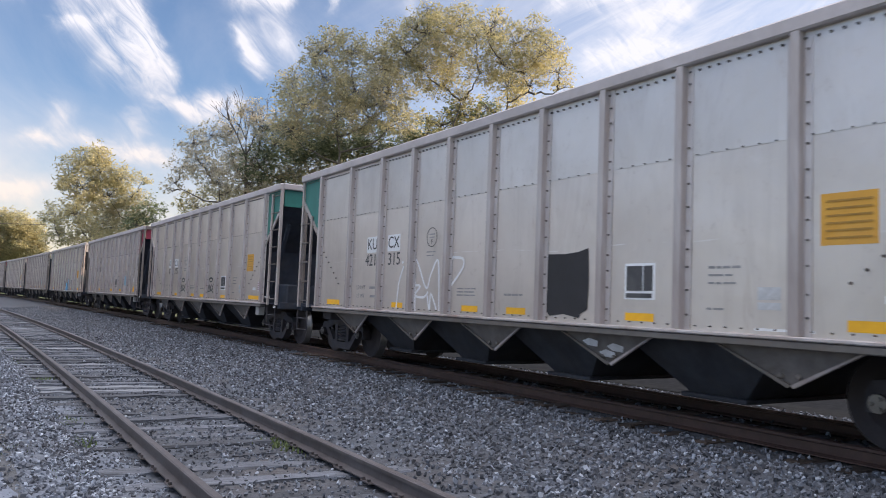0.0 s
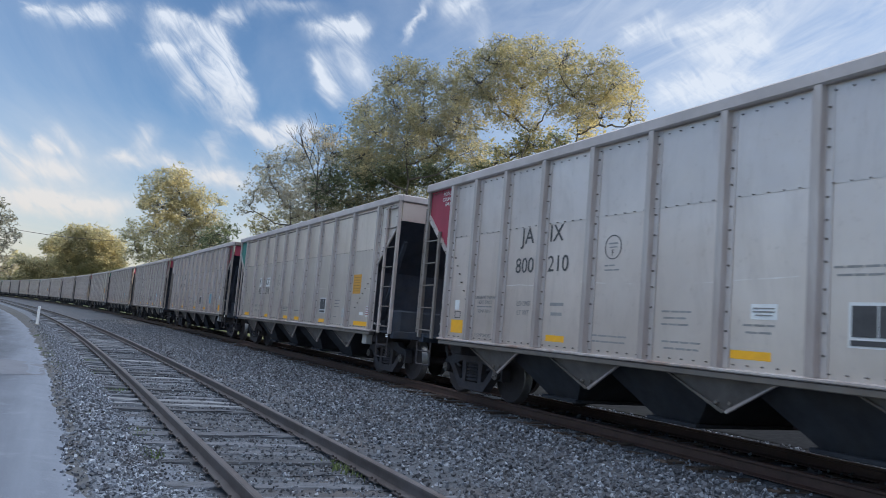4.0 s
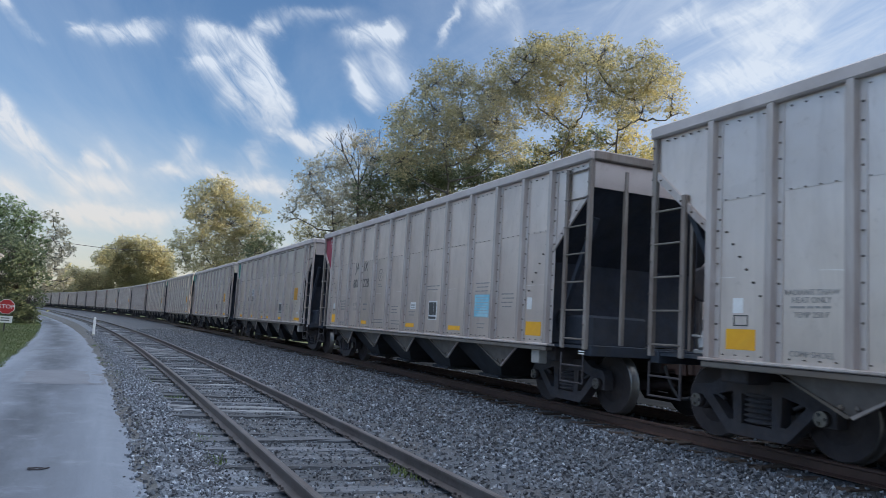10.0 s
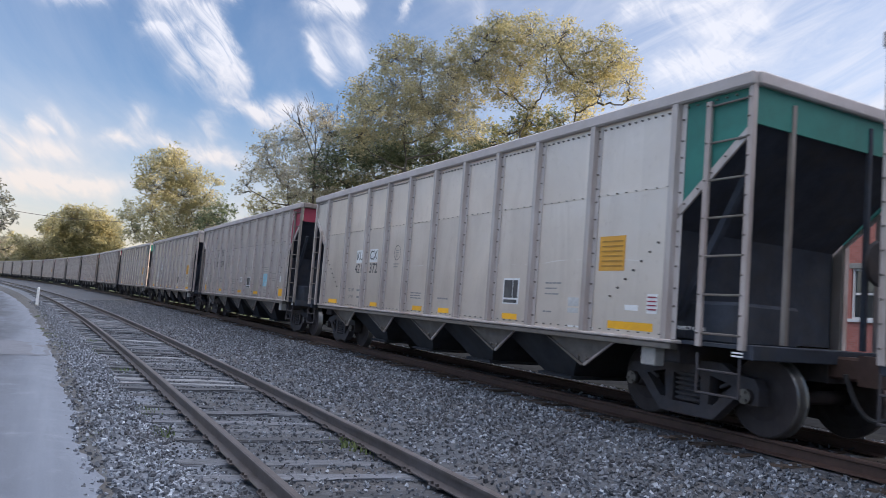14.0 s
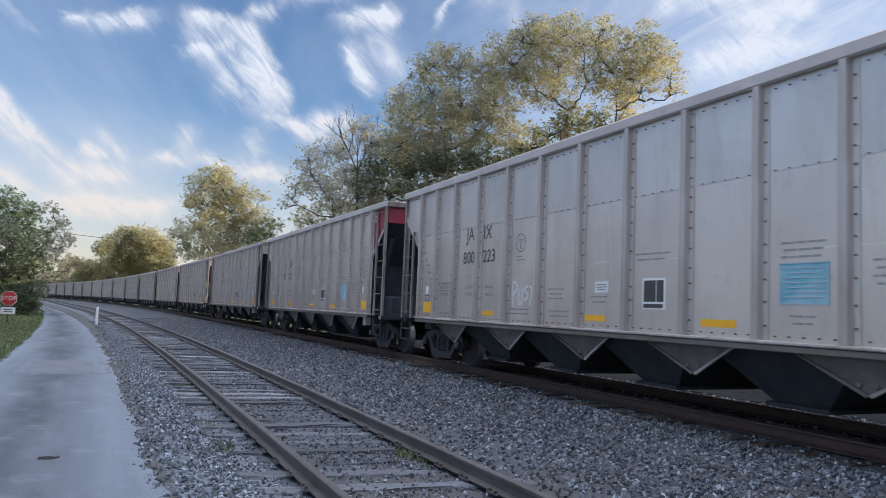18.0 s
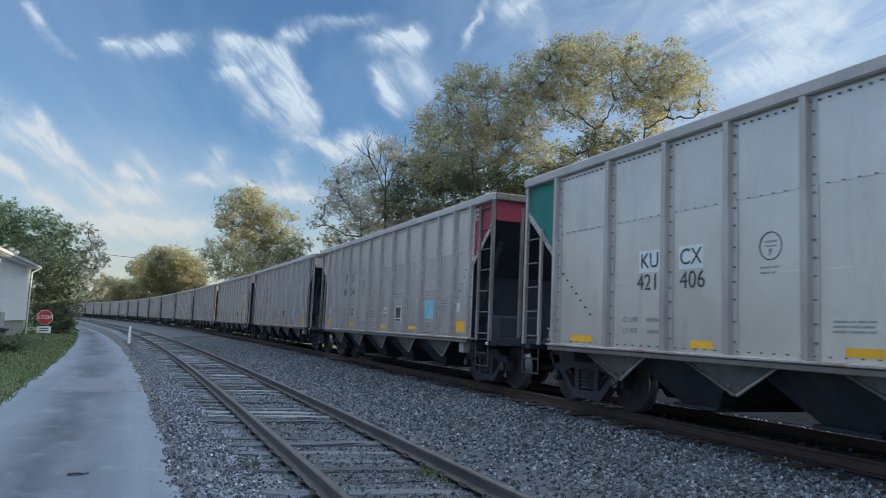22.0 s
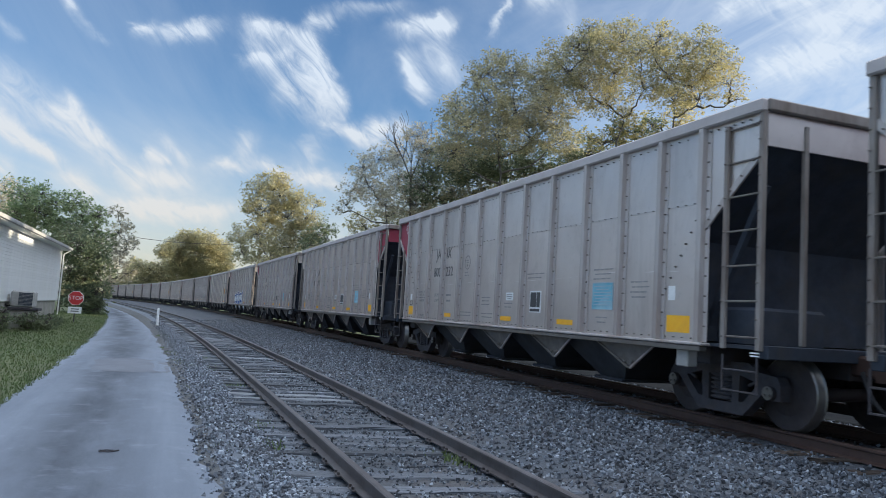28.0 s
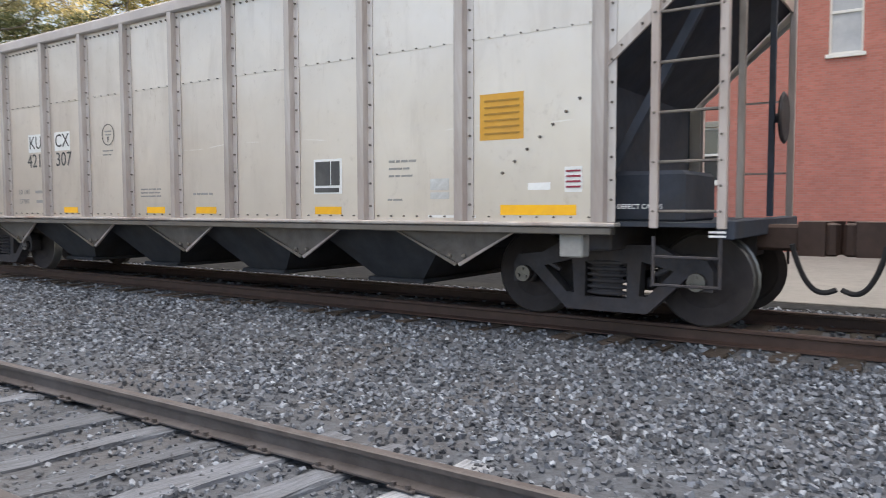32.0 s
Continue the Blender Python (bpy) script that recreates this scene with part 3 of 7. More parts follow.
    repair=surface("dark_asphalt_repair", (0.124, 0.133, 0.160), (0.166, 0.177, 0.213), 0.8, 0.0, 9.0, (0.193, 0.209, 0.245), 1.2, 0.5, 0.25, 60.0, 0.0),
    # yard gravel darkened to hold the shade seen under the cars
    yard=surface("dark_shaded_gravel_yard", (0.022, 0.023, 0.025), (0.045, 0.046, 0.049), 0.9, 0.0, 6.0, (0.06, 0.06, 0.055), 0.3, 0.5, 0.3, 30.0, 0.0, (1, 1, 1), 0.0),
    grass=surface("grass_blades", (0.075, 0.115, 0.040), (0.12, 0.165, 0.062), 0.8, 0.0, 2.0, (0.16, 0.16, 0.06), 0.5, 0.5, 0.0, 10.0, 0.0),
    brick=surface("red_brick", (0.24, 0.075, 0.06), (0.34, 0.11, 0.085), 0.85, 0.0, 3.0, (0.20, 0.10, 0.085), 0.4, 0.5, 0.3, 25.0, 0.12),
    siding=surface("white_vinyl_siding", (0.70, 0.72, 0.74), (0.78, 0.79, 0.80), 0.55, 0.0, 2.0, (0.60, 0.60, 0.58), 0.5, 0.3, 0.02, 10.0, 0.03),
    trim=surface("white_trim", (0.72, 0.72, 0.70), (0.80, 0.80, 0.78), 0.5, 0.0, 3.0, (0.55, 0.53, 0.50), 1.0, 0.3, 0.02, 10.0),
    roof=surface("grey_shingle", (0.12, 0.115, 0.11), (0.20, 0.19, 0.18), 0.9, 0.0, 4.0, (0.09, 0.09, 0.085), 0.7, 0.5, 0.3, 20.0),
    stone=surface("foundation_block", (0.24, 0.23, 0.21), (0.34, 0.33, 0.31), 0.9, 0.0, 4.0, (0.16, 0.17, 0.13), 0.8, 0.5, 0.3, 20.0, 0.15),
    bark=surface("grey_bark", (0.075, 0.066, 0.056), (0.15, 0.135, 0.118), 0.9, 0.0, 6.0, (0.05, 0.045, 0.04), 1.0, 0.5, 0.5, 12.0, 0.1, (1, 1, 0.2)),
    leaf_big=leaf_material("leaves_green_gold", (0.24, 0.24, 0.135), (0.42, 0.405, 0.235), (0.68, 0.57, 0.28), 0.5),
    leaf_dull=leaf_material("leaves_dull_green", (0.26, 0.26, 0.165), (0.45, 0.435, 0.28), (0.68, 0.58, 0.32), 0.45),
    # low sun shining through the boughs is put into this yellow
    leaf_gold=leaf_material("leaves_yellowing_sunlit", (0.3, 0.285, 0.13), (0.5, 0.46, 0.21), (0.72, 0.58, 0.24), 0.55),
    # distance haze is put into this greyed leaf colour
    leaf_hazy=leaf_material("leaves_grey_gold_hazed", (0.30, 0.30, 0.19), (0.48, 0.46, 0.29), (0.64, 0.54, 0.28), 0.5),
    leaf_pale=leaf_material("leaves_thin_brownish", (0.38, 0.365, 0.29), (0.58, 0.55, 0.43), (0.66, 0.57, 0.4), 0.4),
    leaf_green=leaf_material("leaves_deep_green", (0.1, 0.135, 0.085), (0.22, 0.265, 0.16), (0.4, 0.39, 0.2), 0.3),
    leaf_fresh=leaf_material("leaves_fresh_green", (0.16, 0.225, 0.12), (0.33, 0.42, 0.22), (0.48, 0.48, 0.24), 0.35),
    stop_red=surface("sign_red", (0.46, 0.03, 0.035), (0.52, 0.04, 0.045), 0.5, 0.0, 4.0, None, 1, 0, 0.0, 10.0),
    grey_box=surface("painted_grey_metal", (0.26, 0.27, 0.27), (0.34, 0.35, 0.35), 0.5, 0.2, 4.0, (0.18, 0.17, 0.16), 1.0, 0.4, 0.02, 10.0),
    glass=glass_material(),
)


def stone_material(name, k):
    mat = bpy.data.materials.new(name)
    mat.use_nodes = True
    g = Graph(mat.node_tree)
    pos = g.tree.nodes.new("ShaderNodeTexCoord").outputs["Object"]
    isl = g.tree.nodes.new("ShaderNodeNewGeometry").outputs["Random Per Island"]
    colour = g.ramp(isl, (0.0, (0.041 * k, 0.045 * k, 0.054 * k)), (0.5, (0.107 * k, 0.119 * k, 0.143 * k)), (0.85, (0.208 * k, 0.232 * k, 0.274 * k)), (1.0, (0.37 * k, 0.41 * k, 0.47 * k)))
    blot = g.ramp(g.noise(pos, 0.7, 4.0, 0.7), (0.45, 0.0), (0.7, 1.0))
    colour = g.mix(g.math("MULTIPLY", blot, 0.22), colour, (0.13, 0.112, 0.10))
    grain = g.mix(g.noise(pos, 60.0, 3.0, 0.6), (0.7, 0.7, 0.7), (1.25, 1.25, 1.25))
    colour = g.mix(1.0, colour, grain, "MULTIPLY")
    bs = g.node("ShaderNodeBsdfPrincipled", Roughness=0.85)
    g.put(bs.inputs["Base Color"], colour)
    out = g.node("ShaderNodeOutputMaterial")
    g.tree.links.new(bs.outputs[0], out.inputs[0])
    return mat


M["stones"] = stone_material("ballast_stones", 1.06)
M["pale_stones"] = stone_material("pale_limestone_stones", 1.35)

# ------------------------------------------------------------------ the line of the tracks
X_MAIN, RADIUS, BEND = 8.06, 1190.0, 10.0
Z_SIDING, Z_MAIN = 0.165, 0.378      # rail tops


def main_at(s, off=0.0):
    """Place and heading (radians) on the main track, s metres along it, off metres to its right."""
    if s <= BEND:
        return X_MAIN + off, s, 0.0
    a = (s - BEND) / RADIUS
    return X_MAIN - RADIUS * (1 - math.cos(a)) + off * math.cos(a), BEND + RADIUS * math.sin(a) + off * math.sin(a), a


def siding_at(s, off=0.0):
    y = s
    if y < 0:
        x, slope = 2.417 + 0.0768 - 0.0384, 0.0
    else:
        q = min(y, 90) - 8
        x = 2.417 - 0.0096 * q - 0.0006 * q * q
        slope = -0.0096 - 0.0012 * q
        if y > 90:
            x += slope * (y - 90)
    a = -math.atan(slope)
    return x + off * math.cos(a), y + off * math.sin(a), a


def road_edges(y):
    q = max(y, 6) - 10
    w = 0.12 * noise.noise(Vector((y * 0.55, 0, 0))) + 0.08 * noise.noise(Vector((y * 1.9, 3, 0))) + 0.04 * noise.noise(Vector((y * 5.3, 7, 0)))
    return -2.05 - 0.015 * q - 0.0006 * q * q + w, 0.55 - 0.03 * q - 0.0006 * q * q + 1.6 * w


def sweep(name, at, stations, section, material, parent=None, closed=True, label=""):
    """A cross-section of (off, z) carried along a line."""
    verts, faces = [], []
    n = len(section)
    for s in stations:
        for off, z in section:
            x, y, _ = at(s, off)
            verts.append((x, y, z))
    for i in range(len(stations) - 1):
        for k in range(n if closed else n - 1):
            j = (k + 1) % n
            a, b = i * n, (i + 1) * n
            faces.append((a + k, a + j, b + j, b + k))
    if closed:
        faces.append(tuple(range(n)))
        e = (len(stations) - 1) * n
        faces.append(tuple(range(e + n - 1, e - 1, -1)))
    return from_arrays(name, verts, faces, material, parent, label)


def steps(*spans):
    out = []
    for a, b, d in spans:
        out += [a + i * d for i in range(int(round((b - a) / d)))]
    return out + [spans[-1][1]]


# ------------------------------------------------------------------ ground, road, track beds
def ground_sheet():
    xs = [-1500, -600, -200, -80, -40] + [-25 + 1.5 * i for i in range(40)] + [40, 60, 90, 200, 600, 1500]
    ys = [-1500, -500, -100, -40] + [-20 + 2.5 * i for i in range(80)] + [190, 220, 260, 320, 400, 600, 1500]
    verts = [(x, y, (-0.30 if -0.5 < x - (y > 0) * (-0.0005 * y * y) < 13 else -0.09) + 0.03 * noise.noise(Vector((x * 0.21, y * 0.21, 0)))) for y in ys for x in xs]
    n = len(xs)
    faces = [(j * n + i, j * n + i + 1, (j + 1) * n + i + 1, (j + 1) * n + i) for j in range(len(ys) - 1) for i in range(n - 1)]
    return tagged(from_arrays("ground", verts, faces, M["ground"]), "dry grassy ground with bare patches", "ground", kind="structure")


ground_sheet()


def road():
    ys = steps((-30, 4, 1.0), (4, 30, 0.15), (30, 40, 0.4), (40, 130, 2.0))
    verts, faces = [], []
    for y in ys:
        a, b = road_edges(y)
        for k in range(7):
            u = k / 6
            verts.append((a + (b - a) * u, y, 0.012 + 0.025 * math.sin(math.pi * u) - (0.05 if k in (0, 6) else 0)))
    for j in range(len(ys) - 1):
        for k in range(6):
            a = j * 7 + k
            faces.append((a, a + 1, a + 8, a + 7))
    return tagged(from_arrays("road", verts, faces, M["asphalt"]), "narrow worn pale asphalt lane with ragged edges", "road", kind="structure")


road()


def road_repair(x0, x1, y0, y1, seed):
    """A worn thin patch with a ragged rim, lying on the crown of the lane."""
    rnd = random.Random(seed)
    verts, faces, n = [], [], 40
    cx, cy = (x0 + x1) / 2, (y0 + y1) / 2
    for ring in (0.0, 0.5, 1.0):
        for k in range(n):
            a = 2 * math.pi * k / n
            q = ring * (1 + 0.16 * noise.noise(Vector((math.cos(a) * 2.2, math.sin(a) * 2.2, seed))) + (rnd.uniform(-0.07, 0.07) if ring == 1 else 0))
            c, s = math.cos(a), math.sin(a)
            x, y = cx + (x1 - x0) / 2 * q * abs(c) ** 0.6 * (1 if c > 0 else -1), cy + (y1 - y0) / 2 * q * abs(s) ** 0.6 * (1 if s > 0 else -1)
            l, r = road_edges(y)
            u = min(1, max(0, (x - l) / (r - l)))
            f = min(5.999, u * 6)
            z = [0.012 + 0.025 * math.sin(math.pi * i / 6) - (0.05 if i in (0, 6) else 0) for i in range(7)]
            verts.append((x, y, z[int(f)] + (z[int(f) + 1] - z[int(f)]) * (f - int(f)) + 0.005))
    for ring in range(2):
        for k in range(n):
            j = (k + 1) % n
            faces.append((ring * n + k, ring * n + j, ring * n + n + j, ring * n + n + k))
    return tagged(from_arrays("road_repair", verts, faces, M["repair"]), "worn dark asphalt repair on the lane", "road", kind="structure")


road_repair(-1.45, 0.15, 16.0, 19.4, 1)

FAR = steps((-640, -60, 20.0), (-60, -30, 5.0), (-30, 60, 1.5), (60, 260, 4.0), (260, 820, 20.0))
NEAR = steps((-30, 60, 1.0), (60, 170, 4.0))


def rough(section, at, stations, amp, material, name, label):
    verts, faces, n = [], [], len(section)
    for s in stations:
        for off, z in section:
            x, y, _ = at(s, off)
            verts.append((x, y, z + amp * noise.noise(Vector((x * 1.3, y * 1.3, 5)))))
    for i in range(len(stations) - 1):
        for k in range(n - 1):
            a, b = i * n + k, (i + 1) * n + k
            faces.append((a, a + 1, b + 1, b))
    return tagged(from_arrays(name, verts, faces, material), label, "gravel", kind="structure")


def bed_section(lo, hi, pts, step=0.35):
    out, x = [], lo
    while x < hi + 1e-6:
        z = np.interp(x, [p[0] for p in pts], [p[1] for p in pts])
        out.append((x, float(z)))
        x += step
    return out


SIDING_BED = [(-3.4, -0.30), (-2.9, -0.06), (-2.0, -0.01), (-1.4, 0.0), (-1.25, -0.03), (-0.95, -0.034), (-0.75, -0.034), (0, -0.032), (0.75, -0.035), (1.3, -0.01), (2.2, 0.015), (2.9, 0.0)]
MAIN_BED = [(-6.4, -0.09), (-4.6, -0.07), (-3.9, -0.02), (-3.2, 0.05), (-1.75, 0.175), (-1.2, 0.195), (0, 0.19), (1.2, 0.215), (1.75, 0.20), (3.4, 0.03), (4.2, -0.03), (4.6, -0.30)]
rough(bed_section(-0.95, 2.9, SIDING_BED), siding_at, NEAR, 0.012, M["ballast"], "gravel_siding", "grey crushed-stone bed of the siding")
rough(bed_section(-1.85, -0.95, SIDING_BED, 0.15), siding_at, NEAR, 0.012, M["pale_bed"], "gravel_shoulder", "pale limestone gravel between lane and siding")
rough(bed_section(-3.4, -1.85, SIDING_BED, 0.155), siding_at, NEAR, 0.012, M["dirt"], "dirt_verge", "trodden grey dirt verge beside the lane")
rough(bed_section(-6.4, 0.65, MAIN_BED), main_at, FAR, 0.02, M["ballast"], "gravel_main", "grey crushed-stone ballast of the main track")
# bed split under the train; this half carries its shade as darker colour
rough(bed_section(0.65, 4.6, MAIN_BED), main_at, FAR, 0.02, M["shaded_soil"], "cinder_shoulder", "dark soil shoulder behind the main track, shade in its colour")


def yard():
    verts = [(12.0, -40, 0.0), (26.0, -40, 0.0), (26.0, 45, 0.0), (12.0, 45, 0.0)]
    return tagged(from_arrays("yard", verts, [(0, 1, 2, 3)], M["yard"]), "dark gravel yard behind the main track, shade in its colour", "yard", kind="structure")


yard()


# ------------------------------------------------------------------ tracks
def rail_section(off, top, h):
    b, w, hd = 0.070, 0.009, 0.036
    z = top
    return [(off - b, z - h), (off + b, z - h), (off + b, z - h + 0.012), (off + w, z - h + 0.032), (off + w, z - 0.045), (off + hd, z - 0.034), (off + hd, z - 0.008),
            (off + 0.024, z), (off - 0.024, z), (off - hd, z - 0.008), (off - hd, z - 0.034), (off - w, z - 0.045), (off - w, z - h + 0.032), (off - b, z - h + 0.012)]


def track(name, label, at, stations, top, h, mat, tie_mat, ties, tie_top, seed):
    rnd = random.Random(seed)
    t = tagged(thing(name, label, "railway track"), kind="structure")
    for off in (-0.7525, 0.7525):
        sweep("rail", at, stations, rail_section(off, top, h), mat, t)
    shapes, pales = [], []
    for k in range(6):
        bm = bmesh.new()
        w = rnd.uniform(0.10, 0.12)
        box(bm, (-1.3, -w, -0.16), (1.3, w, 0.0), 0.012)
        # split, worn edges along the length
        bmesh.ops.subdivide_edges(bm, edges=[e for e in bm.edges if abs(e.verts[0].co.x - e.verts[1].co.x) > 2], cuts=9)
        for v in bm.verts:
            v.co += Vector((rnd.uniform(-0.03, 0.03), rnd.uniform(-0.014, 0.014), rnd.uniform(-0.016, 0.006)))
        me = bpy.data.meshes.new("tie")
        bm.to_mesh(me)
        bm.free()
        me.materials.append(tie_mat)
        shapes.append(me)
        other = me.copy()
        other.materials[0] = M["tie_pale"]
        pales.append(other)
    bm = bmesh.new()
    box(bm, (-0.10, -0.09, 0.0), (0.10, 0.09, 0.016), 0.004)
    for sx in (-0.085, 0.085):
        for sy in (-0.05, 0.05):
            box(bm, (sx - 0.012, sy - 0.012, 0.0), (sx + 0.012, sy + 0.012, 0.04))
    plate = bpy.data.meshes.new("tie_plate")
    bm.to_mesh(plate)
    bm.free()
    plate.materials.append(mat)
    for s in ties:
        x, y, a = at(s + rnd.uniform(-0.06, 0.06))
        pale = tie_mat is M["tie"] and rnd.random() < 0.17
        tie = new("tie", rnd.choice(pales if pale else shapes))
        tie.parent = t
        tie.matrix_basis = pose(x + rnd.uniform(-0.05, 0.05), y, tie_top + (rnd.uniform(-0.012, 0.006) if pale else rnd.uniform(-0.036, 0.0)), rnd.uniform(-1, 1), rnd.uniform(-0.6, 0.6), math.degrees(a) + rnd.uniform(-2.2, 2.2) - TIE_SKEW)
        if s < 30 and tie_mat is M["tie"]:
            for off in (-0.7525, 0.7525):
                px, py, _ = at(s, off)
                p = new("tie_plate", plate)
                p.parent = t
                p.matrix_basis = pose(px, py, tie_top - 0.004, 0, 0, math.degrees(a))
    return t


TIE_SKEW = 7.0
track("siding_track", "rusty siding rails on weathered grey ties", siding_at, NEAR, Z_SIDING, 0.150, M["rail_head"], M["tie"], [-6 + 0.56 * i for i in range(130)], 0.012, 5)
TIE_SKEW = 0.0
track("main_track", "rust-brown main line rails on dark buried ties", main_at, FAR, Z_MAIN, 0.165, M["rail_main"], M["tie_dark"], [-8 + 0.51 * i for i in range(150)], 0.238, 6)


def scatter_stones(name, count, spot, size, seed, label):
    """Loose crushed stones: lumps of eight corners, each turned and squashed its own way."""
    rng = np.random.default_rng(seed)
    base = np.array([(x, y, z) for x in (-1, 1) for y in (-1, 1) for z in (-1, 1)], float)
    quads = np.array([(0, 1, 3, 2), (4, 6, 7, 5), (0, 4, 5, 1), (2, 3, 7, 6), (0, 2, 6, 4), (1, 5, 7, 3)])
    pts = spot(rng, count)
    n = len(pts)
    r = size * rng.uniform(0.5, 1.25, n)
    v = base[None] * rng.uniform(0.45, 1.0, (n, 8, 1)) * np.array([1.0, 0.8, 0.6])
    a = rng.uniform(0, 2 * np.pi, (n, 3))
    ca, sa = np.cos(a), np.sin(a)
    for i, j, k in ((0, 1, 2), (1, 2, 0), (0, 2, 1)):
        vi, vj = v[:, :, i].copy(), v[:, :, j].copy()
        v[:, :, i] = vi * ca[:, k, None] - vj * sa[:, k, None]
        v[:, :, j] = vi * sa[:, k, None] + vj * ca[:, k, None]
    v = v * r[:, None, None] + pts[:, None, :]
    faces = (quads[None] + (np.arange(n) * 8)[:, None, None]).reshape(-1, 4)
    ob = from_arrays(name, v.reshape(-1, 3).tolist(), faces.tolist(), M["pale_stones" if "pale" in label else "stones"])
    return tagged(ob, label, "ballast", kind="stuff")


def along(at, lo, hi, profile, y_near, y_far, power, lean=1.0, lift=0.02):
    """Spots beside a line; a lean under one gathers them towards hi, and lift heaps them."""
    def spot(rng, n):
        y = y_near + (y_far - y_near) * rng.uniform(0, 1, n) ** power
        off = lo + (hi - lo) * rng.uniform(0, 1, n) ** lean
        z = np.interp(off, [p[0] for p in profile], [p[1] for p in profile])
        p = np.array([at(b, a)[:2] for a, b in zip(off, y)])
        return np.column_stack([p, z + rng.uniform(-0.01, lift, n)])
    return spot


scatter_stones("ballast_stones", 56000, along(main_at, -4.0, -1.36, MAIN_BED, -3.0, 62, 2.2), 0.0255, 11, "loose grey crushed stones of the main ballast")
scatter_stones("ballast_stones", 2200, along(main_at, -1.36, -0.9, MAIN_BED, -3.0, 50, 2.0), 0.027, 16, "grey stones among the main tie ends")
scatter_stones("ballast_stones", 24000, along(siding_at, -2.15, -1.22, SIDING_BED, -2, 50, 2.0, 0.5), 0.021, 12, "loose pale grey stones beside the siding")
scatter_stones("ballast_stones", 3200, along(siding_at, -1.3, -0.85, SIDING_BED, 0, 5.6, 1.0, 1.0, 0.035), 0.023, 17, "pale stones heaped over the near tie ends")
scatter_stones("ballast_stones", 3600, along(siding_at, -1.3, -0.85, SIDING_BED, 5.6, 40, 1.6, 1.0, 0.012), 0.018, 18, "small grey stones between the siding tie ends")
scatter_stones("ballast_stones", 5000, along(siding_at, -2.75, -1.7, SIDING_BED, 0, 40, 1.8, 1.4, 0.004), 0.010, 19, "fine grey grit on the dirt verge")
scatter_stones("ballast_stones", 17000, along(siding_at, -0.7, 0.7, SIDING_BED, -2, 45, 1.9, 1.0, 0.026), 0.018, 15, "small grey stones between the siding rails")
scatter_stones("ballast_stones", 21000, along(siding_at, 0.8, 2.9, SIDING_BED, -4, 60, 2.1), 0.026, 13, "loose grey stones between the tracks")
scatter_stones("ballast_stones", 3500, along(main_at, -0.7, 3.6, MAIN_BED, 0, 30, 1.5), 0.036, 14, "grey crushed stones under the train")

# ------------------------------------------------------------------ hopper cars
PITCH, HALF = 16.16, 7.33          # coupled length, half the body
SIDE, Z_SILL, Z_TOP = 1.60, 1.00, 3.98
END_POST, STILE = 6.28, 6.76
WHEEL = 0.457
TEXTS = {}


def text_mesh(word, size, material):
    key = (word, size, material.name)
    if key not in TEXTS:
        cu = bpy.data.curves.new("writing", "FONT")
        cu.body, cu.size, cu.align_x, cu.align_y = word, size, "CENTER", "CENTER"
        cu.extrude, cu.offset, cu.resolution_u = 0.001, 0.0, 3
        tmp = bpy.data.objects.new("writing", cu)
        me = bpy.data.meshes.new_from_object(tmp)
        bpy.data.objects.remove(tmp)
        bpy.data.curves.remove(cu)
        me.materials.append(material)
        TEXTS[key] = me
    return TEXTS[key]


def write(parent, name, word, size, r, z, material, out=0.004, wide=1.0, tall=1.0):
    """Writing on the side that faces the road: r metres to the right of the car's middle, z above the rail."""
    ob = new(name, text_mesh(word, size, material))
    ob.parent = parent
    ob.matrix_basis = pose(-SIDE - out, -r, z, 90, 0, -90) @ Matrix.Diagonal((wide, tall, 1, 1))
    return ob


SLABS = {}


def slab(parent, name, r, z, w, h, material, out=0.003, label="", thick=0.003):
    """A flat plate, decal or bar on the side that faces the road."""
    key = (round(w, 3), round(h, 3), material.name, thick)
    if key not in SLABS:
        bm = bmesh.new()
        box(bm, (-thick, -w / 2, -h / 2), (0, w / 2, h / 2))
        me = bpy.data.meshes.new("plate")
        bm.to_mesh(me)
        bm.free()
        me.materials.append(material)
        SLABS[key] = me
    ob = new(name, SLABS[key])
    ob.parent = parent
    ob.matrix_basis = pose(-SIDE - out + 0.003, -r, z)
    return tagged(ob, label) if label else ob


def stencil(parent, lines, material=None, name="stencil"):
    """A block of worn stencilled lines that cannot be read: (r, z, width, height) each."""
    bm = bmesh.new()
    rnd = random.Random(len(lines) * 31 + int(abs(lines[0][0]) * 100))
    for r, z, w, h in lines:
        words = [(0.0, w)]
        if material is None and w > 0.2:
            cuts = [0.0]
            while cuts[-1] < w - 0.1:
                cuts.append(min(w, cuts[-1] + rnd.uniform(0.07, 0.2)))
            words = [((a + b - 0.018 - w) / 2, b - a - 0.018) for a, b in zip(cuts, cuts[1:])]
        for u, wide in words:
            box(bm, (-SIDE - 0.004, -r - u - wide / 2, z - h / 2), (-SIDE - 0.001, -r - u + wide / 2, z + h / 2))
    return tagged(part(name, bm, material or M["faint"], parent), kind="stuff" if len(lines) > 1 else "")


def shared(name, bm, material, parent, places, smooth=False, label=""):
    me = bpy.data.meshes.new(name)
    bm.to_mesh(me)
    bm.free()
    me.materials.append(material)
    if smooth:
        me.polygons.foreach_set("use_smooth", [True] * len(me.polygons))
    made = []
    for m in places:
        ob = new(name, me)
        ob.parent = parent
        ob.matrix_basis = m
        made.append(tagged(ob, label) if label else ob)
    return made


def wheelset_mesh():
    bm = bmesh.new()
    for s in (-1, 1):
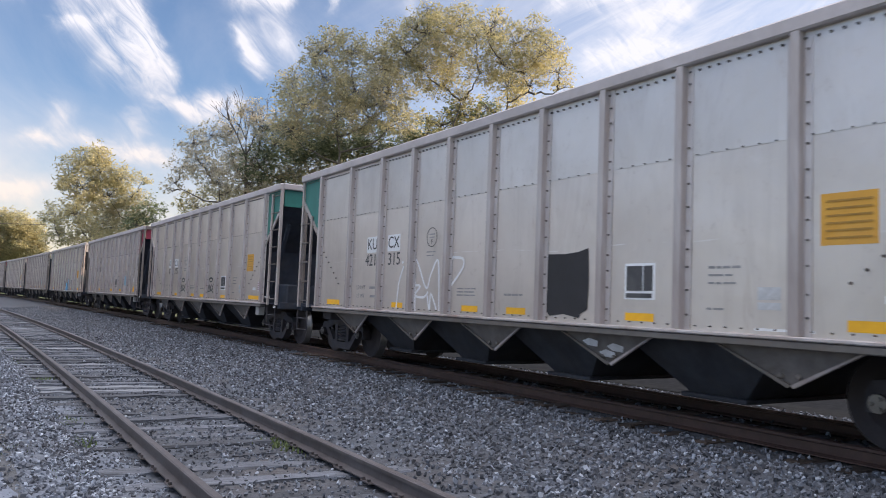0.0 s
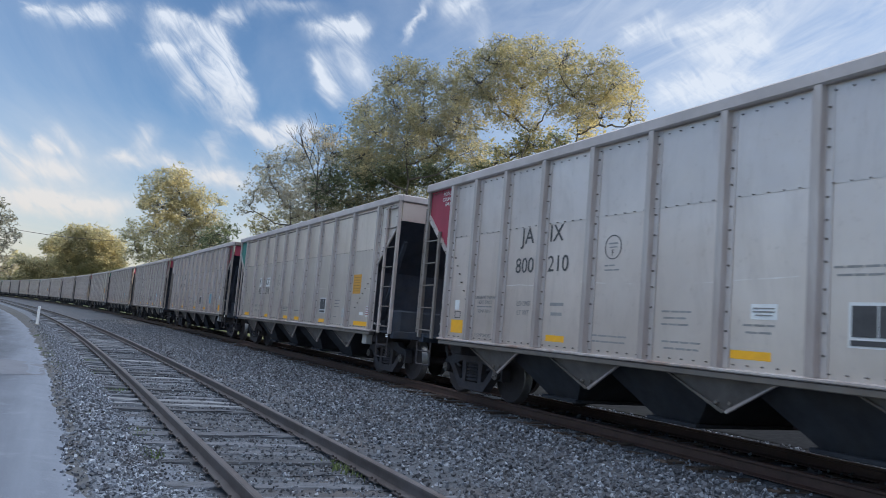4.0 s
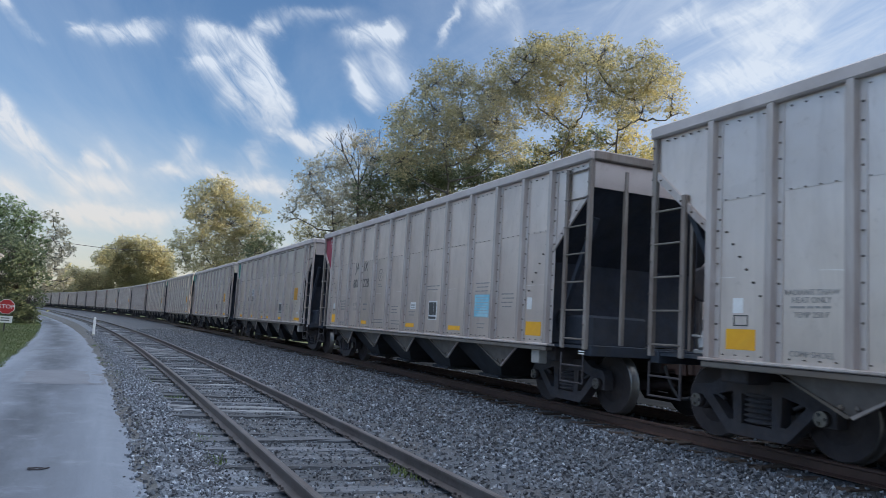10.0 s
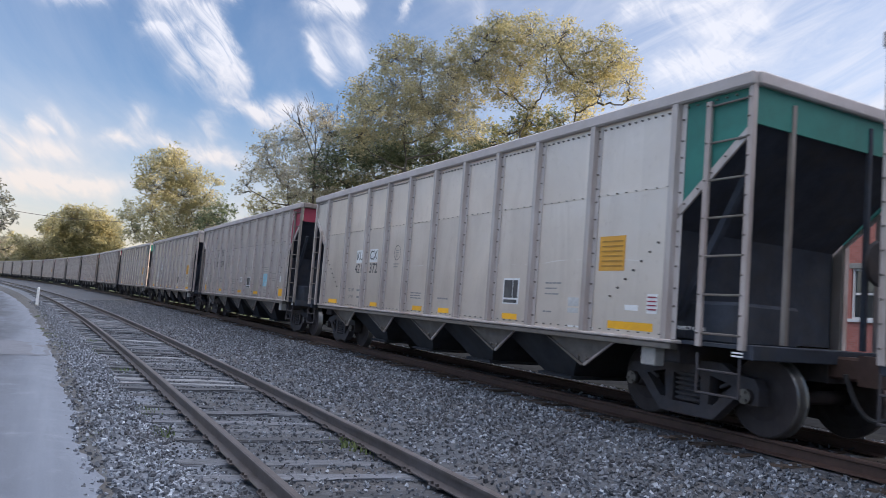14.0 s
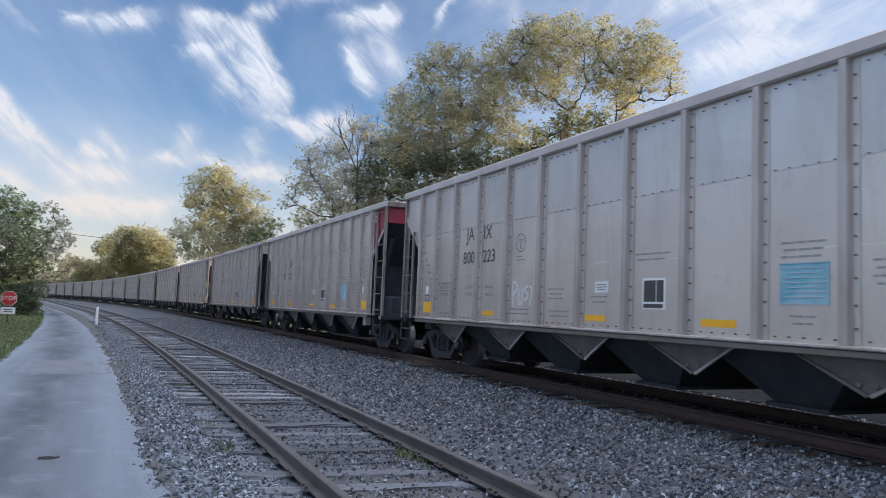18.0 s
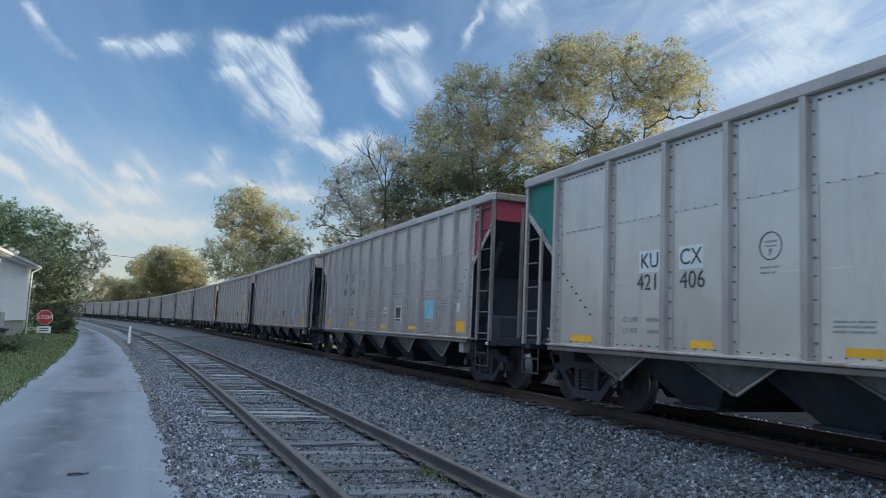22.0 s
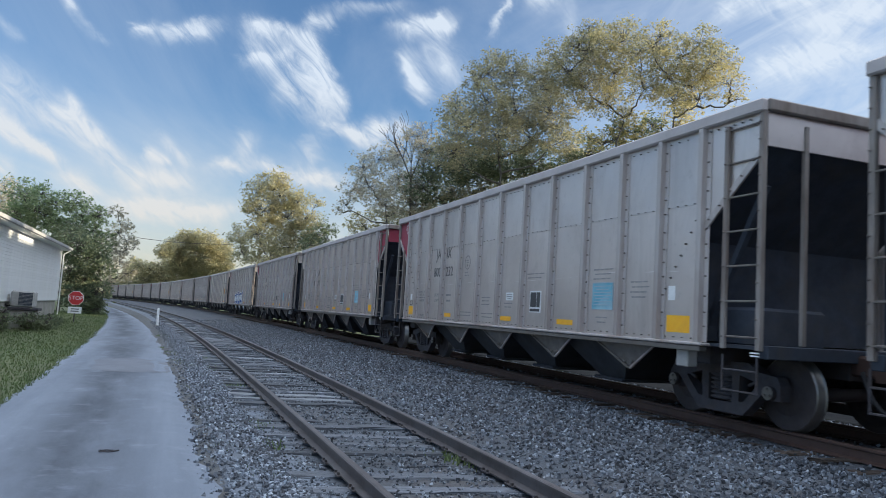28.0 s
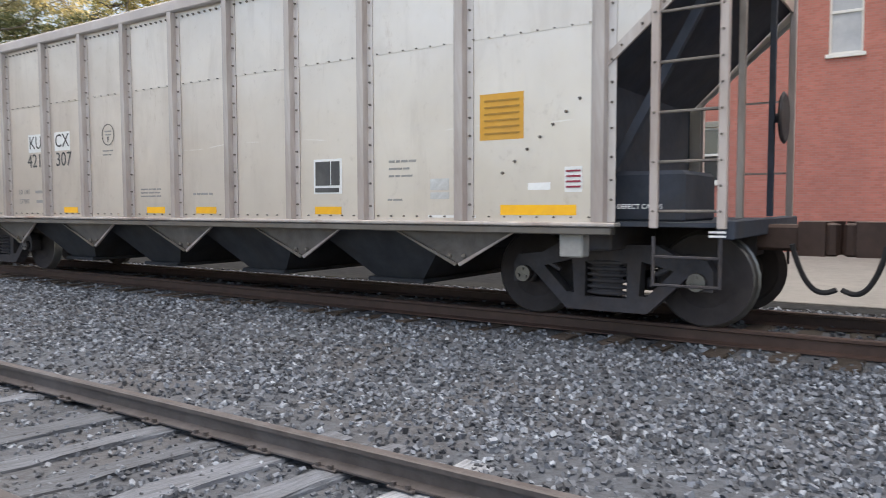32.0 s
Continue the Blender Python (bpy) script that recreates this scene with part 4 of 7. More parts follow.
        prof = [(-0.065, 0.30), (-0.065, 0.44), (-0.050, WHEEL), (0.055, WHEEL + 0.003), (0.065, WHEEL + 0.025), (0.075, WHEEL + 0.02), (0.075, 0.40), (0.03, 0.37), (0.02, 0.22), (0.09, 0.13), (0.09, 0.08)]
        turned(bm, [(-s * h, r) for h, r in prof], (s * 0.76, 0, 0), (1, 0, 0), 28)
        turned(bm, [(-s * h, r) for h, r in [(-0.15, 0.10), (-0.10, 0.13), (-0.062, 0.29)]], (s * 0.76, 0, 0), (1, 0, 0), 16)
        bar(bm, (s * 0.9, 0, 0), (s * 1.06, 0, 0), 0.105, 20)
        bar(bm, (s * 1.06, 0, 0), (s * 1.15, 0, 0), 0.085, 20)
        for k in range(3):
            a = k * 2 * math.pi / 3
            bar(bm, (s * 1.15, 0.05 * math.cos(a), 0.05 * math.sin(a)), (s * 1.175, 0.05 * math.cos(a), 0.05 * math.sin(a)), 0.018, 6)
    bar(bm, (-0.9, 0, 0), (0.9, 0, 0), 0.085, 16)
    bmesh.ops.recalc_face_normals(bm, faces=bm.faces)
    me = bpy.data.meshes.new("wheelset")
    bm.to_mesh(me)
    bm.free()
    me.materials.append(M["wheel"])
    me.materials.append(M["tread"])
    for p in me.polygons:
        c = p.center
        rr = math.hypot(c.y, c.z)
        if rr > WHEEL - 0.012 or abs(c.x) > 1.14:
            p.material_index = 1
        p.use_smooth = abs(p.normal.x) < 0.6
    return me


WHEELSET = wheelset_mesh()


def sideframe(bm, x):
    """A cast truck side in one piece: arched top, two windows, the spring opening, sloping legs, pedestals."""
    outer = [(-1.04, 0.10), (-0.98, 0.20), (-0.70, 0.23), (-0.52, 0.33), (0.52, 0.33), (0.70, 0.23), (0.98, 0.20), (1.04, 0.10), (1.04, -0.09), (0.95, -0.09), (0.93, 0.03), (0.80, 0.03), (0.72, -0.05), (0.42, -0.34), (-0.42, -0.34), (-0.72, -0.05), (-0.80, 0.03), (-0.93, 0.03), (-0.95, -0.09), (-1.04, -0.09)]
    holes = [[(q * 0.68, 0.09), (q * 0.36, 0.17), (q * 0.34, -0.17), (q * 0.42, -0.17)] for q in (-1, 1)] + [[(-0.22, 0.15), (0.22, 0.15), (0.22, -0.20), (-0.22, -0.20)]]
    edges = []
    for loop in [outer] + holes:
        vs = [bm.verts.new((x - 0.08, y, z)) for y, z in loop]
        edges += [bm.edges.new((vs[i], vs[(i + 1) % len(vs)])) for i in range(len(vs))]
    faces = [f for f in bmesh.ops.triangle_fill(bm, edges=edges, use_beauty=True)["geom"] if isinstance(f, bmesh.types.BMFace)]
    made = bmesh.ops.extrude_face_region(bm, geom=faces)["geom"]
    for v in made:
        if isinstance(v, bmesh.types.BMVert):
            v.co.x += 0.16
    bmesh.ops.recalc_face_normals(bm, faces=bm.faces)


def truck(parent, y):
    t = thing("truck", "", "")
    t.parent = parent
    t.matrix_basis = pose(0, y, WHEEL)
    for k in ("label", "category"):
        if k in t:
            del t[k]
    for s in (-1, 1):
        bm = bmesh.new()
        sideframe(bm, s * 1.0)
        part("sideframe", bm, M["iron"], t)
        bm = bmesh.new()
        prof = []
        for k in range(6):
            prof += [(-0.18 + 0.06 * k, 0.062), (-0.165 + 0.06 * k, 0.085), (-0.145 + 0.06 * k, 0.085), (-0.13 + 0.06 * k, 0.062)]
        turned(bm, prof, (0, 0, 0), (0, 0, 1), 14)
        for v in bm.verts:
            v.co = Vector((v.co.x + s * 1.03, v.co.y * 2.5, v.co.z))
        part("spring_nest", bm, M["iron"], t)
    bm = bmesh.new()
    box(bm, (-1.02, -0.2, 0.02), (1.02, 0.2, 0.24), 0.03)
    part("bolster", bm, M["iron"], t)
    bm = bmesh.new()
    for s in (-1, 1):
        box(bm, (-0.85, s * 0.37 - 0.04, -0.12), (0.85, s * 0.37 + 0.04, 0.0), 0.02)
        for q in (-1, 1):
            box(bm, (q * 0.76 - 0.06, s * 0.40 - 0.03, -0.14), (q * 0.76 + 0.06, s * 0.46, 0.16), 0.02)
        bar(bm, (-1.05, s * 0.5, 0.05), (-1.05, s * 0.72, 0.16), 0.025, 6)
    part("brake_rigging", bm, M["iron"], t)
    for s in (-1, 1):
        w = new("wheelset", WHEELSET)
        w.parent = t
        w.matrix_basis = pose(0, s * 0.9, 0)
    return t


def rivet_rows(rows):
    """Rows of rivet heads on the road side, small boxes standing off the sheet."""
    verts, faces = [], []
    for r, z, s, *stand in rows:
        o, s = len(verts), s * 0.78
        out = stand[0] if stand else 0.0
        for x in (-0.014, 0.0):
            for a in range(5):
                verts.append((-SIDE - 0.004 - out + x * 2, -r + s * math.cos(a * math.pi / 2.5) * (0.6 if x < 0 else 1), z + s * math.sin(a * math.pi / 2.5) * (0.6 if x < 0 else 1)))
        faces.append(tuple(o + i for i in range(5)))
        for i in range(5):
            j = (i + 1) % 5
            faces.append((o + i, o + j, o + 5 + j, o + 5 + i))
    return verts, faces


def end_parts(car, e, painted, silver, paint):
    """One end of the body. e: -1 for the end that leads, 1 for the other. painted: the end with the coloured corner panels."""
    tri = M[paint] if painted else silver
    frame_paint = M["post"] if paint == "red" else M["ladder"]
    for s in (-1, 1):
        bm = bmesh.new()
        x = s * SIDE
        o = [(x, e * END_POST, Z_TOP - 0.15), (x, e * HALF, Z_TOP - 0.15), (x, e * HALF, 3.36), (x, e * END_POST, 2.46)]
        prism(bm, o, (-s * 0.012, 0, 0))
        part("corner_panel", bm, tri, car, ("faded %s corner panel" % paint) if painted else "")
        bm = bmesh.new()
        beam(bm, (x + s * 0.01, e * HALF, 3.36), (x + s * 0.01, e * END_POST, 2.46), 0.03, 0.09)
        part("corner_brace", bm, M["rib"], car)
        bm = bmesh.new()
        box(bm, (x - 0.05, e * HALF - 0.045, Z_SILL - 0.03), (x + 0.02, e * HALF + 0.03, Z_TOP - 0.1), 0.008)
        part("corner_post", bm, frame_paint, car)
    # ladder on the side: one upright, rungs to the corner post
    for s in (-1, 1):
        x = s * (SIDE + 0.03)
        top = Z_TOP - 0.22 if e < 0 else 3.0
        bm = bmesh.new()
        box(bm, (x - 0.025, e * STILE - 0.036, Z_SILL - 0.03), (x + 0.025, e * STILE + 0.036, top), 0.006)
        n = 7 if e < 0 else 5
        if s > 0:
            for k in (1, 3, 5):
                box(bm, (x - 0.012, min(e * STILE, e * HALF), Z_SILL + 0.108 + 0.43 * k), (x + 0.012, max(e * STILE, e * HALF), Z_SILL + 0.132 + 0.43 * k))
        lad = part("ladder", bm, frame_paint, car)
        if s < 0:
            bm = bmesh.new()
            bar(bm, (x, e * STILE, 0), (x, e * HALF, 0), 0.014, 6)
            shared("rung", bm, M["rivet"], lad, [pose(0, 0, Z_SILL + 0.12 + 0.43 * k) for k in range(n)])
        bm = bmesh.new()
        for y in (STILE, HALF):
            bar(bm, (x, e * y, Z_SILL - 0.1), (x, e * y, 0.46), 0.016, 6)
        for z in (0.47, 0.72):
            bar(bm, (x, e * STILE, z), (x, e * HALF, z), 0.014, 6)
        part("step", bm, M["iron"], car)
    # the end face: top band, posts, slope sheet behind
    bm = bmesh.new()
    box(bm, (-SIDE + 0.05, e * HALF - 0.012, 3.42), (SIDE - 0.05, e * HALF + 0.012, Z_TOP - 0.13))
    part("end_band", bm, tri, car)
    bm = bmesh.new()
    prism(bm, [(-SIDE + 0.03, e * (HALF - 0.02), 3.45), (SIDE - 0.03, e * (HALF - 0.02), 3.45), (SIDE - 0.03, e * 4.75, 1.02), (-SIDE + 0.03, e * 4.75, 1.02)], (0, e * 0.01, 0.02))
    # solid black wedge added to stand for the dark hollow under the slope
    prism(bm, [(-SIDE + 0.035, e * 6.15, 2.36), (-SIDE + 0.035, e * 4.8, 1.04), (-SIDE + 0.035, e * 6.15, 1.04)], (2 * SIDE - 0.07, 0, 0))
    part("slope_sheet", bm, M["black"], car)
    for x in (-0.95, 0.45):
        bm = bmesh.new()
        box(bm, (x - 0.032, e * HALF - 0.03, Z_SILL + 0.05), (x + 0.032, e * HALF + 0.03, Z_TOP - 0.25), 0.006)
        part("end_post", bm, M["post"] if x < 0 else M["black"], car)
    bm = bmesh.new()
    beam(bm, (-1.3, e * 6.0, 1.05), (-1.3, e * (HALF - 0.25), 3.0), 0.08, 0.08)
    part("slope_strut", bm, M["black"], car)
    bm = bmesh.new()
    box(bm, (-SIDE + 0.03, e * HALF - 0.10, Z_SILL - 0.12), (SIDE - 0.03, e * HALF + 0.05, Z_SILL + 0.04), 0.01)
    part("end_sill", bm, M["black"], car)
    bm = bmesh.new()
    box(bm, (-SIDE + 0.06, min(e * END_POST, e * HALF), Z_SILL - 0.02), (SIDE - 0.06, max(e * END_POST, e * HALF), Z_SILL + 0.02))
    box(bm, (-1.2, min(e * 5.2, e * 6.9), Z_SILL), (-0.1, max(e * 5.2, e * 6.9), Z_SILL + 0.5), 0.04)
    part("end_platform", bm, M["black"], car)
    bm = bmesh.new()
    box(bm, (-0.16, min(e * (HALF - 0.3), e * (HALF + 0.40)), 0.72), (0.16, max(e * (HALF - 0.3), e * (HALF + 0.40)), 0.98), 0.03)
    # the head: a shouldered block, its guard arm and the knuckle that closes on the next car's
    prism(bm, [(-0.22, e * (HALF + 0.38), 0.68), (0.20, e * (HALF + 0.38), 0.68), (0.23, e * (HALF + 0.60), 0.68), (0.21, e * (HALF + 0.745), 0.68), (0.10, e * (HALF + 0.66), 0.68), (-0.24, e * (HALF + 0.62), 0.68)], (0, 0, 0.33))
    turned(bm, [(-0.16, 0.05), (-0.14, 0.085), (0.14, 0.085), (0.16, 0.05)], (-0.13, e * (HALF + 0.655), 0.84), (0, 0, 1), 10)
    part("coupler", bm, M["rail_main"], car)
    bm = bmesh.new()
    p = []
    for k in range(17):
        u = k / 16
        p.append((-0.40 + 0.16 * u, e * (HALF + 0.36 + 0.06 * math.sin(3 * u) + 0.36 * u ** 2.2), 0.80 - 0.46 * math.sin(math.pi * min(1.0, u * 0.62))))
    tube(bm, p, 0.026, 8)
    part("air_hose", bm, M["spray_black"], car)


def hopper_car(kind, painted_end):
    """An open hopper car, its middle on the rail tops. kind 'j' or 'k'; painted_end -1 (leads) or 1."""
    silver = M["silver_" + kind]
    paint = "red" if kind == "j" else "green"
    car = thing("hopper_car", "", "hopper car", "cars of the coal train")
    ribs = sorted({q * y for q in (-1, 1) for y in ((0.0, 1.13, 2.26, 3.40, 4.47, 5.43, 6.30) if kind == "j" else (0.0, 1.14, 2.27, 3.42, 4.74, 6.26))})
    rows = []
    for s in (-1, 1):
        bm = bmesh.new()
        box(bm, (min(s * SIDE, s * SIDE - s * 0.012), -END_POST, Z_SILL), (max(s * SIDE, s * SIDE - s * 0.012), END_POST, 2.86))
        part("side_sheet", bm, silver, car)
        bm = bmesh.new()
        box(bm, (min(s * SIDE, s * SIDE - s * 0.012) - 0.004 * (s < 0), -END_POST, 2.84), (max(s * SIDE, s * SIDE - s * 0.012) + 0.004 * (s > 0), END_POST, Z_TOP - 0.1))
        part("upper_side_sheet", bm, silver, car)
        bm = bmesh.new()
        box(bm, (s * SIDE - 0.085, -HALF - 0.05, Z_TOP - 0.16), (s * SIDE + 0.085, HALF + 0.05, Z_TOP), 0.02)
        part("top_chord", bm, M["chord"], car)
        # sill coloured dark to draw the shadow line below the lip
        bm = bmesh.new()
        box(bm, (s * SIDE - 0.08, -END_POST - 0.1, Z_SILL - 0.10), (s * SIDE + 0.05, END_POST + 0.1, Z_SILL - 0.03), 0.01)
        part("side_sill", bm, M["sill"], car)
        bm = bmesh.new()
        box(bm, (s * SIDE - 0.095, -END_POST - 0.14, Z_SILL - 0.025), (s * SIDE + 0.095, END_POST + 0.14, Z_SILL + 0.015), 0.010)
        part("sill_lip", bm, M["rib"], car)
        bm = bmesh.new()
        # a rib: a hat section with a flange on each side
        prism(bm, [(0.0, -0.135, Z_SILL + 0.02), (-0.010, -0.135, Z_SILL + 0.02), (-0.010, -0.060, Z_SILL + 0.02), (-0.078, -0.044, Z_SILL + 0.02), (-0.078, 0.044, Z_SILL + 0.02), (-0.010, 0.060, Z_SILL + 0.02), (-0.010, 0.105, Z_SILL + 0.02), (0.0, 0.105, Z_SILL + 0.02)], (0, 0, Z_TOP - 0.15 - Z_SILL - 0.02))
        if s < 0:
            made = shared("rib", bm, M["rib"], car, [pose(-SIDE, y, 0) for y in ribs])
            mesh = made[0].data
            # the riveted flange's highlight is put in as a lighter aluminium
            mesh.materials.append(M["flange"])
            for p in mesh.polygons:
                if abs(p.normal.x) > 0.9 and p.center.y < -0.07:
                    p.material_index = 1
        else:
            bm.free()
            bm = bmesh.new()
            for y in ribs:
                box(bm, (SIDE, y - 0.05, Z_SILL - 0.02), (SIDE + 0.09, y + 0.05, Z_TOP - 0.15))
            part("stiffened_back", bm, M["rib"], car)
            bm = bmesh.new()
        for k in (-2, -1, 0, 1, 2):
            if s < 0 or k == -2:
                bm = bmesh.new()
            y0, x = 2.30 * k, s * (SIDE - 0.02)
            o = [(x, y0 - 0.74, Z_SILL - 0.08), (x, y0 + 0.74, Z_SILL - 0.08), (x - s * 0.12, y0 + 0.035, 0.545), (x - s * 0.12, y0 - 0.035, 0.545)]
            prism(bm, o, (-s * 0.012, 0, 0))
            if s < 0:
                plate = part("hopper_plate", bm, M["vplate"], car, "dusty triangular hopper plate, shade under the sill in its colour")
                for q, name in ((-1, "highlight_flange"), (1, "flange")):
                    # turned-out edges of the plate; colour gives the leading one highlight, the other shade
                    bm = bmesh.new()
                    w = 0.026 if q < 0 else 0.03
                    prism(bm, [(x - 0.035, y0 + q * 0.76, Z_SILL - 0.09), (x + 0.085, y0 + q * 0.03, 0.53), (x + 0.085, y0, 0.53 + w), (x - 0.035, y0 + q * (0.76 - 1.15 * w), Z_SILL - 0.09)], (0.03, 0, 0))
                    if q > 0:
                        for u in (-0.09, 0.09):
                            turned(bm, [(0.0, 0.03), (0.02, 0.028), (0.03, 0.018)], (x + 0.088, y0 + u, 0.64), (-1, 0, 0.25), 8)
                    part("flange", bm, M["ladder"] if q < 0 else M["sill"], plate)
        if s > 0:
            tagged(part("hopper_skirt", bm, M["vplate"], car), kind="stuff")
    for e in (-1, 1):
        bm = bmesh.new()
        box(bm, (-SIDE, e * HALF - 0.085, Z_TOP - 0.15), (SIDE, e * HALF + 0.085, Z_TOP + 0.002), 0.02)
        part("end_chord", bm, M["post"] if kind == "j" else M["chord"], car)
        end_parts(car, e, e == painted_end, silver, paint)
        truck(car, e * 6.1)
        bm = bmesh.new()
        box(bm, (-1.45, e * 6.1 - 0.2, 0.74), (1.45, e * 6.1 + 0.2, Z_SILL - 0.02), 0.02)
        part("body_bolster", bm, M["iron"], car)
    for k in (-1.5, -0.5, 0.5, 1.5):
        bm = bmesh.new()
        y0 = 2.30 * k
        top = [(-1.5, y0 - 1.1, Z_SILL), (1.5, y0 - 1.1, Z_SILL), (1.5, y0 + 1.1, Z_SILL), (-1.5, y0 + 1.1, Z_SILL)]
        bot = [(-1.0, y0 - 0.35, 0.30), (1.0, y0 - 0.35, 0.30), (1.0, y0 + 0.35, 0.30), (-1.0, y0 + 0.35, 0.30)]
        vs = [bm.verts.new(p) for p in top + bot]
        for f in ((0, 1, 5, 4), (1, 2, 6, 5), (2, 3, 7, 6), (3, 0, 4, 7), (4, 5, 6, 7)):
            bm.faces.new([vs[i] for i in f])
        box(bm, (-1.1, y0 - 0.42, 0.26), (1.1, y0 + 0.42, 0.31), 0.01)
        part("hopper", bm, M["hopper_black"], car, "black discharge hopper")
    bm = bmesh.new()
    box(bm, (-0.18, -HALF, 0.66), (0.18, HALF, Z_SILL), 0.01)
    part("centre_sill", bm, M["iron"], car)
    bm = bmesh.new()
    box(bm, (-SIDE + 0.02, -5.0, Z_SILL - 0.01), (SIDE - 0.02, 5.0, Z_SILL + 0.01))
    part("hopper_floor", bm, M["hopper_black"], car)
    bm = bmesh.new()
    box(bm, (-SIDE - 0.01, -6.08, 0.68), (-SIDE + 0.16, -5.84, 0.94), 0.015)
    part("hanging_box", bm, M["hanging"], car, "small pale box under the sill")
    bm = bmesh.new()
    turned(bm, [(-0.10, 0.05), (-0.06, 0.10), (0.05, 0.10), (0.09, 0.06), (0.16, 0.05)], (-SIDE + 0.14, 6.52, 1.16), (0.2, 0.3, 1), 14)
    box(bm, (-SIDE + 0.06, 6.42, 1.04), (-SIDE + 0.22, 6.66, 1.10), 0.015)
    bar(bm, (-SIDE + 0.12, 6.36, 1.22), (-SIDE + 0.12, 6.72, 1.26), 0.02, 8)
    part("brake_valve", bm, M["valve"], car, "dull silver brake valve")
    bm = bmesh.new()
    for k in range(2):
        box(bm, (-SIDE - 0.055, -HALF - 0.05, 0.90 + 0.035 * k), (-SIDE - 0.05, -HALF + 0.09, 0.918 + 0.035 * k))
    part("reflective_strip", bm, M["white"], car)
    # brake wheel and cylinder on the end that leads
    bm = bmesh.new()
    turned(bm, [(-0.02, 0.25), (0.0, 0.28), (0.02, 0.25)], (0.55, -HALF - 0.10, 2.1), (0, 1, 0), 20)
    bar(bm, (0.55, -HALF - 0.12, 2.1), (0.55, -HALF + 0.02, 2.1), 0.05, 10)
    part("brake_wheel", bm, M["iron"], car)
    # rivets
    for i, y in enumerate(ribs):
        zs = np.arange(Z_SILL + 0.2, Z_TOP - 0.25, 0.22)
        rows += [(-y + 0.098, float(z) + 0.03 * math.sin(7 * z + y), 0.018, 0.010) for z in zs]
    r = -END_POST
    while r < END_POST:
        rows += [(r, 2.85, 0.011), (r, Z_SILL + 0.062, 0.013)]
        r += 0.18
    gap = 0.18 if kind == "j" else 0.118
    rows += [(-END_POST + gap * k, Z_TOP - 0.225, 0.013 if kind == "j" else 0.021) for k in range(int(2 * END_POST / gap))]
    rows += [(q * (6.04 - 0.137 * k), 2.17 - 0.112 * k, 0.022) if kind == "k" else (q * (6.18 - 0.10 * k), 2.62 - 0.15 * k, 0.020) for q in (1, -1) for k in range(7)]
    for e in (-1, 1):
        # studs up the corner post, the ladder upright and the brace of the corner panel
        rows += [(-e * HALF, Z_SILL + 0.12 + 0.215 * k, 0.016, 0.05) for k in range(13)]
        rows += [(-e * STILE, Z_SILL + 0.12 + 0.43 * k, 0.016, 0.055) for k in range(7 if e < 0 else 5)]
        rows += [(-e * (HALF + (END_POST - HALF) * u), 3.36 - 0.90 * u, 0.016, 0.026) for u in (0.12, 0.3, 0.48, 0.66, 0.84)]
        rows += [(-e * (END_POST + 0.14 + 0.14 * k), Z_TOP - 0.21, 0.016, 0.004) for k in range(6)]
    v, f = rivet_rows(rows)
    tagged(from_arrays("rivets", v, f, M["rivet"], car), kind="stuff")
    # markings that every car of the kind carries
    Y, O, Wt, L, F = M["yellow"], M["orange"], M["white"], M["letter"], M["faint"]
    if kind == "j":
        for r, z, w, h in ((-5.86, 1.24, 0.42, 0.23), (5.85, 1.24, 0.48, 0.23), (-2.95, 1.17, 0.44, 0.09), (0.40, 1.17, 0.5, 0.09), (2.80, 1.17, 0.55, 0.09)):
            slab(car, "reflector", r, z, w, h, Y)
        slab(car, "label", 0.55, 1.62, 0.32, 0.16, Wt)
        stencil(car, [(0.55, 1.655, 0.26, 0.014), (0.55, 1.62, 0.26, 0.014), (0.55, 1.585, 0.2, 0.014)], F, "label_print").matrix_basis = pose(-0.003, 0, 0)
        slab(car, "label", 5.70, 1.66, 0.15, 0.20, Wt)
        slab(car, "label", -5.9, 1.62, 0.15, 0.17, Wt)
        for r, z, n, w in ((4.98, 1.83, 4, 0.5), (-4.95, 1.60, 1, 0.5), (3.97, 2.05, 3, 0.56), (3.97, 1.28, 2, 0.34), (1.65, 2.05, 2, 0.7), (-1.75, 1.26, 2, 0.8), (-0.62, 1.60, 3, 0.5), (-0.5, 1.25, 2, 0.7), (0.5, 1.48, 2, 0.4)):
            stencil(car, [(r, z - 0.075 * k, w - 0.07 * (k % 2), 0.022) for k in range(n)])
        for word, z in (("RADIANT THAW", 1.75), ("HEAT ONLY", 1.67), ("TEMP 250 F", 1.52), ("COMP SHOES", 1.12)):
            write(car, "heat_mark", word, 0.085, -4.95, z, F)
        stencil(car, [(-5.86, 1.505, 0.21, 0.013), (-5.86, 1.395, 0.21, 0.013), (-5.957, 1.45, 0.013, 0.10), (-5.763, 1.45, 0.013, 0.10)], M["letter"], "card_holder")
        write(car, "weight_mark", "LD LMT", 0.11, -3.80, 1.66, F)
        write(car, "weight_mark", "LT WT", 0.11, -3.80, 1.52, F)
        ring(car, -1.80, 2.42)
    else:
        for r, z, w, h in ((-5.47, 1.12, 0.62, 0.10), (5.6, 1.13, 0.82, 0.10), (-2.75, 1.12, 0.40, 0.09), (-0.5, 1.12, 0.42, 0.09), (0.62, 1.12, 0.42, 0.09), (2.85, 1.12, 0.42, 0.09)):
            slab(car, "reflector", r, z, w, h, Y)
        sign = slab(car, "warning_sign", 5.2, 2.06, 0.50, 0.46, O, 0.003, "orange warning sign with dark lines")
